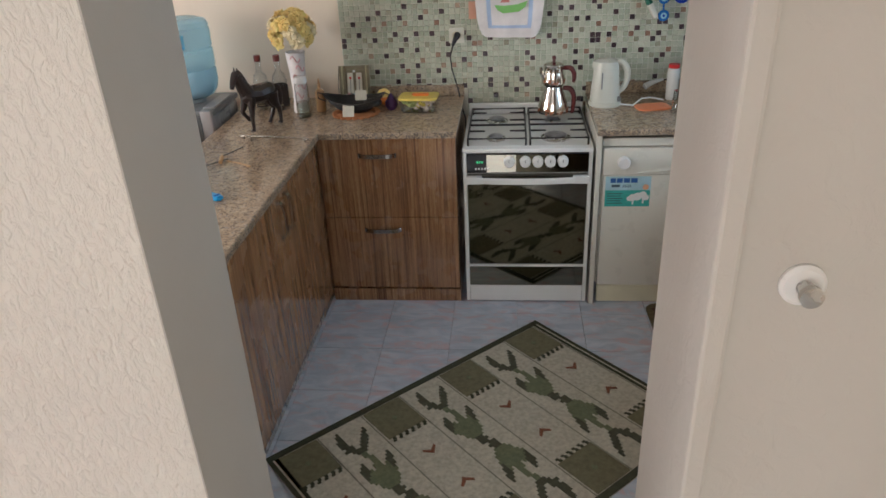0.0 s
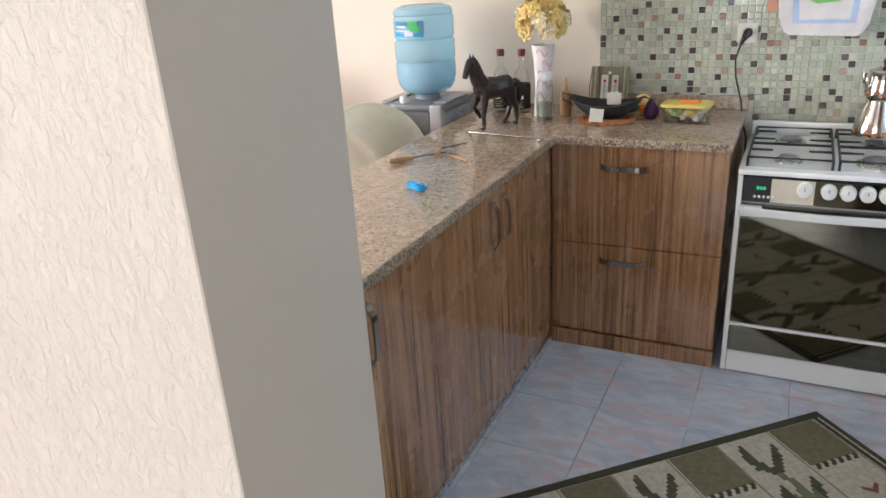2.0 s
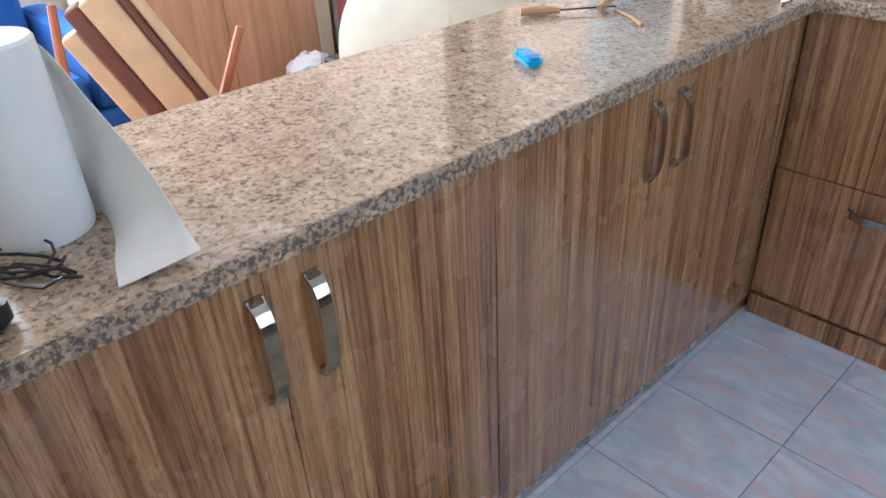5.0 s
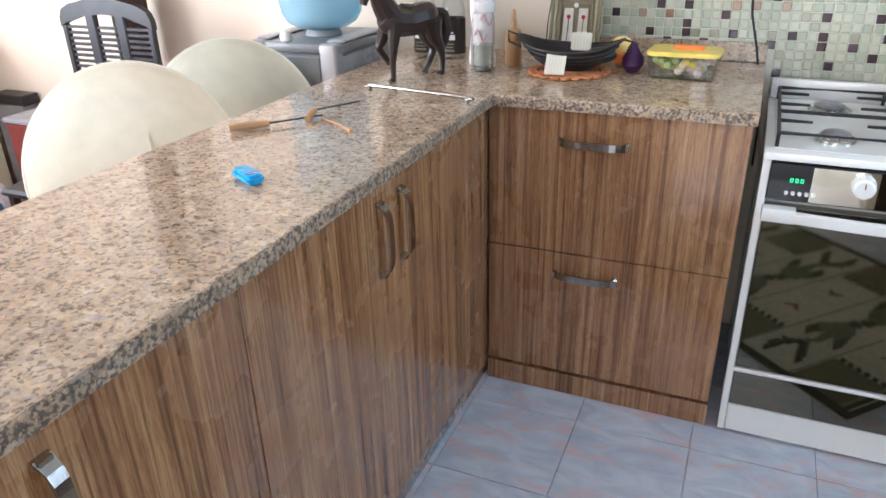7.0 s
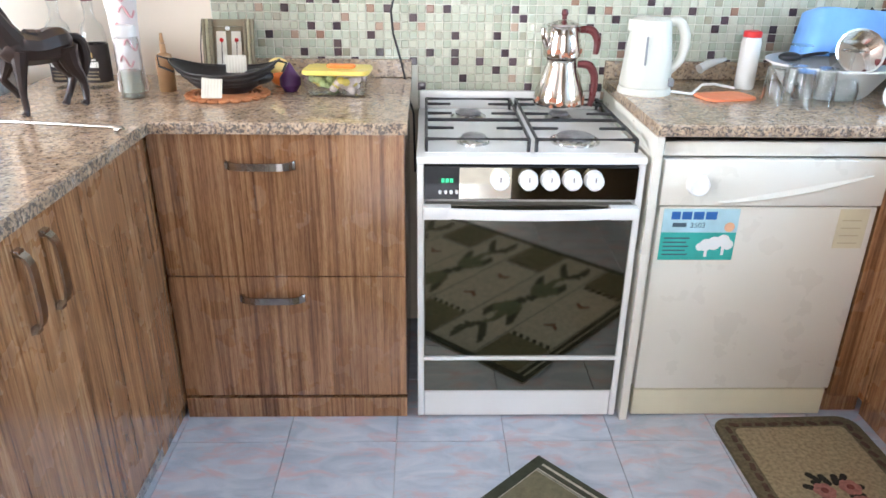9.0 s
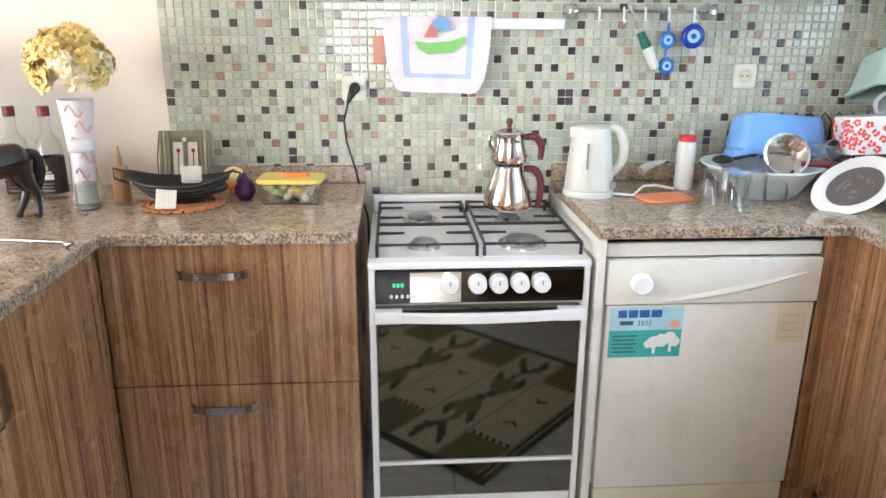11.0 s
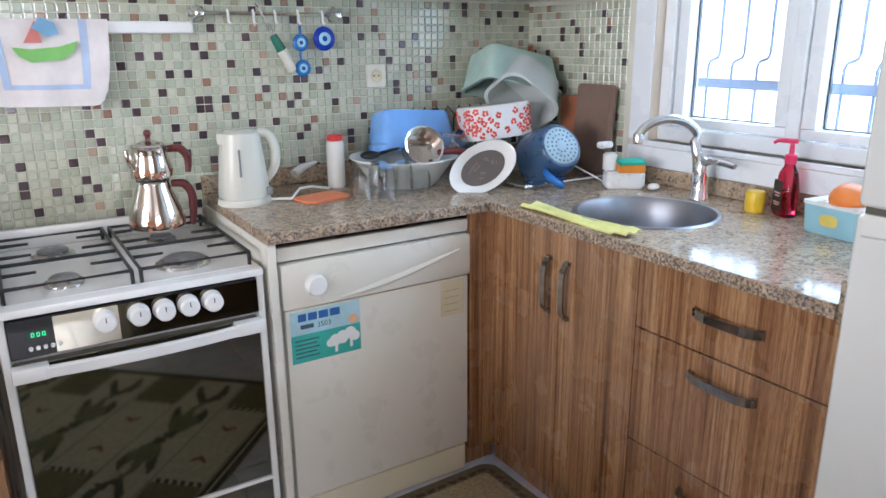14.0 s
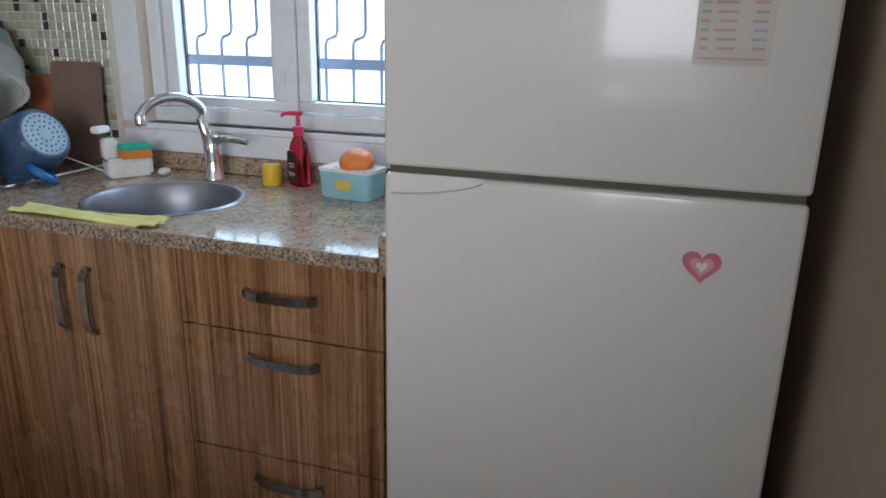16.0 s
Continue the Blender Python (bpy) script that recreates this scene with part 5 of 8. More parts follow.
# ---- drying dishes in the corner ----


def kettle():
    x, y = 0.685, -0.225
    t = thing("kettle", (x, y, WT), "white plastic electric kettle with its lid shut", "kettle")
    part("base", lathe([(0, WT), (0.078, WT), (0.080, WT + 0.006), (0.076, WT + 0.020), (0, WT + 0.02)], (x, y, 0)), "kettle_white", t)
    bm = bmesh.new()
    rows = []
    for z, w, d in ((0.021, 0.140, 0.135), (0.03, 0.142, 0.137), (0.12, 0.128, 0.124), (0.20, 0.112, 0.108), (0.212, 0.110, 0.106), (0.218, 0.094, 0.090)):
        rows.append([bm.verts.new((x + a, y + b, WT + z)) for a, b in rounded(w, d, 0.048, 6)])
    for r, s in zip(rows, rows[1:]):
        for i in range(len(r)):
            j = (i + 1) % len(r)
            bm.faces.new((r[i], r[j], s[j], s[i]))
    bm.faces.new(rows[0][::-1])
    bm.faces.new(rows[-1])
    bmesh.ops.recalc_face_normals(bm, faces=bm.faces)
    part("jug", bm, "kettle_white", t)
    part("handle", tube([(x + 0.040, y - 0.012, WT + 0.205), (x + 0.072, y - 0.018, WT + 0.208), (x + 0.094, y - 0.02, WT + 0.178), (x + 0.098, y - 0.02, WT + 0.135), (x + 0.088, y - 0.018, WT + 0.095), (x + 0.058, y - 0.012, WT + 0.062)], [0.013, 0.014, 0.015, 0.015, 0.014, 0.013], 12), "kettle_white", t)
    part("spout", prism([(-0.020, 0), (0.020, 0), (0, 0.014)], 0.030, Matrix.Translation((x - 0.054, y, WT + 0.182)) @ Matrix.Rotation(radians(90), 4, "Z")), "kettle_white", t)
    part("level_window", boxes((x - 0.028, x - 0.022, y - 0.0665, y - 0.062, WT + 0.09, WT + 0.17), bev=0.001), "grey_plastic", t, sm=False)
    part("switch", boxes((x + 0.052, x + 0.068, y - 0.066, y - 0.045, WT + 0.028, WT + 0.052), bev=0.003), "grey_plastic", t)
    part("cord", tube([(x + 0.07, y - 0.04, WT + 0.010), (x + 0.13, y - 0.05, WT + 0.006), (x + 0.18, y + 0.01, WT + 0.022), (x + 0.23, y + 0.04, WT + 0.018), (x + 0.29, y + 0.03, WT + 0.008)], 0.004, 8), "white_plastic", t)
    part("plug", tube([(x + 0.215, y + 0.145, WT + 0.045), (x + 0.250, y + 0.160, WT + 0.060), (x + 0.31, y + 0.180, WT + 0.072)], [0.016, 0.013, 0.005], 10), "white_plastic", t)


kettle()
single("pot_holder", prism(rounded(0.165, 0.115, 0.035), 0.006, Matrix.Translation((0.905, -0.300, WT + 0.001)) @ Matrix.Rotation(radians(12), 4, "Z"), bev=0.002), "coral_rubber", "coral orange rubber pot holder lying flat", "pot holder")


def salt_bottle():
    x, y = 1.02, -0.155
    t = thing("salt_bottle", (x, y, WT), "white plastic bottle with a red cap", "bottle")
    part("bottle", lathe([(0, WT), (0.027, WT), (0.030, WT + 0.006), (0.030, WT + 0.14), (0.027, WT + 0.155), (0, WT + 0.156)], (x, y, 0)), "salt_white", t)
    part("powder", lathe([(0, WT + 0.003), (0.0265, WT + 0.003), (0.0265, WT + 0.05), (0, WT + 0.05)], (x, y, 0)), "white_paper", t)
    part("cap", lathe([(0, WT + 0.174), (0.024, WT + 0.174), (0.027, WT + 0.170), (0.027, WT + 0.1565), (0, WT + 0.1565)], (x, y, 0)), "red_plastic", t, "red cap")


salt_bottle()


def tumbler(x, y, r=0.031, h=0.105, name="drinking_glass", label="clear drinking glass standing upside down to dry"):
    t = single(name, lathe([(0, WT + h), (r * 0.82, WT + h), (r, WT + 0.003), (r * 0.95, WT), (r * 0.88, WT + 0.003), (r * 0.74, WT + h - 0.006), (0, WT + h - 0.006)], (x, y, 0), 24), "thin_glass", label, "glass", "drying glasses")
    return t


for gx, gy in ((1.005, -0.385), (1.075, -0.360), (1.060, -0.440), (1.145, -0.395)):
    tumbler(gx, gy)


def wine_glass(x, y):
    t = single("wine_glass", lathe([(0, WT + 0.150), (0.032, WT + 0.150), (0.033, WT + 0.148), (0.005, WT + 0.144), (0.004, WT + 0.095), (0.012, WT + 0.088), (0.030, WT + 0.066), (0.035, WT + 0.038), (0.030, WT + 0.0), (0.029, WT + 0.0), (0.034, WT + 0.038), (0.029, WT + 0.065), (0.0, WT + 0.084)], (x, y, 0), 24), "thin_glass", "clear stemmed glass standing upside down to dry", "glass", "drying glasses")


wine_glass(1.215, -0.375)
wine_glass(1.12, -0.27)


def colander():
    x, y = 1.235, -0.235
    t = thing("dish_basin", (x, y, WT), "pale grey plastic basin full of drying dishes", "basin")
    part("basin", lathe([(0, WT + 0.006), (0.09, WT + 0.004), (0.10, WT), (0.115, WT + 0.01), (0.165, WT + 0.085), (0.182, WT + 0.092), (0.184, WT + 0.098), (0.176, WT + 0.098), (0.160, WT + 0.090), (0.11, WT + 0.016), (0, WT + 0.012)], (x, y, 0), 40), "basin_grey", t)


colander()
s = thing("saucepan", (1.22, -0.28, WT + 0.10), "small steel saucepan with a red handle lying in the basin", "pan")
mm = Matrix.Translation((1.265, -0.30, WT + 0.125)) @ Euler((radians(62), radians(-20), 0)).to_matrix().to_4x4()
part("pan", lathe([(0, -0.04), (0.052, -0.04), (0.060, -0.032), (0.064, 0.035), (0.067, 0.038), (0.061, 0.036), (0.056, -0.030), (0, -0.034)], m=mm), "pot_steel", s)
part("handle", tube([(1.31, -0.33, WT + 0.112), (1.36, -0.375, WT + 0.118), (1.42, -0.41, WT + 0.105)], [0.008, 0.012, 0.010], 10), "reddish_wood", s, "dark red handle")
s = thing("ladle", (1.12, -0.22, WT + 0.10), "black plastic ladle across the basin", "ladle")
part("head", ball((1.10, -0.25, WT + 0.112), 0.034, 0.024, 0.014), "black_plastic", s)
part("handle", tube([(1.12, -0.25, WT + 0.112), (1.20, -0.22, WT + 0.118), (1.30, -0.18, WT + 0.115)], [0.006, 0.005, 0.006], 8), "black_plastic", s)
single("drinking_glass", lathe([(0, -0.045), (0.024, -0.045), (0.032, 0.05), (0.030, 0.05), (0.022, -0.04), (0, -0.04)], m=Matrix.Translation((1.40, -0.27, WT + 0.135)) @ Euler((0.5, 1.9, 0.3)).to_matrix().to_4x4()), "thin_glass", "glass tumbler lying on top of the drying dishes", "glass")
single("mug", lathe([(0, -0.04), (0.034, -0.04), (0.036, 0.045), (0.034, 0.045), (0.031, -0.036), (0, -0.036)], m=Matrix.Translation((1.445, -0.22, WT + 0.125)) @ Euler((1.2, 0.5, 0)).to_matrix().to_4x4()), "pot_steel", "steel mug lying among the drying dishes", "mug")


def open_tub(name, at, rot, w, d, h, mat, label, taper=0.86, wall=0.004, r=0.035):
    m = Matrix.Translation(at) @ Euler([radians(a) for a in rot]).to_matrix().to_4x4()
    bm = bmesh.new()
    rows = []
    for z, k in ((0, taper * 0.94), (0.006, taper), (h - 0.008, 1.0), (h - 0.008, 1.04), (h, 1.04)):
        rows.append([bm.verts.new(m @ Vector((a, b, z))) for a, b in rounded(w * k, d * k, r, 6)])
    for z, k in ((h, 0.97), (0.010, taper * 0.95)):
        rows.append([bm.verts.new(m @ Vector((a, b, z))) for a, b in rounded(w * k - wall, d * k - wall, r, 6)])
    for a, b in zip(rows, rows[1:]):
        for i in range(len(a)):
            j = (i + 1) % len(a)
            bm.faces.new((a[i], a[j], b[j], b[i]))
    bm.faces.new(rows[0][::-1])
    bm.faces.new(rows[-1])
    bmesh.ops.recalc_face_normals(bm, faces=bm.faces)
    return single(name, bm, mat, label, "tub")


open_tub("plastic_tub", (1.335, -0.105, WT + 0.225), (180 - 14, 4, 0), 0.31, 0.15, 0.145, "blue_tub", "bright blue plastic tub upside down against the mosaic")
open_tub("plastic_tub", (1.772, -0.122, WT + 0.408), (180 - 20, 12, -6), 0.335, 0.20, 0.14, "green_tub", "pale green plastic tub upside down on the pile")
open_tub("plastic_tub", (1.80, -0.20, WT + 0.33), (180 - 42, 38, -20), 0.24, 0.20, 0.14, "milky_tub", "milky translucent plastic tub tipped over on the pile", 0.88, 0.004, 0.06)


def floral_box():
    at = (1.60, -0.26, WT + 0.135)
    t = thing("floral_tin", at, "white oval box with red flowers, perched on the pile", "box")
    m = Matrix.Translation(at) @ Euler((radians(-5), radians(-4), radians(-8))).to_matrix().to_4x4()
    out = [(0.128 * math.copysign(abs(math.cos(a)) ** 0.6, math.cos(a)), 0.088 * math.copysign(abs(math.sin(a)) ** 0.6, math.sin(a))) for a in [i / 40 * 2 * math.pi for i in range(40)]]
    part("box", prism(out, 0.115, m, bev=0.004), "white_plastic", t)
    fl = bmesh.new()
    rnd = random.Random(4)
    for i in range(84):
        a = 2 * math.pi * (i + 0.5 * rnd.random()) / 84
        z = 0.014 + 0.086 * ((i * 0.382 + 0.12 * rnd.random()) % 1)
        ca, sa = math.cos(a), math.sin(a)
        x, y = 0.128 * math.copysign(abs(ca) ** 0.6, ca), 0.088 * math.copysign(abs(sa) ** 0.6, sa)
        nrm = Vector((math.copysign(abs(x / 0.128) ** 2.3, x) / 0.128, math.copysign(abs(y / 0.088) ** 2.3, y) / 0.088, 0)).normalized()
        q = nrm.to_track_quat("Z", "Y").to_matrix().to_4x4()
        for p in range(5):
            b = p * 1.2566 + rnd.random()
            disc(m @ Matrix.Translation((x, y, z)) @ q @ Matrix.Translation((0.0075 * math.cos(b), 0.0075 * math.sin(b), 0.0001)), 0.0050, 0.0008 + 0.00005 * p, 7, fl)
    part("flower_print", fl, "flower_red", t, "red flower print", sm=False, kind="stuff")


floral_box()


def pot_lid_plate():
    at = (1.385, -0.485, WT + 0.075)
    t = thing("frying_pan_lid", at, "white enamelled pan with a worn dark inside, propped on its rim", "pan")
    m = Matrix.Translation(at) @ look((0, 0, 0), (0.60, 0.78, -0.30), 0) @ Matrix.Rotation(radians(32), 4, "Z")
    part("pan", lathe([(0, -0.022), (0.070, -0.022), (0.086, -0.014), (0.108, 0.006), (0.112, 0.008), (0.111, 0.012), (0.104, 0.010), (0.082, -0.008), (0.068, -0.014), (0, -0.014)], m=m @ Matrix.Diagonal((1.04, 0.68, 1, 1)), seg=44), "white_enamel", t)
    rnd = random.Random(12)
    for k in range(14):
        a = rnd.uniform(0, 6.283)
        r = rnd.uniform(0.020, 0.062)
        part("stain", prism(rounded(rnd.uniform(0.016, 0.034), rnd.uniform(0.005, 0.010), 0.002, 3), 0.0006, m @ Matrix.Diagonal((1.04, 0.68, 1, 1)) @ Matrix.Translation((r * math.cos(a), r * math.sin(a), -0.0108)) @ Matrix.Rotation(a + 1.2, 4, "Z")), "pan_stain", t, sm=False)
    part("worn_bottom", lathe([(0, 0.0005), (0.070, 0.0005), (0.074, 0.004), (0.0, 0.0012)], m=m @ Matrix.Translation((0, 0, -0.0132)) @ Matrix.Diagonal((1.04, 0.68, 1, 1)), seg=44), "dark_oxide", t, "worn dark grey inside")


pot_lid_plate()


def blue_pot():
    at = (1.655, -0.500, WT + 0.100)
    t = thing("saucepan", at, "speckled blue enamel pot tipped on its side to dry", "pot")
    m = Matrix.Translation(at) @ Vector((-0.10, -0.95, 0.52)).to_track_quat("Z", "Y").to_matrix().to_4x4()
    part("pot", lathe([(0.058, 0.07), (0.072, 0.068), (0.082, 0.055), (0.100, -0.055), (0.103, -0.058), (0.097, -0.055), (0.078, 0.050), (0.0, 0.058)], m=m, seg=40), "blue_pot", t)
    part("pot_base", lathe([(0, 0.072), (0.062, 0.072), (0.066, 0.068), (0, 0.066)], m=m, seg=40), "speck_blue", t, "pale speckled pot base")
    dots = bmesh.new()
    for k in range(3):
        for i in range(10 + 6 * k):
            a = i / (10 + 6 * k) * 2 * math.pi
            disc(m @ Matrix.Translation(((0.022 + 0.016 * k) * math.cos(a), (0.022 + 0.016 * k) * math.sin(a), 0.0722)), 0.0035, 0.0006, 7, dots)
    part("base_pattern", dots, "blue_pot", t, sm=False)
    part("handle", tube([(at[0] - 0.06, at[1] - 0.05, at[2] - 0.05), (at[0] - 0.09, at[1] - 0.10, at[2] - 0.055), (at[0] - 0.055, at[1] - 0.12, at[2] - 0.085), (at[0] - 0.02, at[1] - 0.07, at[2] - 0.082)], 0.012, 10), "evil_mid", t, "glossy blue handle")


blue_pot()
single("baking_tray", boxes((1.50, 1.88, -0.56, -0.30, WT + 0.001, WT + 0.014), bev=0.004), "tray_steel", "flat steel tray under the drying pots", "tray")
t = thing("cutting_board", (1.92, -0.44, WT), "brown wooden cutting board leaning on the window-side wall", "board")
mb = Matrix.Translation((1.905, -0.435, WT + 0.001)) @ Matrix.Rotation(radians(4), 4, "Y") @ WEST @ Matrix.Translation((0, 0.158, 0))
part("board", prism(rounded(0.19, 0.315, 0.018), 0.014, mb, bev=0.003), "brown_board", t)
part("groove", prism(rounded(0.155, 0.275, 0.012), 0.0012, mb @ Matrix.Translation((0, 0, 0.0142))), "brown_board", t)
t = thing("cutting_board", (1.93, -0.30, WT), "narrow reddish wooden chopping board behind the brown one", "board")
part("board", prism(rounded(0.10, 0.27, 0.02), 0.012, Matrix.Translation((1.922, -0.305, WT + 0.136)) @ WEST), "terracotta", t)
t = thing("rolling_pin", (1.90, -0.15, WT), "reddish wooden handle standing behind the pile", "utensil")
part("shaft", lathe([(0, WT), (0.012, WT), (0.012, WT + 0.36), (0.018, WT + 0.385), (0.020, WT + 0.415), (0.012, WT + 0.435), (0.009, WT + 0.44), (0.012, WT + 0.448), (0, WT + 0.455)], (1.895, -0.085, 0), 16), "terracotta", t)
t = thing("dish_rack", (1.50, -0.12, WT), "black wire dish rack behind the dishes", "rack")
for i in range(7):
    part("wire", tube([(1.36 + i * 0.05, -0.05, WT + 0.005), (1.36 + i * 0.05, -0.045, WT + 0.19), (1.375 + i * 0.05, -0.06, WT + 0.235), (1.39 + i * 0.05, -0.09, WT + 0.20)], 0.003, 6), "black_iron", t)
part("rail", tube([(1.34, -0.05, WT + 0.10), (1.70, -0.05, WT + 0.10)], 0.003, 6), "black_iron", t)
single("white_cable", tube([(1.70, -0.40, WT + 0.045), (1.76, -0.50, WT + 0.05), (1.80, -0.58, WT + 0.012), (1.78, -0.64, WT + 0.006)], 0.0025, 6), "white_plastic", "thin white cable trailing behind the dishes", "cable")

# ---- teapot on the hob ----


def double_teapot():
    x, y, z = 0.435, -0.185, 0.860
    t = thing("double_teapot", (x, y, z), "polished steel double teapot with dark red handles on the hob", "teapot")
    part("lower_pot", lathe([(0, z), (0.072, z), (0.078, z + 0.008), (0.077, z + 0.03), (0.060, z + 0.085), (0.046, z + 0.125), (0.044, z + 0.135), (0.048, z + 0.142), (0, z + 0.142)], (x, y, 0), 40), "pot_steel", t)
    up = part("upper_pot", lathe([(0, z + 0.143), (0.044, z + 0.143), (0.056, z + 0.152), (0.058, z + 0.172), (0.050, z + 0.205), (0.047, z + 0.232), (0.050, z + 0.238), (0, z + 0.238)], (x, y, 0), 40), "pot_steel", t)
    part("lid", lathe([(0.050, z + 0.239), (0.047, z + 0.245), (0.020, z + 0.254), (0, z + 0.256)], (x, y, 0)), "pot_steel", t)
    part("lid_knob", lathe([(0, z + 0.257), (0.008, z + 0.257), (0.006, z + 0.264), (0.011, z + 0.272), (0.008, z + 0.284), (0, z + 0.286)], (x, y, 0), 16), "reddish_wood", t, "dark red lid knob")
    part("lower_handle", tube([(x + 0.048, y - 0.01, z + 0.128), (x + 0.082, y - 0.02, z + 0.125), (x + 0.100, y - 0.025, z + 0.090), (x + 0.098, y - 0.025, z + 0.030), (x + 0.092, y - 0.025, z + 0.005)], [0.010, 0.013, 0.012, 0.010, 0.008], 10), "reddish_wood", t, "dark red handle")
    part("upper_handle", tube([(x + 0.048, y - 0.01, z + 0.228), (x + 0.080, y - 0.02, z + 0.228), (x + 0.098, y - 0.025, z + 0.200), (x + 0.096, y - 0.025, z + 0.160)], [0.010, 0.012, 0.011, 0.008], 10), "reddish_wood", t, "dark red handle")
    part("spout", tube([(x - 0.045, y - 0.015, z + 0.18), (x - 0.058, y - 0.02, z + 0.20), (x - 0.064, y - 0.022, z + 0.235)], [0.012, 0.009, 0.008], 10), "pot_steel", up)
    fl = bmesh.new()
    rnd = random.Random(2)
    for i in range(26):
        a = rnd.uniform(-2.9, -0.2)
        low = i % 3 > 0
        r, zz = (0.0772, z + rnd.uniform(0.008, 0.032)) if low else (0.0582, z + rnd.uniform(0.152, 0.172))
        q = Vector((math.cos(a), math.sin(a), 0)).to_track_quat("Z", "Y").to_matrix().to_4x4()
        disc(Matrix.Translation((x + r * math.cos(a), y + r * math.sin(a), zz)) @ q, rnd.uniform(0.004, 0.008), 0.0012, 7, fl)
    part("flower_print", fl, "terracotta", t, "small red flower print", sm=False, kind="stuff")


double_teapot()

# ---- breakfast counter things ----


def key_fob():
    at = (-0.872, -1.392, WT)
    t = thing("eraser_case", at, "small bright blue plastic case lying on the counter", "case")
    m = Matrix.Translation((at[0], at[1], at[2] + 0.0008)) @ Matrix.Rotation(radians(-28), 4, "Z")
    part("shell", prism(rounded(0.082, 0.036, 0.015), 0.018, m, bev=0.006), "light_blue", t)
    part("clip", prism(rounded(0.012, 0.030, 0.005), 0.0006, m @ Matrix.Translation((0.020, 0, 0.0182))), "evil_mid", t, sm=False)


key_fob()
t = thing("worktop_rail", (-0.845, -0.72, WT), "low chrome rail fixed on the counter", "rail")
part("bar", tube([(-0.995, -0.694, WT + 0.0), (-0.995, -0.694, WT + 0.010), (-0.990, -0.695, WT + 0.0155), (-0.700, -0.744, WT + 0.0155), (-0.695, -0.745, WT + 0.010), (-0.695, -0.745, WT)], 0.0048, 10), "bar_steel", t)


def skewer(a, b, c, lab):
    t = thing("skewer", a, lab, "skewer", "skewers on the counter")
    A, B, C = Vector(a), Vector(b), Vector(c)
    part("grip", tube([A, A.lerp(B, 0.5), B], [0.0085, 0.0105, 0.0075], 8), "light_wood", t, "turned wooden grip")
    part("rod", tube([B, C], 0.0022, 6), "black_iron", t)


skewer((-1.105, -1.150, WT + 0.0105), (-1.045, -1.085, WT + 0.0105), (-0.965, -0.985, WT + 0.0105), "metal skewer with a turned light wood grip")
skewer((-0.985, -1.02, WT + 0.008), (-0.992, -0.975, WT + 0.018), (-0.955, -0.825, WT + 0.006), "short metal skewer crossing another one")
single("twig", tube([(-0.965, -0.99, WT + 0.003), (-0.90, -1.02, WT + 0.003), (-0.845, -1.062, WT + 0.003)], [0.0028, 0.0028, 0.005], 6), "light_wood", "thin wooden pick lying on the counter", "pick")


def horse():
    t = Matrix.Translation((-0.965, -0.505, WT)) @ Matrix.Rotation(radians(237), 4, "Z")
    bm = bmesh.new()

    def limb(pts, rs):
        tube([t @ Vector(p) for p in pts], rs, 10, bm)

    limb([(-0.080, 0, 0.146), (-0.062, 0, 0.150), (-0.040, 0, 0.147), (0.0, 0, 0.141), (0.040, 0, 0.146), (0.062, 0, 0.152), (0.078, 0, 0.158)], [0.020, 0.036, 0.040, 0.036, 0.039, 0.034, 0.020])
    limb([(0.052, 0, 0.160), (0.070, 0, 0.188), (0.083, 0, 0.216), (0.090, 0, 0.238), (0.096, 0, 0.248)], [0.034, 0.029, 0.023, 0.018, 0.012])
    limb([(0.084, 0, 0.246), (0.098, 0, 0.246), (0.112, 0, 0.226), (0.122, 0, 0.204), (0.126, 0, 0.192)], [0.012, 0.018, 0.014, 0.011, 0.009])
    for s in (-1, 1):
        limb([(0.092, s * 0.009, 0.258), (0.093, s * 0.011, 0.276)], [0.006, 0.001])
        limb([(-0.058, s * 0.018, 0.142), (-0.066, s * 0.020, 0.098), (-0.086, s * 0.020, 0.062), (-0.076 - 0.012 * s, s * 0.020, 0.014), (-0.068 - 0.012 * s, s * 0.020, 0.0)], [0.030, 0.020, 0.0105, 0.0075, 0.011])
    limb([(0.050, 0.018, 0.142), (0.058, 0.019, 0.090), (0.062, 0.019, 0.048), (0.062, 0.019, 0.012), (0.068, 0.019, 0.0)], [0.022, 0.013, 0.0085, 0.0070, 0.010])
    limb([(0.050, -0.018, 0.142), (0.072, -0.019, 0.096), (0.078, -0.019, 0.080), (0.056, -0.019, 0.048), (0.050, -0.019, 0.040)], [0.022, 0.013, 0.009, 0.0075, 0.009])
    limb([(-0.088, 0, 0.160), (-0.110, 0, 0.148), (-0.116, 0, 0.105), (-0.108, 0, 0.062)], [0.009, 0.014, 0.014, 0.004])
    limb([(0.044, 0, 0.190), (0.060, 0, 0.218), (0.074, 0, 0.246), (0.086, 0, 0.264)], [0.007, 0.009, 0.008, 0.004])
    limb([(-0.020, 0, 0.172), (0.0, 0, 0.168), (0.022, 0, 0.176)], [0.012, 0.018, 0.013])
    bmesh.ops.scale(bm, vec=(1.1, 1.1, 1.1), space=t.inverted(), verts=bm.verts[:])
    single("horse_statue", bm, "statue_brown", "dark brown standing horse statue on the counter", "statue")


horse()


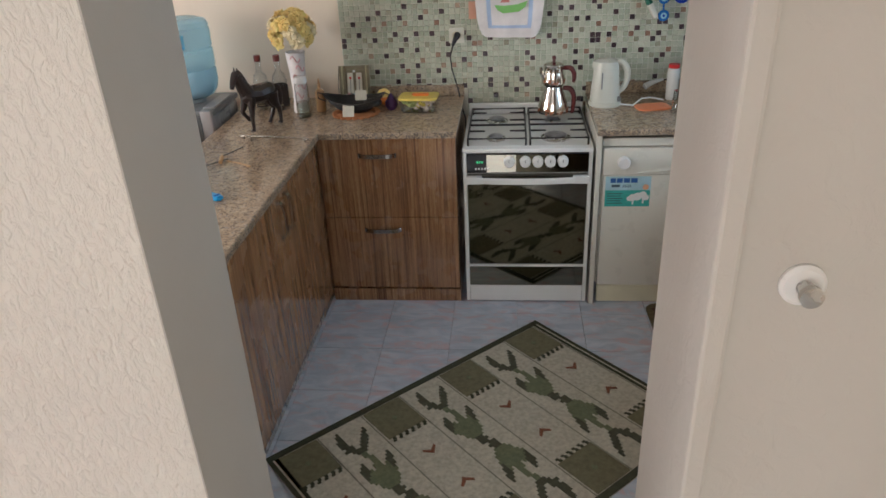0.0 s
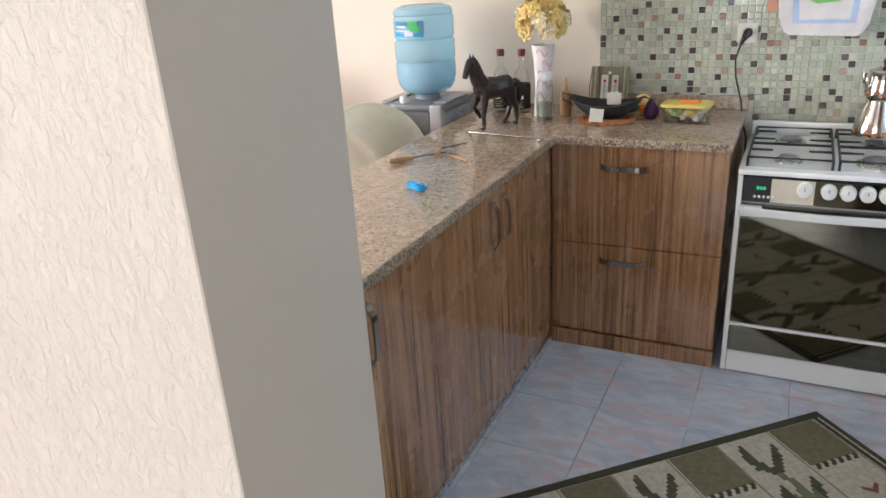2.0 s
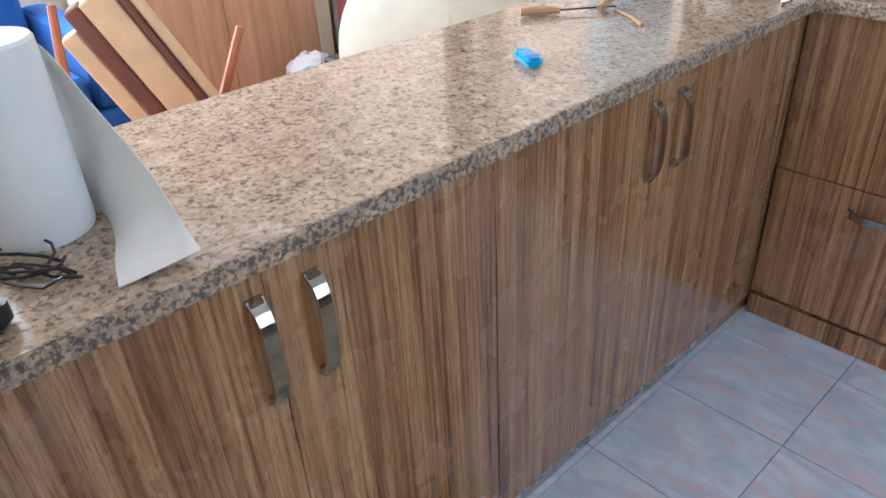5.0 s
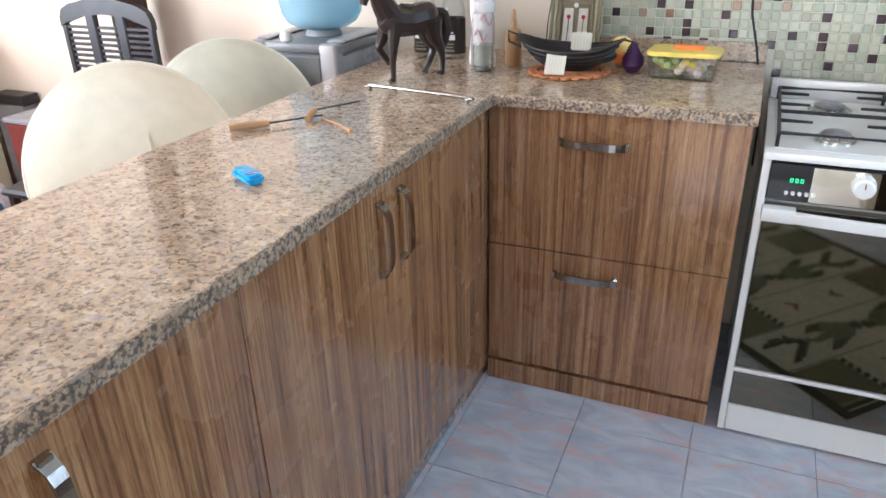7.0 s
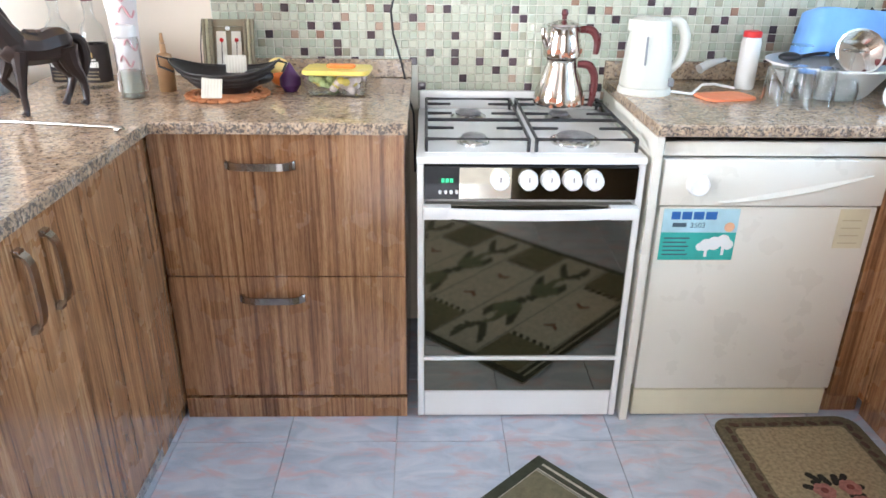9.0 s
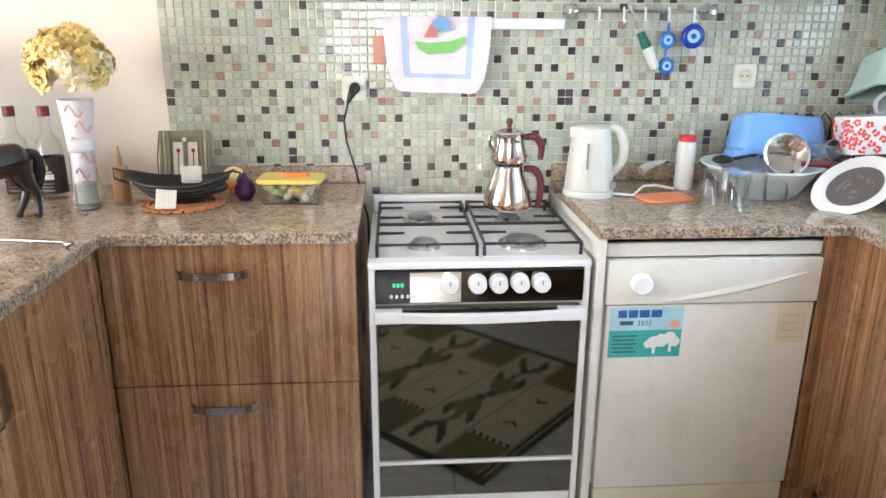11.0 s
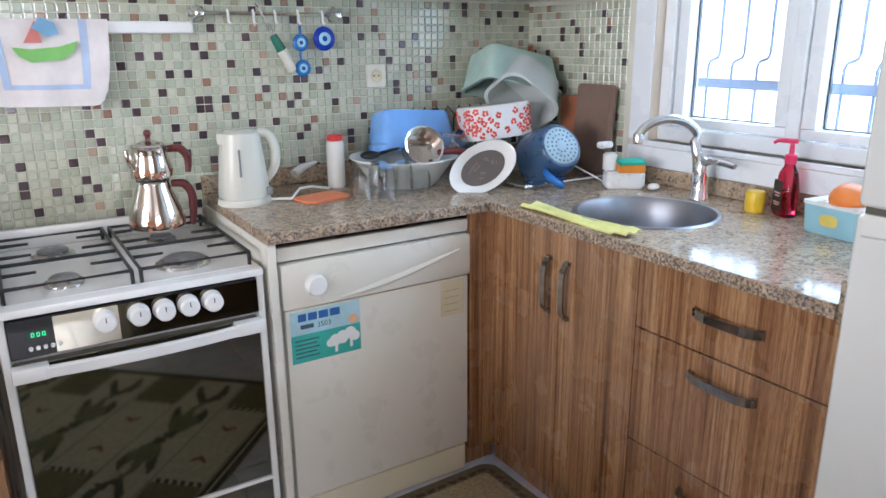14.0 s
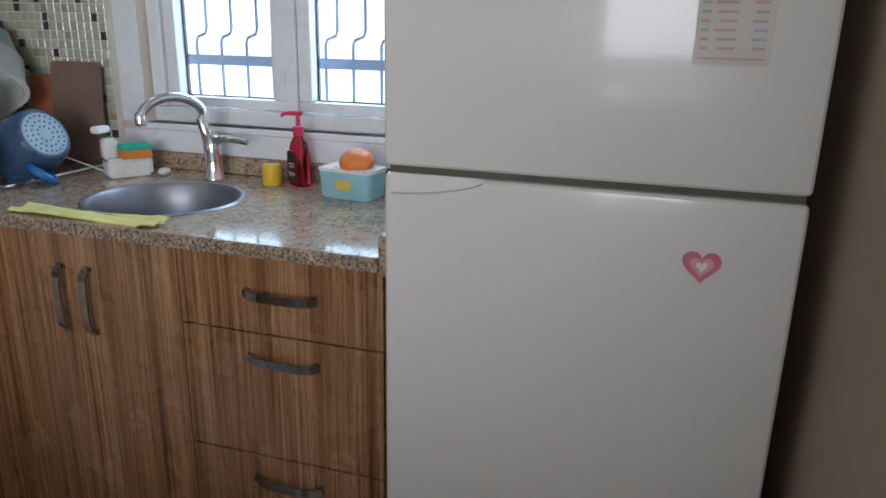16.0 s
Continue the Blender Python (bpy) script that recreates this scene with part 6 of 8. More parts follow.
def spirit_bottle(x, y):
    t = thing("glass_bottle", (x, y, WT), "clear glass bottle with a black label and red cap", "bottle", "bottles on the counter")
    z = WT
    part("bottle", lathe([(0, z), (0.034, z), (0.037, z + 0.005), (0.037, z + 0.150), (0.031, z + 0.178), (0.015, z + 0.198), (0.0135, z + 0.232), (0.0155, z + 0.236), (0.0155, z + 0.246), (0, z + 0.246)], (x, y, 0), 28), "thin_glass", t)
    lb = part("label", lathe([(0.0375, z + 0.020), (0.0382, z + 0.020), (0.0382, z + 0.128), (0.0375, z + 0.128)], (x, y, 0), 28), "dark_label", t, "black paper label")
    for hz, w, h, mat, n in ((0.092, 0.020, 0.024, "gold_print", 3), (0.064, 0.044, 0.016, "white_paper", 7), (0.084, 0.034, 0.004, "white_paper", 6), (0.050, 0.040, 0.003, "rattan", 6), (0.040, 0.034, 0.003, "rattan", 6), (0.028, 0.040, 0.006, "rattan", 6)):
        bm = bmesh.new()
        for i in range(n):
            a = -math.pi / 2 - 0.08 + (i + 0.5 - n / 2) * w / 0.0385 / n
            tall = h * (0.6 if mat == "gold_print" and i != 1 else 1.0)
            prism([(-w / n * 0.40, 0), (w / n * 0.40, 0), (w / n * 0.40, tall), (-w / n * 0.40, tall)], 0.0006, Matrix.Translation((x + 0.0384 * math.cos(a), y + 0.0384 * math.sin(a), z + hz)) @ Matrix.Rotation(a + math.pi / 2, 4, "Z") @ SOUTH, bm)
        part("label_print", bm, mat, lb, sm=False)
    part("cap", lathe([(0, z + 0.276), (0.0165, z + 0.276), (0.0165, z + 0.247), (0, z + 0.247)], (x, y, 0), 20), "cherry_wood", t, "dark red cap")


spirit_bottle(-1.050, -0.205)
spirit_bottle(-0.950, -0.208)


def spray_bottle():
    x, y, z = -0.800, -0.345, WT
    t = thing("clear_bottle", (x, y, z), "clear plastic spray bottle half full of water", "bottle")
    part("bottle", lathe([(0, z), (0.033, z), (0.036, z + 0.006), (0.034, z + 0.14), (0.031, z + 0.165), (0, z + 0.166)], (x, y, 0), 28), "thin_glass", t)
    part("contents", lathe([(0, z + 0.004), (0.031, z + 0.004), (0.030, z + 0.075), (0, z + 0.075)], (x, y, 0), 28), "contents_clear", t)
    part("cap", lathe([(0.030, z + 0.167), (0.030, z + 0.190), (0.026, z + 0.196), (0, z + 0.197)], (x, y, 0), 24), "white_plastic", t)


spray_bottle()


def flower_vase():
    x, y, z = -0.835, -0.255, WT
    t = thing("vase", (x, y, z), "tall pink and white vase beside the bottles", "vase")
    part("vase", lathe([(0, z), (0.040, z), (0.042, z + 0.01), (0.034, z + 0.10), (0.040, z + 0.22), (0.048, z + 0.30), (0.044, z + 0.30), (0.034, z + 0.2), (0, z + 0.02)], (x, y, 0), 28), "towel_white", t)
    bm = bmesh.new()
    for k in range(5):
        r0 = 0.046 - 0.0006 * k
        a0 = -1.9 + 0.5 * (k % 2)
        zz = z + 0.09 + k * 0.045
        pts = []
        for i in range(9):
            a = a0 + 0.13 * i
            rr = 0.0365 + 0.011 * max(0, (zz - z - 0.1) / 0.2)
            pts.append((x + rr * math.cos(a), y + rr * math.sin(a), zz + 0.016 * math.sin(i * 0.8)))
        tube(pts, 0.003, 5, bm)
    part("curl_print", bm, "pink_print", t, "pink curling print")
    f = thing("flowers", (x, y, z + 0.30), "bunch of yellow artificial flowers in the vase", "flowers")
    rnd = random.Random(11)
    for k in range(26):
        a, e = rnd.uniform(0, 6.283), rnd.uniform(-0.45, 1.35)
        c = Vector((x + 0.100 * math.cos(a) * math.cos(e), y + 0.100 * math.sin(a) * math.cos(e), z + 0.40 + 0.095 * math.sin(e)))
        out = (c - Vector((x, y, z + 0.36))).normalized()
        q = out.to_track_quat("Z", "Y").to_matrix().to_4x4()
        bm = bmesh.new()
        for ring, n, r, lift in ((0, 9, 0.044, -0.010), (1, 8, 0.036, 0.002), (2, 6, 0.026, 0.012), (3, 4, 0.014, 0.018)):
            for i in range(n):
                b = i / n * 6.283 + ring * 0.4 + rnd.uniform(-0.15, 0.15)
                mm = Matrix.Translation(c) @ q @ Matrix.Rotation(b, 4, "Z")
                w = r * 0.42
                d = rnd.uniform(0.7, 1.15)
                vs = [bm.verts.new(mm @ Vector(p)) for p in ((0.002, 0, lift - 0.006), (r * 0.55, -w, lift + 0.004), (r * d, -w * 0.7, lift - 0.002 + rnd.uniform(-0.008, 0.006)), (r * d * 1.08, w * 0.2, lift - 0.004), (r * d, w * 0.8, lift + rnd.uniform(-0.008, 0.006)), (r * 0.55, w, lift + 0.004), (r * 0.6, 0, lift - 0.002))]
                o = vs[6]
                for u, v in zip(vs[:6], vs[1:6] + vs[:1]):
                    bm.faces.new((u, v, o))
        bmesh.ops.recalc_face_normals(bm, faces=bm.faces)
        part("bloom", bm, "petal_pale" if k % 4 == 0 else "petal_yellow", f)


flower_vase()
t = thing("oil_bottle", (-0.735, -0.255, WT), "slim brown bottle with a pump top", "bottle")
part("bottle", lathe([(0, WT), (0.022, WT), (0.024, WT + 0.005), (0.024, WT + 0.095), (0.020, WT + 0.105), (0.009, WT + 0.110), (0.008, WT + 0.135), (0, WT + 0.136)], (-0.735, -0.255, 0), 20), "light_wood", t)
part("nozzle", lathe([(0.007, WT + 0.137), (0.004, WT + 0.165), (0, WT + 0.166)], (-0.735, -0.255, 0), 12), "light_wood", t)


def picture_frame():
    x, y = -0.585, -0.075
    t = thing("picture_frame", (x, y, WT), "dark rattan frame with small bottles on it, leaning by the mosaic", "picture frame")
    m = Matrix.Translation((x, y - 0.03, WT + 0.001)) @ Matrix.Rotation(radians(-10), 4, "X") @ SOUTH
    bm = bmesh.new()
    for px, py, w, h in ((0, 0.010, 0.155, 0.020), (0, 0.175, 0.155, 0.020), (-0.067, 0.0925, 0.020, 0.144), (0.067, 0.0925, 0.020, 0.144)):
        prism([(px - w / 2, py - h / 2), (px + w / 2, py - h / 2), (px + w / 2, py + h / 2), (px - w / 2, py + h / 2)], 0.014, m, bm)
    fr = part("frame", bm, "rattan", t, sm=False)
    for x0, x1, z0_, z1_, h0, h1 in ((-0.078, -0.056, 0.0145, 0.016, 0.006, 0.008), (0.056, 0.078, 0.016, 0.0145, 0.008, 0.006)):
        wv = bmesh.new()
        for k in range(16):
            tube([m @ Vector((x0, h0 + k * 0.0115, z0_)), m @ Vector((x1, h1 + k * 0.0115, z1_))], 0.0032, 4, wv)
        part("binding", wv, "basket_black", fr)
    for k, px in enumerate((-0.074, -0.063, -0.052, 0.052, 0.063, 0.074)):
        part("cane", tube([m @ Vector((px, 0.002, 0.017)), m @ Vector((px, 0.186, 0.017))], 0.0052, 7), "rattan_pale" if k % 3 == 1 else "rattan", fr)
    part("picture", prism([(-0.056, 0.021), (0.056, 0.021), (0.056, 0.164), (-0.056, 0.164)], 0.003, m @ Matrix.Translation((0, 0, 0.004))), "rattan", t, sm=False)
    for px in (-0.023, 0.023):
        p = part("panel", prism([(px - 0.016, 0.040), (px + 0.016, 0.040), (px + 0.014, 0.150), (px - 0.014, 0.150)], 0.006, m @ Matrix.Translation((0, 0, 0.0072))), "ivory_plastic", t, "pale upright panel", sm=False)
        part("stalk", tube([m @ Vector((px, 0.045, 0.0150)), m @ Vector((px + 0.002, 0.120, 0.0150))], 0.0011, 5), "basket_black", p)
        part("flower", ball(m @ Vector((px + 0.002, 0.124, 0.0160)), 0.0065, 0.003, 0.0065, 10, 6), "red_plastic", p)
    for k in range(7):
        part("pebble", ball(m @ Vector((-0.048 + k * 0.016, 0.034 + 0.005 * (k % 2), 0.018)), 0.010, 0.006, 0.010 + 0.002 * (k % 3), 10, 6), ("ivory_plastic", "pink_print", "grey_plastic", "evil_sky")[k % 4], t)
    part("hook", ball(m @ Vector((0, 0.158, 0.019)), 0.008, 0.005, 0.007, 10, 6), "white_plastic", t)
    part("strap", tube([m @ Vector((-0.080, 0.186, 0.010)), m @ Vector((-0.088, 0.10, 0.012)), m @ Vector((-0.086, 0.01, 0.014))], 0.0018, 5), "basket_black", t)


picture_frame()


def wire_basket():
    x, y = -0.545, -0.315
    t = thing("straw_mat", (x, y, WT), "round reddish straw mat under the basket", "mat")
    for k in range(7):
        part("coil", tube(arc((x, y, WT + 0.0055), 0.016 + 0.013 * k, 0, 360, 36, "xy")[:-1], 0.0052, 5, closed=True), "straw_mat", t)
    for k in range(22):
        a = k / 22 * 2 * math.pi
        part("loop", tube(arc((x + 0.106 * math.cos(a), y + 0.106 * math.sin(a), WT + 0.0055), 0.012, 0, 360, 10, "xy")[:-1], 0.0040, 5, closed=True), "straw_mat", t)
    b = thing("fruit_basket", (x, y, WT + 0.01), "black woven boat-shaped basket with white cards on it", "basket")
    bm = bmesh.new()
    n = 40
    rows = []
    for lv, (k, z) in enumerate(((0.40, 0.0), (0.62, 0.014), (0.82, 0.034), (1.0, 0.058), (0.97, 0.056), (0.79, 0.036), (0.58, 0.018), (0.36, 0.005))):
        row = []
        for i in range(n):
            a = i / n * 2 * math.pi
            rise = (abs(math.cos(a)) ** 3) * 0.030 * (z / 0.058)
            row.append(bm.verts.new((x + 0.150 * k * math.cos(a), y + 0.085 * k * math.sin(a), WT + 0.011 + z + rise)))
        rows.append(row)
    for r, s in zip(rows, rows[1:]):
        for i in range(n):
            j = (i + 1) % n
            bm.faces.new((r[i], r[j], s[j], s[i]))
    bm.faces.new(rows[0][::-1])
    bm.faces.new(rows[-1])
    bmesh.ops.recalc_face_normals(bm, faces=bm.faces)
    part("bowl", bm, "basket_black", b)
    wv = bmesh.new()
    for k, z in ((0.70, 0.024), (0.80, 0.034), (0.90, 0.046), (1.01, 0.060)):
        tube([(x + 0.150 * k * 1.015 * math.cos(a), y + 0.085 * k * 1.015 * math.sin(a), WT + 0.011 + z + abs(math.cos(a)) ** 3 * 0.030 * z / 0.058) for a in [i / 36 * 2 * math.pi for i in range(36)]], 0.0030, 5, wv, closed=True)
    part("weave", wv, "basket_black", b)
    part("handle", tube([(x - 0.150, y, WT + 0.100), (x - 0.185, y - 0.006, WT + 0.112), (x - 0.178, y - 0.02, WT + 0.085), (x - 0.14, y - 0.02, WT + 0.070)], 0.0035, 6), "basket_black", b)
    part("handle", tube([(x + 0.150, y, WT + 0.100), (x + 0.175, y - 0.006, WT + 0.095), (x + 0.165, y - 0.02, WT + 0.072)], 0.0035, 6), "basket_black", b)
    part("card", prism(rounded(0.056, 0.060, 0.003, 2), 0.004, Matrix.Translation((x - 0.018, y - 0.088, WT + 0.040)) @ Matrix.Rotation(radians(-28), 4, "X") @ SOUTH), "card_ivory", b, "small white card", sm=False)
    part("card", prism(rounded(0.058, 0.048, 0.003, 2), 0.004, Matrix.Translation((x + 0.025, y + 0.030, WT + 0.085)) @ Matrix.Rotation(radians(-10), 4, "X") @ SOUTH), "card_ivory", b, "small white card", sm=False)
    for cx, cy, cz, tilt in ((x - 0.018, y - 0.088, WT + 0.040, -28), (x + 0.025, y + 0.030, WT + 0.085, -10)):
        cm = Matrix.Translation((cx, cy, cz)) @ Matrix.Rotation(radians(tilt), 4, "X") @ SOUTH
        for q in range(6):
            part("card_rib", prism([(-0.023 + q * 0.0085, -0.026), (-0.020 + q * 0.0085, -0.026), (-0.020 + q * 0.0085, 0.020), (-0.023 + q * 0.0085, 0.020)], 0.0012, cm @ Matrix.Translation((0, 0, 0.0041))), "ivory_plastic", b, sm=False)
    part("contents", ball((x + 0.09, y, WT + 0.055), 0.045, 0.035, 0.022), "basket_black", b)


wire_basket()
t = thing("onion_ornament", (-0.375, -0.255, WT), "shiny dark purple onion-shaped ornament", "ornament")
part("bulb", lathe([(0, WT), (0.018, WT + 0.002), (0.031, WT + 0.022), (0.030, WT + 0.042), (0.016, WT + 0.062), (0.006, WT + 0.080), (0, WT + 0.088)], (-0.375, -0.255, 0)), "purple", t)
t = thing("citrus_ornament", (-0.425, -0.19, WT), "small orange citrus ornament behind the basket", "ornament")
part("fruit", ball((-0.425, -0.165, WT + 0.055), 0.034, 0.03, 0.030), "petal_yellow", t)
part("fruit_base", ball((-0.42, -0.17, WT + 0.028), 0.030, 0.028, 0.028), "orange_plastic", t)


def lidded_tub():
    at = (-0.232, -0.270, WT)
    t, m = tub_box("storage_tub", at, 0.185, 0.125, 0.062, -3, "thin_glass", "clear tub of food with a yellow lid", "tub")
    part("lid", prism(rounded(0.195, 0.135, 0.028), 0.012, m @ Matrix.Translation((0, 0, 0.062)), bev=0.003), "lid_yellow", t, "pale yellow lid")
    bm, bg, bw = bmesh.new(), bmesh.new(), bmesh.new()
    rnd = random.Random(6)
    for i in range(40):
        x, y, z = rnd.uniform(-0.075, 0.075), rnd.uniform(-0.046, 0.046), rnd.uniform(0.014, 0.048)
        ball(m @ Vector((x, y, z)), 0.012, 0.012, 0.011, 7, 5, (bg if x < -0.01 else bw) if i % 4 else bm)
    part("food", bm, "lid_yellow", t)
    part("food", bg, "food_green", t)
    part("food", bw, "food_pink", t)
    r = thing("lid_tag", (at[0] + 0.02, at[1], WT + 0.0745), "small red plastic lid lying on the yellow one", "lid")
    part("tag", prism(rounded(0.085, 0.030, 0.013), 0.010, m @ Matrix.Translation((0.01, 0.0, 0.0745)), bev=0.003), "orange_plastic", r)


lidded_tub()


def smooth_path(pts, n):
    """Points along a smooth line through pts."""
    out = []
    pts = [Vector(p) for p in pts]
    ext = [2 * pts[0] - pts[1]] + pts + [2 * pts[-1] - pts[-2]]
    for i in range(n + 1):
        u = i / n * (len(pts) - 1)
        k = min(int(u), len(pts) - 2)
        f = u - k
        a, b, c, d = ext[k:k + 4]
        out.append(0.5 * (2 * b + (c - a) * f + (2 * a - 5 * b + 4 * c - d) * f * f + (3 * b - a - 3 * c + d) * f ** 3))
    return out


def paper_towel():
    x, y, z = -0.905, -2.245, WT
    t = thing("paper_towel_roll", (x, y, z), "upright roll of white paper towel with a loose sheet", "paper towel")
    part("roll", lathe([(0.020, z), (0.058, z), (0.060, z + 0.004), (0.060, z + 0.226), (0.057, z + 0.230), (0.020, z + 0.230), (0.020, z)], (x, y, 0), 40), "white_paper", t)
    part("core", lathe([(0.0195, z + 0.001), (0.0195, z + 0.2285), (0.0175, z + 0.2285), (0.0175, z + 0.001), (0.0195, z + 0.001)], (x, y, 0), 24), "light_wood", t)
    top = smooth_path([(x - 0.045, y + 0.041, z + 0.226), (x - 0.018, y + 0.068, z + 0.205), (x + 0.030, y + 0.085, z + 0.150), (x + 0.105, y + 0.105, z + 0.075), (x + 0.165, y + 0.105, z + 0.032), (x + 0.221, y + 0.099, z + 0.019)], 26)
    low = smooth_path([(x - 0.045, y + 0.041, z + 0.002), (x - 0.015, y + 0.063, z + 0.002), (x + 0.035, y + 0.065, z + 0.002), (x + 0.095, y + 0.050, z + 0.003), (x + 0.150, y + 0.028, z + 0.003), (x + 0.199, y + 0.012, z + 0.002)], 26)
    bm = bmesh.new()
    k = 10
    rows = []
    for p, q in zip(low, top):
        r = []
        for j in range(k + 1):
            f = j / k
            v = p.lerp(q, f)
            v.y += 0.012 * math.sin(math.pi * f)
            r.append(bm.verts.new(v))
        rows.append(r)
    for r, s in zip(rows, rows[1:]):
        for j in range(k):
            bm.faces.new((r[j], r[j + 1], s[j + 1], s[j]))
    fs = bm.faces[:]
    bmesh.ops.recalc_face_normals(bm, faces=fs)
    bmesh.ops.solidify(bm, geom=fs, thickness=0.0012)
    part("loose_sheet", bm, "white_paper", t)


paper_towel()
t = thing("snack_packet", (-0.985, -2.345, WT), "crumpled green and turquoise packet behind the paper roll", "packet")
part("packet", ball((-0.985, -2.345, WT + 0.030), 0.055, 0.05, 0.030), "soap_green", t)
part("stripe", ball((-0.975, -2.335, WT + 0.045), 0.040, 0.04, 0.022), "evil_sky", t)
rnd = random.Random(9)
single("wire_coil", tube([(-0.845 + 0.045 * math.cos(i * 0.5) + 0.0016 * i, -2.290 + 0.035 * math.sin(i * 0.55), WT + 0.004 + 0.003 * (i % 5)) for i in range(46)], 0.002, 5), "black_iron", "loose coil of thin black wire", "wire")
single("charger", prism(rounded(0.075, 0.055, 0.014), 0.032, Matrix.Translation((-0.745, -2.365, WT + 0.001)) @ Matrix.Rotation(0.5, 4, "Z"), bev=0.006), "black_plastic", "small black plastic charger on the counter", "charger")
single("pen_cap", prism([(-0.03, -0.008), (0.02, -0.012), (0.03, 0.0), (0.015, 0.012)], 0.010, Matrix.Translation((-1.075, -2.085, WT + 0.001)), bev=0.002), "black_plastic", "small black plastic piece near the counter's far edge", "cap")

# ---- on the mosaic wall ----


def socket(x, z, plug, lab):
    t = thing("wall_socket", (x, -0.008, z), lab, "socket", "wall sockets")
    m = facing_south(x, -0.0085, z)
    part("plate", prism(rounded(0.078, 0.078, 0.008), 0.009, m, bev=0.002), "ivory_plastic", t)
    part("well", lathe([(0.022, 0.0092), (0.0225, 0.0100), (0.020, 0.0100), (0.019, 0.0094), (0, 0.0094)], m=m), "old_label", t)
    for s in (-1, 1):
        part("hole", disc(m @ Matrix.Translation((0.009 * s, 0, 0.0096)), 0.003, 0.0006, 10), "black_plastic", t, sm=False)
    if plug:
        p = thing("power_cord", (x, -0.03, z), "black plug and cord running down behind the cooker", "cord")
        part("plug", tube([(x + 0.002, -0.0195, z), (x + 0.004, -0.040, z + 0.004), (x - 0.006, -0.058, z - 0.014), (x - 0.018, -0.060, z - 0.040)], [0.018, 0.017, 0.012, 0.006], 12), "black_plastic", p)
        part("cord", tube([(x - 0.018, -0.060, z - 0.040), (x - 0.034, -0.040, z - 0.10), (x - 0.028, -0.035, z - 0.17), (x + 0.000, -0.035, z - 0.27), (x + 0.018, -0.045, z - 0.36), (x + 0.036, -0.060, z - 0.42), (x + 0.040, -0.050, 0.60)], 0.0035, 8), "black_plastic", p)


socket(-0.052, 1.222, True, "round ivory wall socket with a black plug in it")
socket(1.252, 1.263, False, "empty ivory wall socket on the mosaic")


def hook_rail():
    t = thing("hook_rail", (0.87, -0.03, 1.465), "chrome utensil rail with white hooks on the mosaic", "rail")
    part("bar", tube([(0.655, -0.040, 1.466), (1.095, -0.040, 1.466)], 0.006, 10), "chrome", t)
    for x in (0.648, 1.100):
        part("rosette", lathe([(0.026, -0.001), (0.026, 0.004), (0.018, 0.014), (0.013, 0.040), (0, 0.044)], m=facing_south(x, -0.0085, 1.466)), "chrome", t)
    for x in (0.735, 0.815, 0.885, 0.962, 1.046):
        part("hook", tube([(x, -0.033, 1.470), (x, -0.040, 1.476), (x, -0.048, 1.466), (x, -0.046, 1.445), (x, -0.052, 1.432), (x, -0.060, 1.438)], 0.0042, 8), "white_plastic", t)


hook_rail()


def evil_eye(x, z, r, label):
    t = thing("glass_amulet", (x, -0.052, z), label, "amulet", "blue glass amulets")
    m = facing_south(x, -0.046, z)
    part("bead", lathe([(0, 0.010), (r * 0.8, 0.009), (r, 0.004), (r * 0.9, 0), (0, 0)], m=m), "evil_blue" if r > 0.03 else "evil_mid", t)
    part("white_ring", lathe([(0, 0.0112), (r * 0.52, 0.0106), (r * 0.54, 0.0100), (0, 0.0098)], m=m), "evil_sky", t)
    part("pupil", lathe([(0, 0.0124), (r * 0.22, 0.0118), (r * 0.23, 0.0108), (0, 0.0106)], m=m), "evil_blue", t)


evil_eye(1.046, 1.390, 0.039, "large dark blue glass eye amulet hanging on the rail")
evil_eye(0.963, 1.378, 0.027, "blue glass eye amulet hanging on a hook")
evil_eye(0.966, 1.297, 0.027, "lower blue glass eye amulet on a cord")
single("amulet_cord", tube([(0.962, -0.053, 1.436), (0.963, -0.050, 1.40), (0.964, -0.044, 1.34), (0.965, -0.050, 1.30)], 0.004, 6), "evil_mid", "braided blue cord between two amulets", "cord")
single("amulet_cord", tube([(1.046, -0.053, 1.436), (1.046, -0.050, 1.425)], 0.003, 6), "evil_mid", "short blue cord of the large amulet", "cord")
t = thing("kitchen_knife", (0.885, -0.05, 1.42), "peeler with a green and white handle hanging on the rail", "peeler")
part("blade", tube([(0.820, -0.058, 1.500), (0.872, -0.055, 1.395)], [0.004, 0.005], 8), "satin_steel", t)
part("grip", tube([(0.870, -0.055, 1.400), (0.895, -0.055, 1.355)], [0.012, 0.017], 10), "knife_green", t, "green handle part")
part("grip_end", tube([(0.895, -0.055, 1.355), (0.928, -0.054, 1.290)], [0.017, 0.014], 10), "ivory_plastic", t, "white handle end")


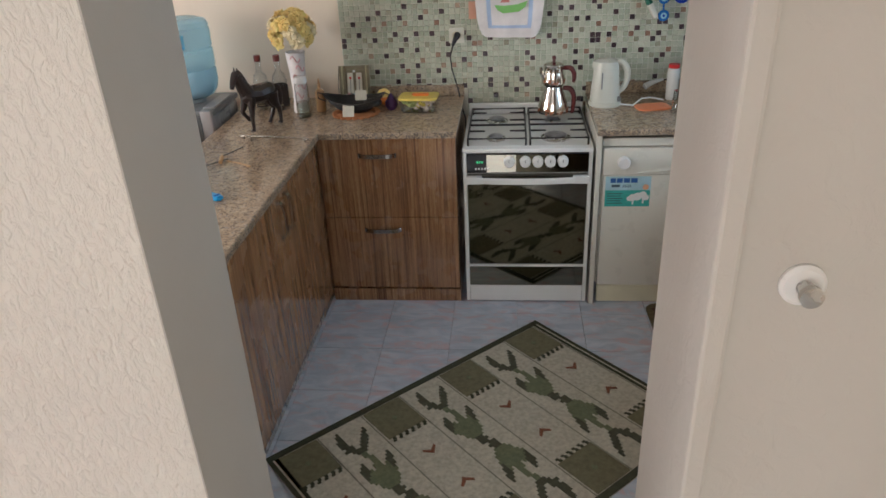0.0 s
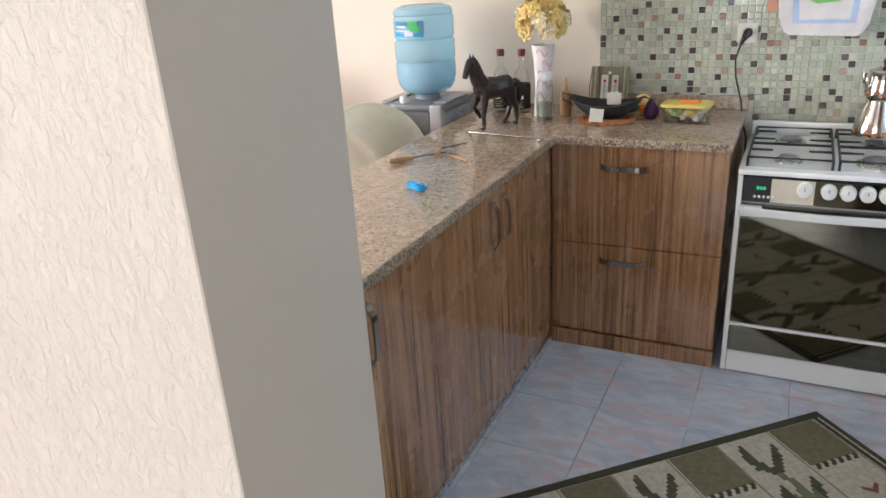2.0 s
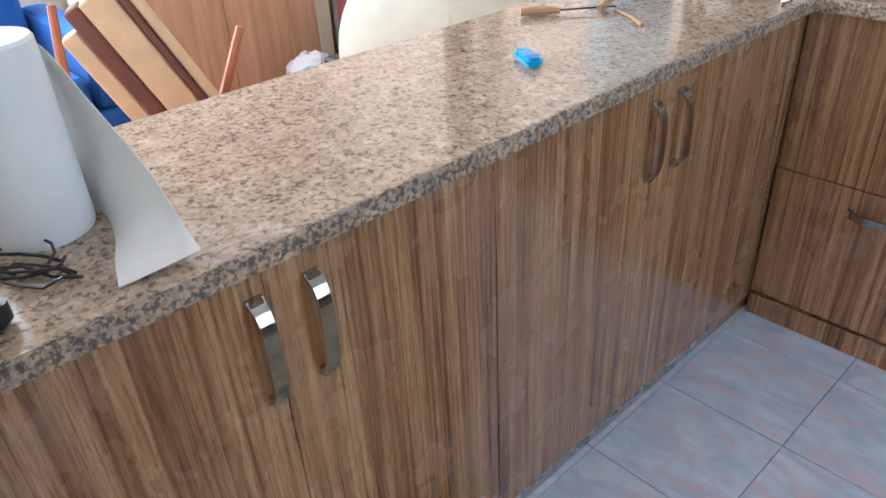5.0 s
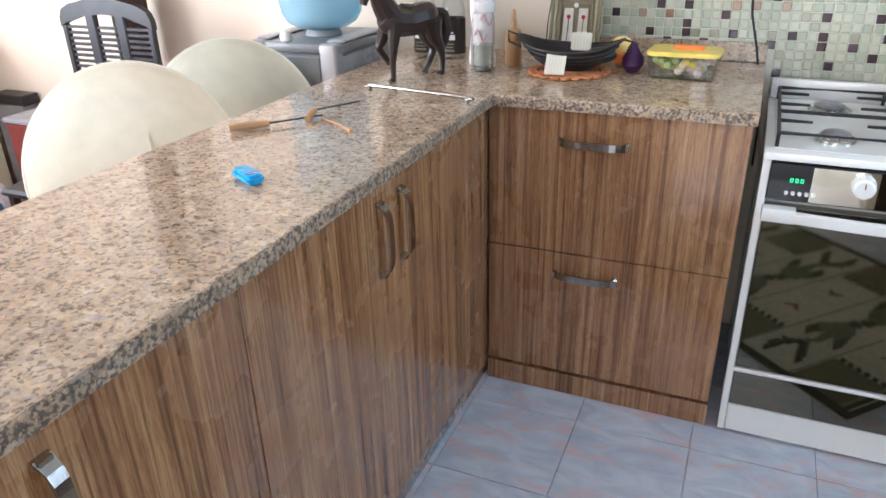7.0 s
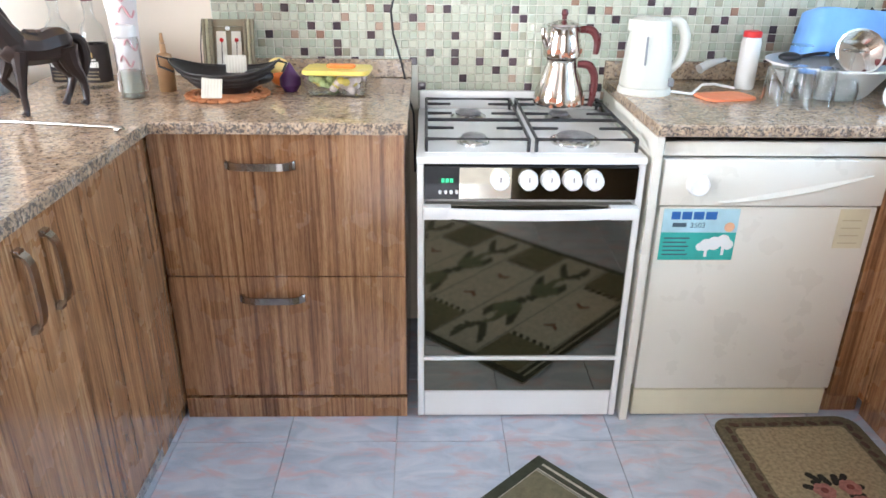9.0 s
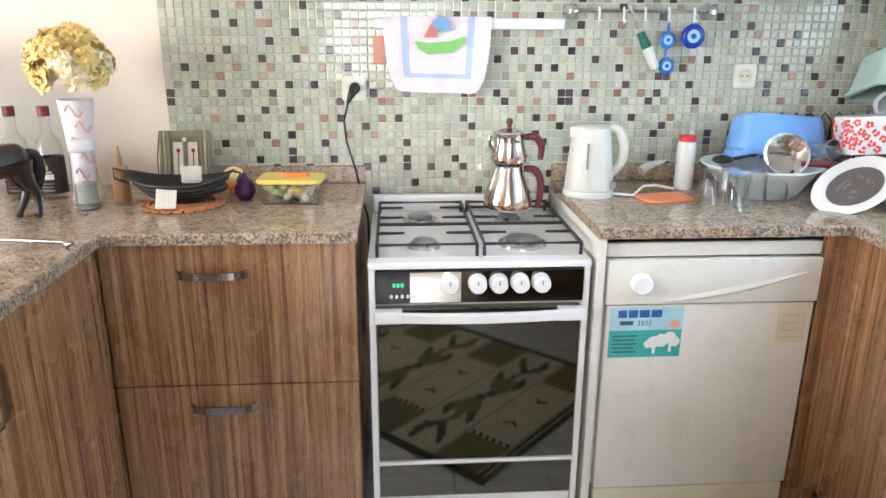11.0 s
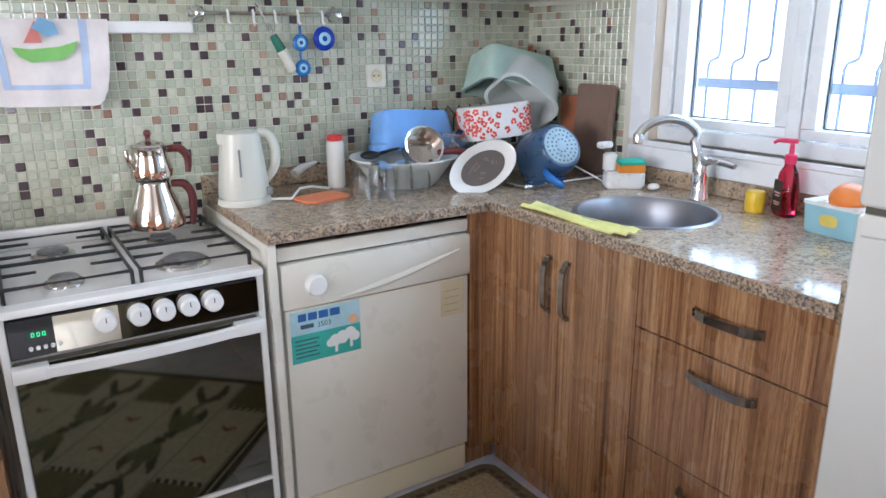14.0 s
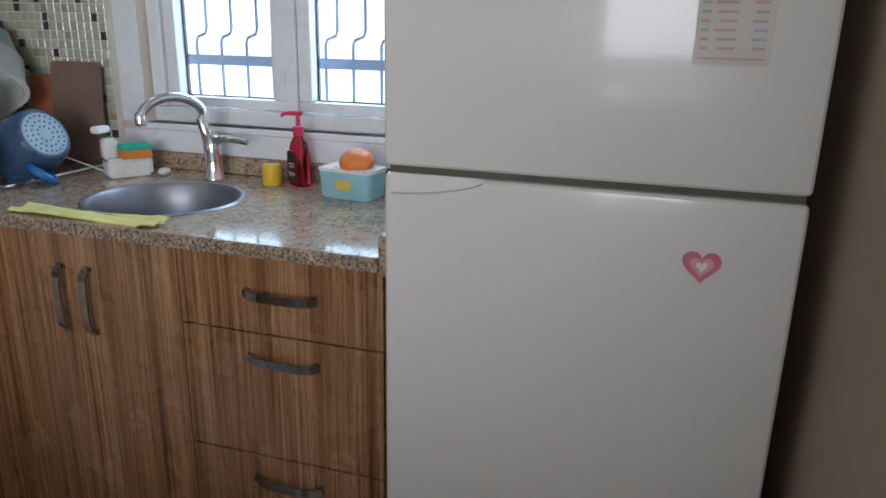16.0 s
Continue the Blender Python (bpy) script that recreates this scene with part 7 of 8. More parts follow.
def towel_bar():
    t = thing("towel_shelf", (0.34, -0.03, 1.43), "narrow white plastic towel bar on the mosaic", "towel bar")
    part("bar", boxes((0.02, 0.628, -0.040, -0.009, 1.407, 1.442), bev=0.004), "white_plastic", t)
    w = thing("hand_towel", (0.22, -0.05, 1.32), "small white towel with a blue band and boat motif", "towel")
    n, k = 22, 16
    for name, y0, mat, u0, u1, v0, v1, off in (("cloth", 0, "towel_white", 0, 1, 0, 1, 0), ("band", 0, "towel_blue", 0.16, 0.22, 0.0, 0.80, 0.0016), ("band", 0, "towel_blue", 0.78, 0.84, 0.0, 0.80, 0.0016),
                                               ("band", 0, "towel_blue", 0.22, 0.78, 0.745, 0.80, 0.0016)):
        bm = bmesh.new()
        rows = []
        for i in range(n + 1):
            u = u0 + (u1 - u0) * i / n
            row = []
            for j in range(k + 1):
                v = v0 + (v1 - v0) * j / k
                r = 0.0
                edge = max(0.0, abs(u - 0.5) * 2 - 0.72) / 0.28
                vv = v * (1 - 0.17 * edge ** 2.6 * v ** 2) - 0.035 * (0.5 - u) * v
                xx = 0.045 + 0.345 * u + 0.045 * (0.5 - u) * v ** 1.5
                row.append(bm.verts.new((xx, -0.046 - off - 0.004 * math.sin(u * 14 + v * 2) * v - 0.006 * math.sin(v * 3.1), 1.446 - 0.235 * vv)))
            rows.append(row)
        for r, s in zip(rows, rows[1:]):
            for j in range(k):
                bm.faces.new((r[j], r[j + 1], s[j + 1], s[j]))
        fs = bm.faces[:]
        bmesh.ops.recalc_face_normals(bm, faces=fs)
        bmesh.ops.solidify(bm, geom=fs, thickness=0.0012 if off else 0.005)
        part(name, bm, mat, w)
    m = facing_south(0.225, -0.0585, 1.348) @ Matrix.Rotation(radians(3), 4, 'Z') @ Matrix.Diagonal((1.12, 1.25, 1, 1))
    part("boat_motif", prism([(-0.072, 0.022), (-0.060, 0.002), (-0.035, -0.012), (0.035, -0.010), (0.062, 0.006), (0.074, 0.028), (0.03, 0.018), (-0.03, 0.016)], 0.0016, m), "appliq_green", w, sm=False)
    part("sail_motif", prism([(-0.045, 0.030), (-0.005, 0.028), (-0.012, 0.075), (-0.030, 0.050)], 0.0016, m), "appliq_red", w, sm=False)
    part("figure_motif", prism([(-0.022, 0.060), (0.010, 0.040), (0.035, 0.045), (0.030, 0.068), (0.0, 0.082)], 0.0020, m), "appliq_blue", w, sm=False)
    single("wall_card", boxes((0.012, 0.050, -0.0105, -0.0085, 1.30, 1.385)), "peach_sticker", "small faded orange card behind the towel", "card")


towel_bar()

# ---- fridge magnets ----


def magnets():
    x = 1.2495
    t = thing("heart_magnet", (x, -2.294, 0.985), "pink heart-shaped magnet on the lower fridge door", "magnet")
    out = []
    for i in range(28):
        a = i / 28 * 2 * math.pi
        out.append((0.0019 * 16 * math.sin(a) ** 3, 0.0019 * (13 * math.cos(a) - 5 * math.cos(2 * a) - 2 * math.cos(3 * a) - math.cos(4 * a))))
    m = facing_west(x, -2.294, 0.985)
    part("heart", prism(out, 0.004, m), "magnet_pink", t)
    part("heart_inset", prism([(a * 0.62, b * 0.62) for a, b in out], 0.0012, m @ Matrix.Translation((0, 0, 0.0041))), "pink_print", t)
    part("heart_dot", prism([(a * 0.3, b * 0.3) for a, b in out], 0.0012, m @ Matrix.Translation((0, 0, 0.0054))), "white_paper", t)
    t = thing("starfish_magnet", (x, -2.138, 1.453), "teal glittering starfish magnet on the upper fridge door", "magnet")
    out = []
    for i in range(10):
        a = math.pi / 2 + i * math.pi / 5
        r = 0.050 if i % 2 == 0 else 0.0125
        out.append((r * math.cos(a), r * math.sin(a)))
    part("star", prism(out, 0.008, facing_west(x, -2.138, 1.453), bev=0.003), "magnet_teal", t)
    part("star_center", ball((x - 0.010, -2.138, 1.457), 0.005, 0.011, 0.010), "magnet_pink", t)
    t = thing("square_magnet", (x, -1.998, 1.451), "dark blue square magnet hung cornerwise on the fridge", "magnet")
    m = facing_west(x, -1.998, 1.451) @ Matrix.Rotation(radians(50), 4, "Z")
    part("frame", prism(rounded(0.075, 0.070, 0.003, 2), 0.009, m), "magnet_blue", t)
    part("grid", prism(rounded(0.055, 0.050, 0.002, 2), 0.001, m @ Matrix.Translation((0, 0, 0.0091))), "black_plastic", t)
    t = thing("leaf_magnet", (x, -1.812, 1.512), "gold-brown scalloped magnet on the fridge", "magnet")
    part("leaf", prism([(0.052 * (1 + 0.14 * math.cos(6 * i / 36 * 2 * math.pi)) * math.cos(i / 36 * 2 * math.pi), 0.045 * (1 + 0.14 * math.cos(6 * i / 36 * 2 * math.pi)) * math.sin(i / 36 * 2 * math.pi)) for i in range(36)], 0.006, facing_west(x, -1.812, 1.517)), "magnet_brown", t)
    t = thing("paper_note", (x, -2.29, 1.39), "faded printed list on pale paper stuck on the fridge", "note")
    part("paper", boxes((x - 0.0008, x, -2.352, -2.243, 1.300, 1.50)), "note_paper", t, sm=False)
    part("heading", boxes((x - 0.0014, x - 0.0009, -2.330, -2.262, 1.470, 1.482)), "note_blue", t, sm=False)
    for k in range(11):
        z = 1.322 + k * 0.013
        for a, w in ((-2.262, 0.012), (-2.300, 0.024 + 0.004 * (k % 3)), (-2.342, 0.018 + 0.003 * (k % 2))):
            part("print_bar", boxes((x - 0.0014, x - 0.0009, a, a + w, z, z + 0.004)), ("note_red", "note_grey", "note_blue")[(k + int(w * 500)) % 3], t, sm=False)
    part("print_rule", boxes((x - 0.0014, x - 0.0009, -2.345, -2.250, 1.308, 1.3105)), "note_red", t, sm=False)


magnets()

# ---- light switch in the hall ----
t = thing("light_switch", (0.655, -2.80, 1.37), "round white light switch knob on the plastered wall", "switch")
m = facing_south(0.655, -2.8005, 1.37)
part("rosette", lathe([(0.034, 0.0), (0.034, 0.006), (0.028, 0.011), (0, 0.012)], m=m), "white_plastic", t)
part("knob", lathe([(0.012, 0.0122), (0.012, 0.030), (0.017, 0.034), (0.017, 0.044), (0, 0.046)], m=m), "satin_steel", t)

# ---- living room beyond the counter ----


def water_cooler():
    x, y = -1.375, -0.30
    t = thing("water_cooler", (x, y, 0), "silver and grey water cooler behind the counter", "water cooler")
    part("cabinet", boxes((x - 0.155, x + 0.155, y - 0.17, y + 0.17, 0.0, 0.955), bev=0.02, seg=3), "silver_plastic", t)
    part("top_plate", boxes((x - 0.165, x + 0.165, y - 0.185, y + 0.175, 0.957, 0.985), bev=0.012, seg=2), "grey_plastic", t)
    for a, b in ((x - 0.160, x - 0.112), (x + 0.100, x + 0.160)):
        part("side_pillar", boxes((a, b, y - 0.200, y - 0.150, 0.30, 0.990), bev=0.014, seg=3), "pillar_silver", t, "bright silver rounded pillar")
        part("pillar_top", boxes((a, b, y - 0.149, y + 0.10, 0.9855, 0.994), bev=0.004), "pillar_silver", t)
    panel = part("front_panel", boxes((x - 0.108, x + 0.096, y - 0.186, y - 0.171, 0.60, 0.950), bev=0.006), "grey_plastic", t, "dark grey front panel")
    part("control_label", boxes((x - 0.085, x - 0.035, y - 0.1885, y - 0.1865, 0.84, 0.945)), "silver_plastic", panel, "pale silver control label", sm=False)
    for q in range(3):
        part("indicator", boxes((x - 0.078, x - 0.060 + 0.008 * (q % 2), y - 0.1895, y - 0.1888, 0.870 + q * 0.022, 0.877 + q * 0.022)), "bag_white", panel, sm=False)
    part("tap_cap", lathe([(0, 0.986), (0.018, 0.986), (0.020, 1.000), (0.016, 1.016), (0, 1.018)], (x - 0.045, y - 0.150, 0), 20), "white_plastic", t, "small white cap")
    part("neck", lathe([(0.06, 0.986), (0.055, 1.0), (0.05, 1.004), (0, 1.004)], (x, y, 0)), "silver_plastic", t)
    j = thing("water_jug", (x, y, 1.004), "blue plastic water jug upside down on the cooler", "water jug")
    z = 1.004
    prof = [(0, z), (0.050, z), (0.085, z + 0.008), (0.112, z + 0.024), (0.128, z + 0.050), (0.135, z + 0.085), (0.135, z + 0.14), (0.128, z + 0.15), (0.135, z + 0.16), (0.135, z + 0.235), (0.127, z + 0.245), (0.135, z + 0.255), (0.135, z + 0.335), (0.128, z + 0.345), (0.134, z + 0.352), (0.125, z + 0.375), (0.09, z + 0.388), (0, z + 0.380)]
    part("wall", lathe(prof, (x, y, 0), 48), "jug_wall", j)
    part("water", lathe([(0, z + 0.012), (0.06, z + 0.012), (0.108, z + 0.032), (0.130, z + 0.075), (0.130, z + 0.13), (0, z + 0.13)], (x, y, 0), 40), "jug_wall", j)
    bm = bmesh.new()
    n = 12
    rows = []
    for i in range(n + 1):
        a = -2.25 + 1.15 * i / n
        rows.append([bm.verts.new((x + 0.1375 * math.cos(a), y + 0.1375 * math.sin(a), z + q)) for q in (0.262, 0.328)])
    for r, s in zip(rows, rows[1:]):
        bm.faces.new((r[0], s[0], s[1], r[1]))
    fs = bm.faces[:]
    bmesh.ops.solidify(bm, geom=fs, thickness=0.0008)
    lb = part("label", bm, "label_sky", j, "sky-blue label with green and white print")
    for mat, a0, a1, z0, z1 in (("soap_green", -1.62, -1.30, 0.292, 0.327), ("soap_green", -1.50, -1.22, 0.285, 0.300), ("bag_white", -2.10, -1.70, 0.300, 0.309), ("bag_white", -2.15, -1.55, 0.285, 0.291), ("light_blue", -2.20, -1.15, 0.263, 0.275), ("bag_white", -1.75, -1.45, 0.266, 0.284)):
        bm = bmesh.new()
        rows = []
        for i in range(7):
            a = a0 + (a1 - a0) * i / 6
            rows.append([bm.verts.new((x + 0.1386 * math.cos(a), y + 0.1386 * math.sin(a), z + q)) for q in (z0, z1)])
        for r, s in zip(rows, rows[1:]):
            bm.faces.new((r[0], s[0], s[1], r[1]))
        part("label_print", bm, mat, lb, sm=False)


water_cooler()


def tub_chair(x, y, z, turn, size=1.0):
    t = thing("tub_chair", (x, y, 0), "glossy cream plastic tub chair behind the counter", "chair", "tub chairs")
    axis = Vector((math.cos(radians(turn)), math.sin(radians(turn)), 0.38)).normalized()
    m = Matrix.Translation((x, y, z)) @ axis.to_track_quat("Z", "Y").to_matrix().to_4x4() @ Matrix.Diagonal((size, size * 1.04, 1, 1))
    prof = []
    for i in range(15):
        a = i / 14 * math.pi / 2
        prof.append((0.245 * math.sin(a) ** 0.85, -0.19 * math.cos(a)))
    prof += [(0.247, 0.004), (0.2455, 0.009), (0.242, 0.009), (0.2405, 0.004)]
    for i in range(13, -1, -1):
        a = i / 14 * math.pi / 2
        prof.append((0.240 * math.sin(a) ** 0.85, -0.184 * math.cos(a)))
    part("shell", lathe(prof, m=m, seg=56), "shell_cream", t)
    bx, by = x - axis.x * 0.05, y - axis.y * 0.05
    part("stem", lathe([(0.0, z - 0.215), (0.035, z - 0.215), (0.03, 0.034), (0, 0.034)], (bx, by, 0)), "chrome", t)
    part("base", lathe([(0, 0.007), (0.20, 0.0075), (0.20, 0.014), (0.05, 0.03), (0, 0.032)], (bx, by, 0)), "chrome", t)


tub_chair(-1.475, -1.075, 0.758, -38, 1.09)
tub_chair(-1.430, -0.725, 0.780, -42, 1.02)


def black_chair():
    x, y = -2.33, -0.30
    t = thing("plastic_chair", (x, y, 0), "black slatted plastic chair against the peach wall", "chair")
    m = facing_south(x, y, 0)
    bm = bmesh.new()
    for px, w, h in ((-0.215, 0.030, 0.98), (0.215, 0.030, 0.98), (-0.075, 0.05, 1.03), (0.075, 0.05, 1.03)):
        box(bm, x + px - w / 2, x + px + w / 2, y - 0.012, y + 0.012, 0.60, h, bev=0.006)
    arch = [(-0.230, 1.04), (-0.228, 1.075), (-0.212, 1.105), (-0.17, 1.125), (-0.08, 1.143), (0.0, 1.148), (0.08, 1.143), (0.17, 1.125), (0.212, 1.105), (0.228, 1.075), (0.230, 1.04), (0.20, 1.055), (0.10, 1.085), (0.0, 1.09), (-0.10, 1.085), (-0.20, 1.055)]
    prism(arch[::-1], 0.026, facing_south(x, y + 0.013, -0.07), bm)
    box(bm, x - 0.215, x + 0.215, y - 0.012, y + 0.012, 0.585, 0.64, bev=0.006)
    part("back_frame", bm, "black_plastic", t)
    for px, w in ((-0.150, 0.105), (0.0, 0.095), (0.150, 0.105)):
        for q in range(16):
            part("slat", boxes((x + px - w / 2, x + px + w / 2, y - 0.007, y + 0.007, 0.642 + q * 0.0215, 0.652 + q * 0.0215)), "black_plastic", t, sm=False)
    part("seat", boxes((x - 0.23, x + 0.23, y - 0.45, y + 0.0, 0.42, 0.45), bev=0.01), "black_plastic", t)
    for sx in (-0.2, 0.2):
        for sy in (-0.42, -0.02):
            part("leg", tube([(x + sx, y + sy, 0.42), (x + sx * 1.08, y + sy, 0.0075)], [0.02, 0.014], 8), "black_plastic", t)


black_chair()
t = thing("floor_lamp", (-2.38, -0.14, 0), "dark brown fluted wooden post against the wall", "post")
bm = bmesh.new()
n = 24
for z0_, z1_ in ((0.02, 2.1),):
    a_ = [bm.verts.new((-2.38 + (0.075 - 0.006 * (i % 2)) * math.cos(i / n * 6.2832), -0.13 + (0.075 - 0.006 * (i % 2)) * math.sin(i / n * 6.2832), z0_)) for i in range(n)]
    b_ = [bm.verts.new((-2.38 + (0.070 - 0.006 * (i % 2)) * math.cos(i / n * 6.2832), -0.13 + (0.070 - 0.006 * (i % 2)) * math.sin(i / n * 6.2832), z1_)) for i in range(n)]
    for i in range(n):
        j = (i + 1) % n
        bm.faces.new((a_[i], a_[j], b_[j], b_[i]))
    bm.faces.new(a_[::-1])
    bm.faces.new(b_)
part("column", bm, "curtain_brown", t, sm=False)
part("foot", lathe([(0, 0.007), (0.13, 0.007), (0.13, 0.018), (0.08, 0.0199), (0, 0.0199)], (-2.38, -0.13, 0)), "curtain_brown", t)


def red_drawers():
    t = thing("chest_of_drawers", (-2.45, -0.75, 0), "small red chest of drawers with a grey top", "chest of drawers")
    x0, x1, y0, y1 = -2.92, -2.60, -0.40, -0.08
    part("carcass", boxes((x0, x1 - 0.02, y0, y1, 0.007, 0.575), bev=0.004), "cherry_wood", t)
    part("top", boxes((x0 - 0.01, x1 + 0.01, y0 - 0.01, y1 + 0.01, 0.577, 0.60), bev=0.006), "grey_plastic", t)
    for k in range(4):
        d = part("drawer", boxes((x1 - 0.019, x1, y0 + 0.012, y1 - 0.012, 0.03 + k * 0.135, 0.155 + k * 0.135), bev=0.004), "cherry_wood", t)
        part("drawer_pull", tube([(x1 + 0.001, (y0 + y1) / 2 - 0.08, 0.10 + k * 0.135), (x1 + 0.02, (y0 + y1) / 2, 0.095 + k * 0.135), (x1 + 0.001, (y0 + y1) / 2 + 0.08, 0.10 + k * 0.135)], 0.006, 8), "pink_print", d)


red_drawers()


def wardrobe():
    t = thing("wardrobe", (-3.7, -0.75, 0), "wood-veneer two-door wardrobe with a white side in the living room", "wardrobe")
    x0, x1, y0, y1, h = -4.05, -3.42, -1.25, -0.11, 0.83
    part("carcass", boxes((x0, x1 - 0.02, y0, y1 - 0.003, 0.007, h), bev=0.003), "cream_plastic", t)
    part("top", boxes((x0, x1 + 0.01, y0, y1, h + 0.001, h + 0.025), bev=0.003), "white_plastic", t)
    part("side", boxes((x1 - 0.019, x1 + 0.005, y1 - 0.085, y1 - 0.002, 0.007, h)), "cream_plastic", t)
    for a, b, hy in ((y0 + 0.004, (y0 + y1 - 0.09) / 2 - 0.002, (y0 + y1 - 0.09) / 2 - 0.04), ((y0 + y1 - 0.09) / 2 + 0.002, y1 - 0.088, (y0 + y1 - 0.09) / 2 + 0.04)):
        d = part("door", boxes((x1 - 0.019, x1, a, b, 0.06, h - 0.004), bev=0.002), "zebrano_light", t, sm=False)
        bow_handle(d, (0, 0, 1), ((x1, hy, h - 0.13), (1, 0, 0)), 0.14)


def light_veneer():
    m = base("zebrano_light", (0.5, 0.3, 0.16), 0.3, coat=0.2)
    nt = m.node_tree
    f = noise_tex(nt, coords(nt, (1, 1, 0.05)), 22, 5, 0.6, 0.3)
    colored(m, ramp(nt, f, [(0.3, (0.42, 0.25, 0.14)), (0.55, (0.56, 0.36, 0.21)), (0.72, (0.64, 0.43, 0.27))]))


light_veneer()
wardrobe()


def sofa():
    t = thing("sofa", (-3.6, -2.1, 0), "dark blue fabric sofa with cushions in the living room", "sofa")
    part("base", boxes((-4.05, -3.20, -3.1, -1.36, 0.05, 0.26), bev=0.03, seg=2), "sofa_blue", t)
    for k in range(2):
        part("seat_cushion", boxes((-3.85, -3.18, -2.95 + k * 0.73, -2.24 + k * 0.73, 0.262, 0.44), bev=0.05, seg=3), "sofa_blue", t)
        part("back_cushion", boxes((-4.04, -3.80, -2.95 + k * 0.73, -2.24 + k * 0.73, 0.442, 0.86), bev=0.06, seg=3), "sofa_blue", t)
    part("armrest", boxes((-4.05, -3.22, -1.49, -1.34, 0.262, 0.60), bev=0.05, seg=3), "sofa_blue", t)
    part("armrest", boxes((-4.05, -3.22, -3.12, -2.97, 0.262, 0.60), bev=0.05, seg=3), "sofa_blue", t)
    for sx in (-3.98, -3.28):
        for sy in (-3.0, -1.45):
            part("foot", boxes((sx - 0.03, sx + 0.03, sy - 0.03, sy + 0.03, 0.007, 0.05)), "black_plastic", t)


sofa()


def wooden_chair():
    x, y = -2.15, -1.75
    t = thing("wooden_chair", (x, y, 0), "wooden chair with a cream and brown striped cushion", "chair")
    for sx, sy, h in ((-0.2, -0.2, 0.44), (-0.2, 0.2, 0.44), (0.2, -0.2, 0.44), (0.2, 0.2, 0.44)):
        part("leg", tube([(x + sx, y + sy, 0.0075), (x + sx * 0.95, y + sy * 0.95, h)], [0.015, 0.02], 8), "terracotta", t)
    part("seat", boxes((x - 0.22, x + 0.22, y - 0.22, y + 0.22, 0.441, 0.47), bev=0.008), "terracotta", t)
    part("back_post", tube([(x + 0.10, y + 0.20, 0.44), (x + 0.13, y + 0.29, 0.62), (x + 0.15, y + 0.37, 0.80)], [0.016, 0.016, 0.013], 8), "terracotta", t)
    part("back_post", tube([(x - 0.20, y - 0.06, 0.44), (x - 0.24, y - 0.04, 0.70), (x - 0.30, y - 0.0, 0.87)], [0.016, 0.016, 0.013], 8), "terracotta", t)
    c = thing("cushion", (x, y, 0.471), "cream cushion with brown stripes leaning on the chair", "cushion")
    m = Matrix.Translation((-2.05, -1.66, 0.715)) @ Matrix.Rotation(radians(-25), 4, "Z") @ Matrix(((0, 0, 1, 0), (0.90, 0.436, 0, 0), (0.436, -0.90, 0, 0), (0, 0, 0, 1)))
    for k, (a, b) in enumerate(((-0.120, -0.066), (-0.065, -0.020), (-0.019, 0.070), (0.071, 0.092), (0.093, 0.120))):
        bm = bmesh.new()
        h = 0.25 - 0.05 * (k in (0, 4))
        box(bm, a, b, -h, h, -0.045 + 0.012 * (k in (0, 4)), 0.045 - 0.012 * (k in (0, 4)), bev=0.014, seg=3)
        bm.transform(m)
        part("stripe", bm, "cushion_brown" if k % 2 else "cushion_cream", c)


wooden_chair()
t = thing("shopping_bag", (-3.15, -0.44, 0), "white plastic bag with a blue print on the living room floor", "bag")
bm = ball((-3.15, -0.44, 0.15), 0.14, 0.13, 0.14, 20, 12)
rnd = random.Random(7)
for v in bm.verts:
    v.co += Vector((rnd.uniform(-1, 1), rnd.uniform(-1, 1), rnd.uniform(-1, 1))) * 0.014
    v.co.z = max(v.co.z, 0.008)
part("bag", bm, "bag_white", t)
part("print", ball((-3.06, -0.50, 0.20), 0.07, 0.06, 0.05), "bag_blue", t, "blue printed patch")
t = thing("book_pile", (-3.1, -0.20, 0), "low stack of dark boxes by the wall", "box")
part("box", boxes((-3.40, -3.20, -0.10, -0.01, 0.007, 0.55), bev=0.004), "grey_plastic", t)
part("lid", boxes((-3.405, -3.19, -0.102, -0.008, 0.552, 0.60), bev=0.004), "black_plastic", t)

t = thing("tin_box", (-3.56, -0.40, 0.856), "small red tin standing on the sideboard", "tin")
part("tin", boxes((-3.62, -3.50, -0.46, -0.34, 0.856, 0.95), bev=0.006), "red_plastic", t)

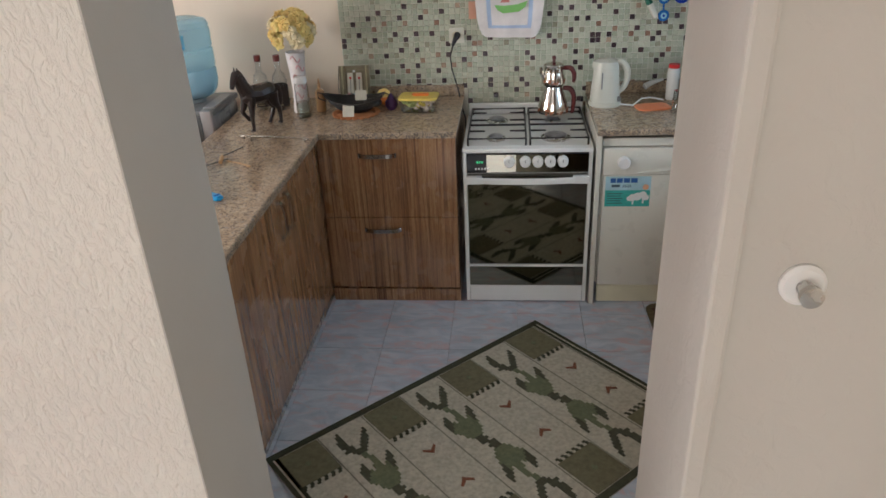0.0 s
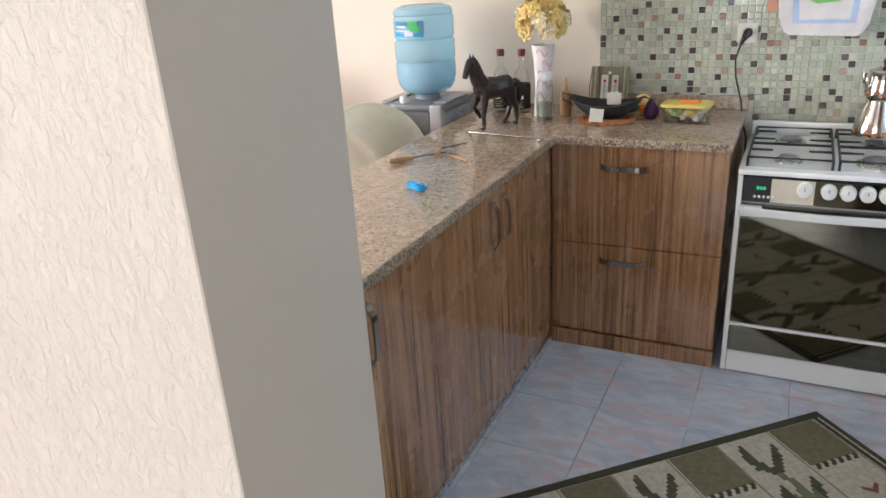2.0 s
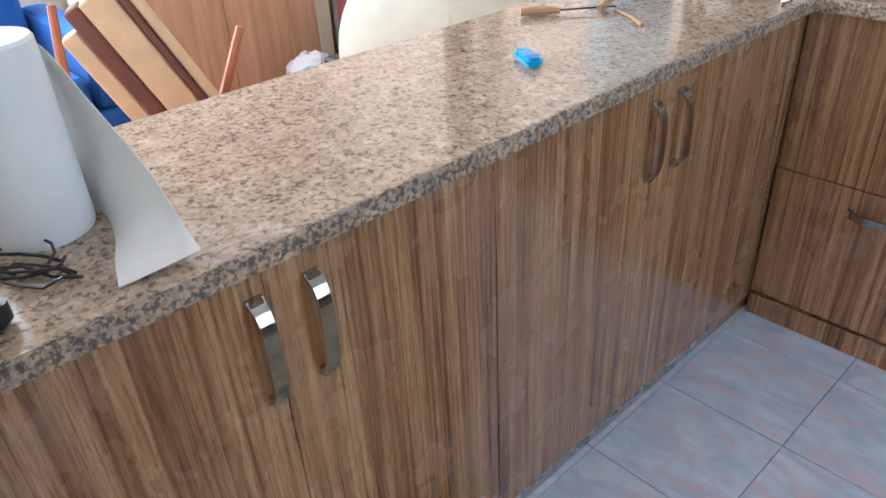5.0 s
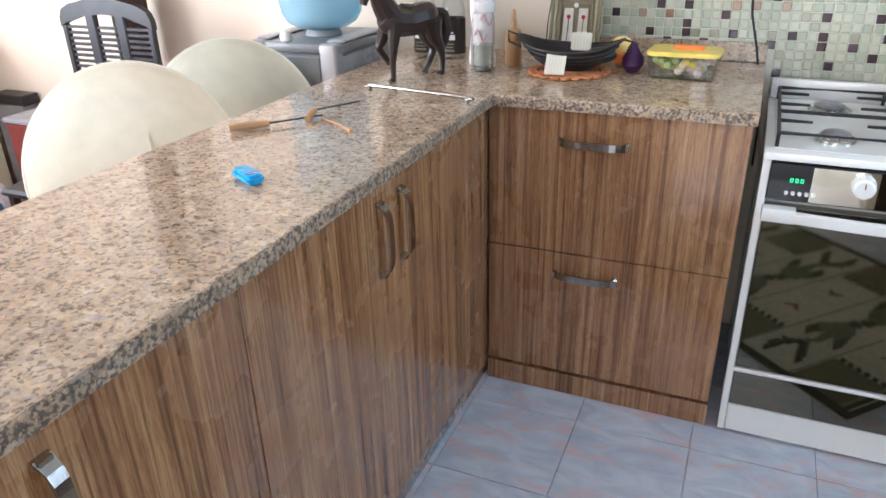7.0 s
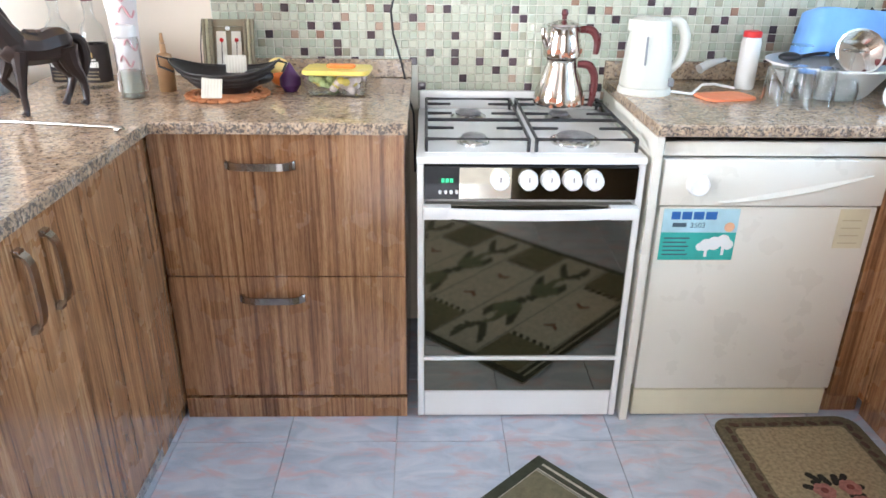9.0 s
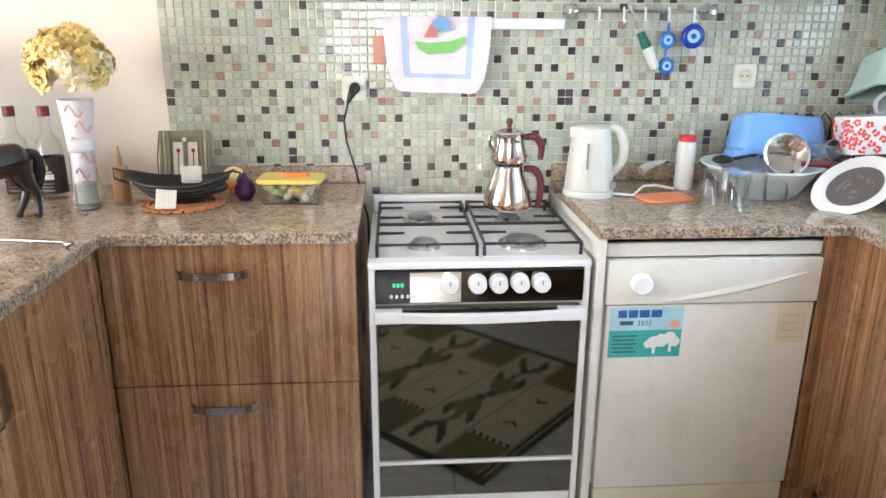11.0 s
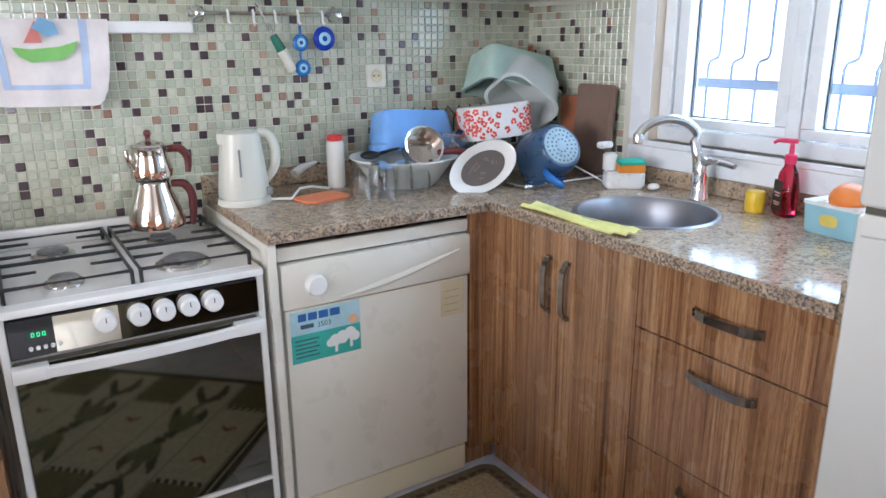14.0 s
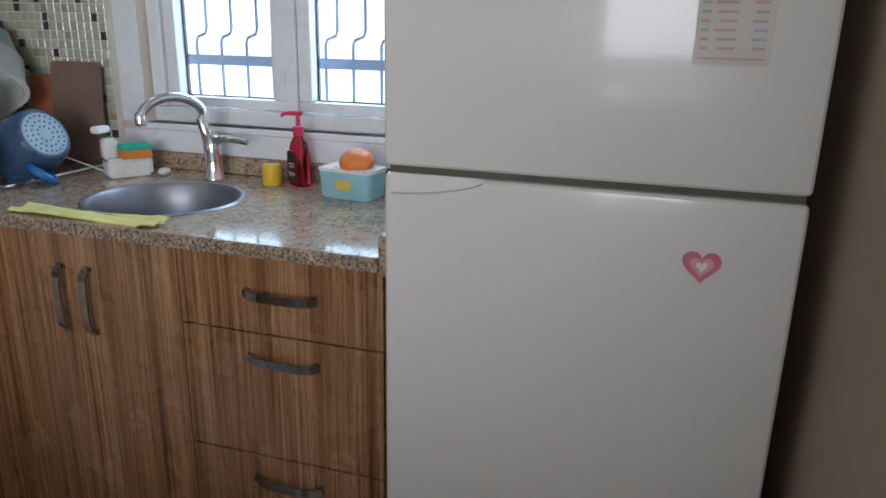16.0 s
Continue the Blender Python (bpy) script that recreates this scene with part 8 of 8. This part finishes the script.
# ---- floor tiles ----


def floor_tiles():
    size, joint = 0.3145, 0.0022
    x_line, y_line = -0.374, -0.723
    cache = {}
    i0, i1 = -3, 8
    for i in range(i0, i1):
        for j in range(-7, 3):
            x0, x1 = x_line + i * size, x_line + (i + 1) * size
            y0, y1 = y_line + j * size, y_line + (j + 1) * size
            x0, x1, y0, y1 = max(x0, -1.19), min(x1, 1.95), max(y0, -2.84), min(y1, 0.0)
            if x1 - x0 < 0.03 or y1 - y0 < 0.03:
                continue
            key = (round(x1 - x0, 3), round(y1 - y0, 3))
            if key not in cache:
                bm = bmesh.new()
                w, d = key
                lo = [bm.verts.new(p) for p in ((joint / 2, joint / 2, -0.0075), (w - joint / 2, joint / 2, -0.0075), (w - joint / 2, d - joint / 2, -0.0075), (joint / 2, d - joint / 2, -0.0075))]
                hi = [bm.verts.new((v.co.x, v.co.y, -0.001)) for v in lo]
                e = 0.0012
                top = [bm.verts.new(p) for p in ((joint / 2 + e, joint / 2 + e, 0), (w - joint / 2 - e, joint / 2 + e, 0), (w - joint / 2 - e, d - joint / 2 - e, 0), (joint / 2 + e, d - joint / 2 - e, 0))]
                for a, b in ((lo, hi), (hi, top)):
                    for k in range(4):
                        bm.faces.new((a[k], a[(k + 1) % 4], b[(k + 1) % 4], b[k]))
                bm.faces.new(top)
                bmesh.ops.recalc_face_normals(bm, faces=bm.faces)
                me = bpy.data.meshes.new("tile")
                bm.to_mesh(me)
                bm.free()
                me.materials.append(MATS["floor_tile"])
                cache[key] = me
            ob = new("tile", cache[key])
            ob.location = (x0, y0, 0)
            ob.parent = floor


floor_tiles()

# ---- glass mosaic ----


def mosaic_mats():
    for name, cols, rough in (("mosaic_pale", ((0.39, 0.42, 0.32), (0.47, 0.49, 0.38), (0.55, 0.56, 0.45)), 0.10), ("mosaic_dark", ((0.045, 0.032, 0.040), (0.065, 0.043, 0.048), (0.095, 0.065, 0.075)), 0.12),
                              ("mosaic_brown", ((0.26, 0.145, 0.10), (0.36, 0.25, 0.18), (0.45, 0.34, 0.25)), 0.12), ("mosaic_grey", ((0.28, 0.27, 0.19), (0.35, 0.34, 0.25), (0.43, 0.41, 0.32)), 0.12)):
        for part_of in ("", "_set"):
            m = base(name + part_of, cols[1], rough, coat=0.3)
            nt = m.node_tree
            if part_of:
                g = nt.nodes.new("ShaderNodeNewGeometry")
                src = g.outputs["Random Per Island"]
            else:
                g = nt.nodes.new("ShaderNodeObjectInfo")
                src = g.outputs["Random"]
            c = ramp(nt, src, [(0.0, cols[0]), (0.5, cols[1]), (1.0, cols[2])])
            colored(m, c)
            bump(nt, noise_tex(nt, coords(nt), 60, 2), 0.25, 0.0012)


mosaic_mats()
P = 0.02712


def tile_mesh(size, depth):
    """One mosaic piece with softened edges, lying in the x-y plane."""
    h, e = size / 2, size * 0.10
    co = [(-h, -h, 0), (h, -h, 0), (h, h, 0), (-h, h, 0), (-h, -h, depth * 0.6), (h, -h, depth * 0.6), (h, h, depth * 0.6), (-h, h, depth * 0.6),
          (-h + e, -h + e, depth), (h - e, -h + e, depth), (h - e, h - e, depth), (-h + e, h - e, depth)]
    fa = [(0, 1, 5, 4), (1, 2, 6, 5), (2, 3, 7, 6), (3, 0, 4, 7), (4, 5, 9, 8), (5, 6, 10, 9), (6, 7, 11, 10), (7, 4, 8, 11), (8, 9, 10, 11)]
    return co, fa


# The coloured pieces of the cooker wall, row by row from the top: D dark, B tan, g grey-olive, dot pale.
MOSAIC_ROWS = [
    ".........................D...D.B...D....D.D...................................",
    "....................................B.........................................",
    "...........................D.B...D....B.D......D..............................",
    "......B..D....D.B....D...D.D.B.D..g..D..B..D.g.B...D..g...D.B.D.......D.......",
    "...........B.D....D....g......g.........................D......B........B.....",
    "........D.......g...g.D...........B.D.B.D..B..D......g.......D......D.B.......",
    "..........D..BB.........B..........................D....B...............D.....",
    "........g........D..g...................B.B...B........D..............D..B....",
    "..............D.g.......Bg.......................D.B........................D.",
    ".........D.g......B..D.....................D.D....D......B...............D....",
    ".......D.....D...D.......................D...........D...........B.D......D...",
    "....D.....B...B.....B..D....................g.D.D.......D.......D........B...D",
    "........B....g............................g.......B........g.DD...............",
    "...g.D......D...D..D.....D...................D.g.....B...D.....g.D.........D..",
    "..D...g.D..g..D......g....D...D......DB..D.g.....DD.D...B..B.D................",
    "..D....g..g...g...g...D....BB....g...g.B..D...B..DD.B....g..D.g...............",
    ".....g.......D..D..............g............B........D.......g................",
    "..g....B..D.g..g....B.D....B.D.......D........D.B.g....D..D....B..............",
    ".........g.......B.......D.........g..D..........D..........g.D...............",
    ".............D..D....B.B..B..........B........D..............D................",
    "........D..B..B.....D.......g.D....D..g........D..............................",
    ".......g........D.................................D...........................",
    "............D....g.g.D.....D..................................................",
    "..........B..gD..........D....D...............................................",
    "....................D.....g...................................................",
    ".........................D.....D..............................................",
    "..........................D...................................................",
    ]


def scattered(seed, nu, nv):
    """Coloured pieces strewn evenly: no two of them side by side, some one above the other."""
    rnd = random.Random(seed)
    out = {}
    for n in range(nu * nv):
        u, v = rnd.randrange(nu), rnd.randrange(nv)
        if any((u + a, v + b) in out for a, b in ((0, 0), (1, 0), (-1, 0), (2, 0), (-2, 0), (1, 1), (-1, -1))) or len(out) > 0.145 * nu * nv:
            continue
        out[(u, v)] = "D" if n % 9 < 5 else "B" if n % 9 < 7 else "g"
    return out


def lay_mosaic(parent, frame_of, nu, nv, near, skip, seed, pattern):
    rnd = random.Random(seed)
    kinds = {"D": "mosaic_dark", "B": "mosaic_brown", "g": "mosaic_grey", ".": "mosaic_pale"}
    co, fa = tile_mesh(P - 0.0028, 0.0034)
    single_mesh = {}
    joined = {}
    for kind in ("mosaic_pale", "mosaic_dark", "mosaic_brown", "mosaic_grey"):
        me = bpy.data.meshes.new("mosaic_tile")
        me.from_pydata(co, [], fa)
        me.materials.append(MATS[kind])
        single_mesh[kind] = me
        joined[kind] = ([], [])
    base_rot = frame_of(0, 0)
    for v in range(nv):
        for u in range(nu):
            kind = kinds[pattern(u, v, rnd)]
            if skip(u, v):
                continue
            m = frame_of(u, v) @ Euler((rnd.gauss(0, 0.010), rnd.gauss(0, 0.010), rnd.gauss(0, 0.012))).to_matrix().to_4x4()
            if near(u, v):
                ob = new("mosaic_tile", single_mesh[kind])
                ob.parent = parent
                ob.matrix_basis = m
            else:
                vs, fs = joined[kind]
                k = len(vs)
                vs += [tuple(m @ Vector(c)) for c in co]
                fs += [tuple(i + k for i in f) for f in fa]
    for kind, (vs, fs) in joined.items():
        if vs:
            me = bpy.data.meshes.new("mosaic_tiles")
            me.from_pydata(vs, [], fs)
            me.materials.append(MATS[kind + "_set"])
            ob = new("mosaic_tiles", me)
            ob.parent = parent
            tagged(ob, kind="stuff")


north_grout = part("mosaic_bed", boxes((-0.656, 1.949, -0.0035, -0.0005, 0.80, 1.545)), "tile_grout", wall_north, sm=False)
part("mosaic_bed", boxes((0.042, 0.638, -0.0035, -0.0005, 1.5455, 1.70)), "tile_grout", wall_north, sm=False)
NU, NV = 96, 33
X0, Z0 = -0.6540, 0.8133


NORTH_REST = scattered(5, NU, NV)


def north_pattern(u, v, rnd):
    row = 28 - v
    if 0 <= row < len(MOSAIC_ROWS) and u + 2 < len(MOSAIC_ROWS[row]):
        c = MOSAIC_ROWS[row][u + 2]
        if c != "." or (row <= 21 and not (u > 62 and row > 13)):
            return c
    return NORTH_REST.get((u, v), ".")


def north_frame(u, v):
    return Matrix.Translation((X0 + (u + 0.5) * P, -0.0036, Z0 + (v + 0.5) * P)) @ SOUTH


def north_skip(u, v):
    x, z = X0 + (u + 0.5) * P, Z0 + (v + 0.5) * P
    return (z > 1.53 and not 0.055 < x < 0.625) or ((x < -0.01 or x > 0.61) and z < WT + 0.045)


lay_mosaic(wall_north, north_frame, NU, NV, lambda u, v: 18 <= u < 48 and 10 <= v < 20, north_skip, 21, north_pattern)
part("mosaic_bed", boxes((1.9465, 1.9495, -0.5735, -0.004, WT + 0.045, 1.545)), "tile_grout", wall_east, sm=False)


def east_frame(u, v):
    return Matrix.Translation((1.9464, -0.006 - (u + 0.5) * P, WT + 0.055 + (v + 0.5) * P)) @ WEST


EAST_REST = scattered(8, 21, 20)
lay_mosaic(wall_east, east_frame, 20, 20, lambda u, v: False, lambda u, v: False, 33, lambda u, v, rnd: EAST_REST.get((u, v), "."))
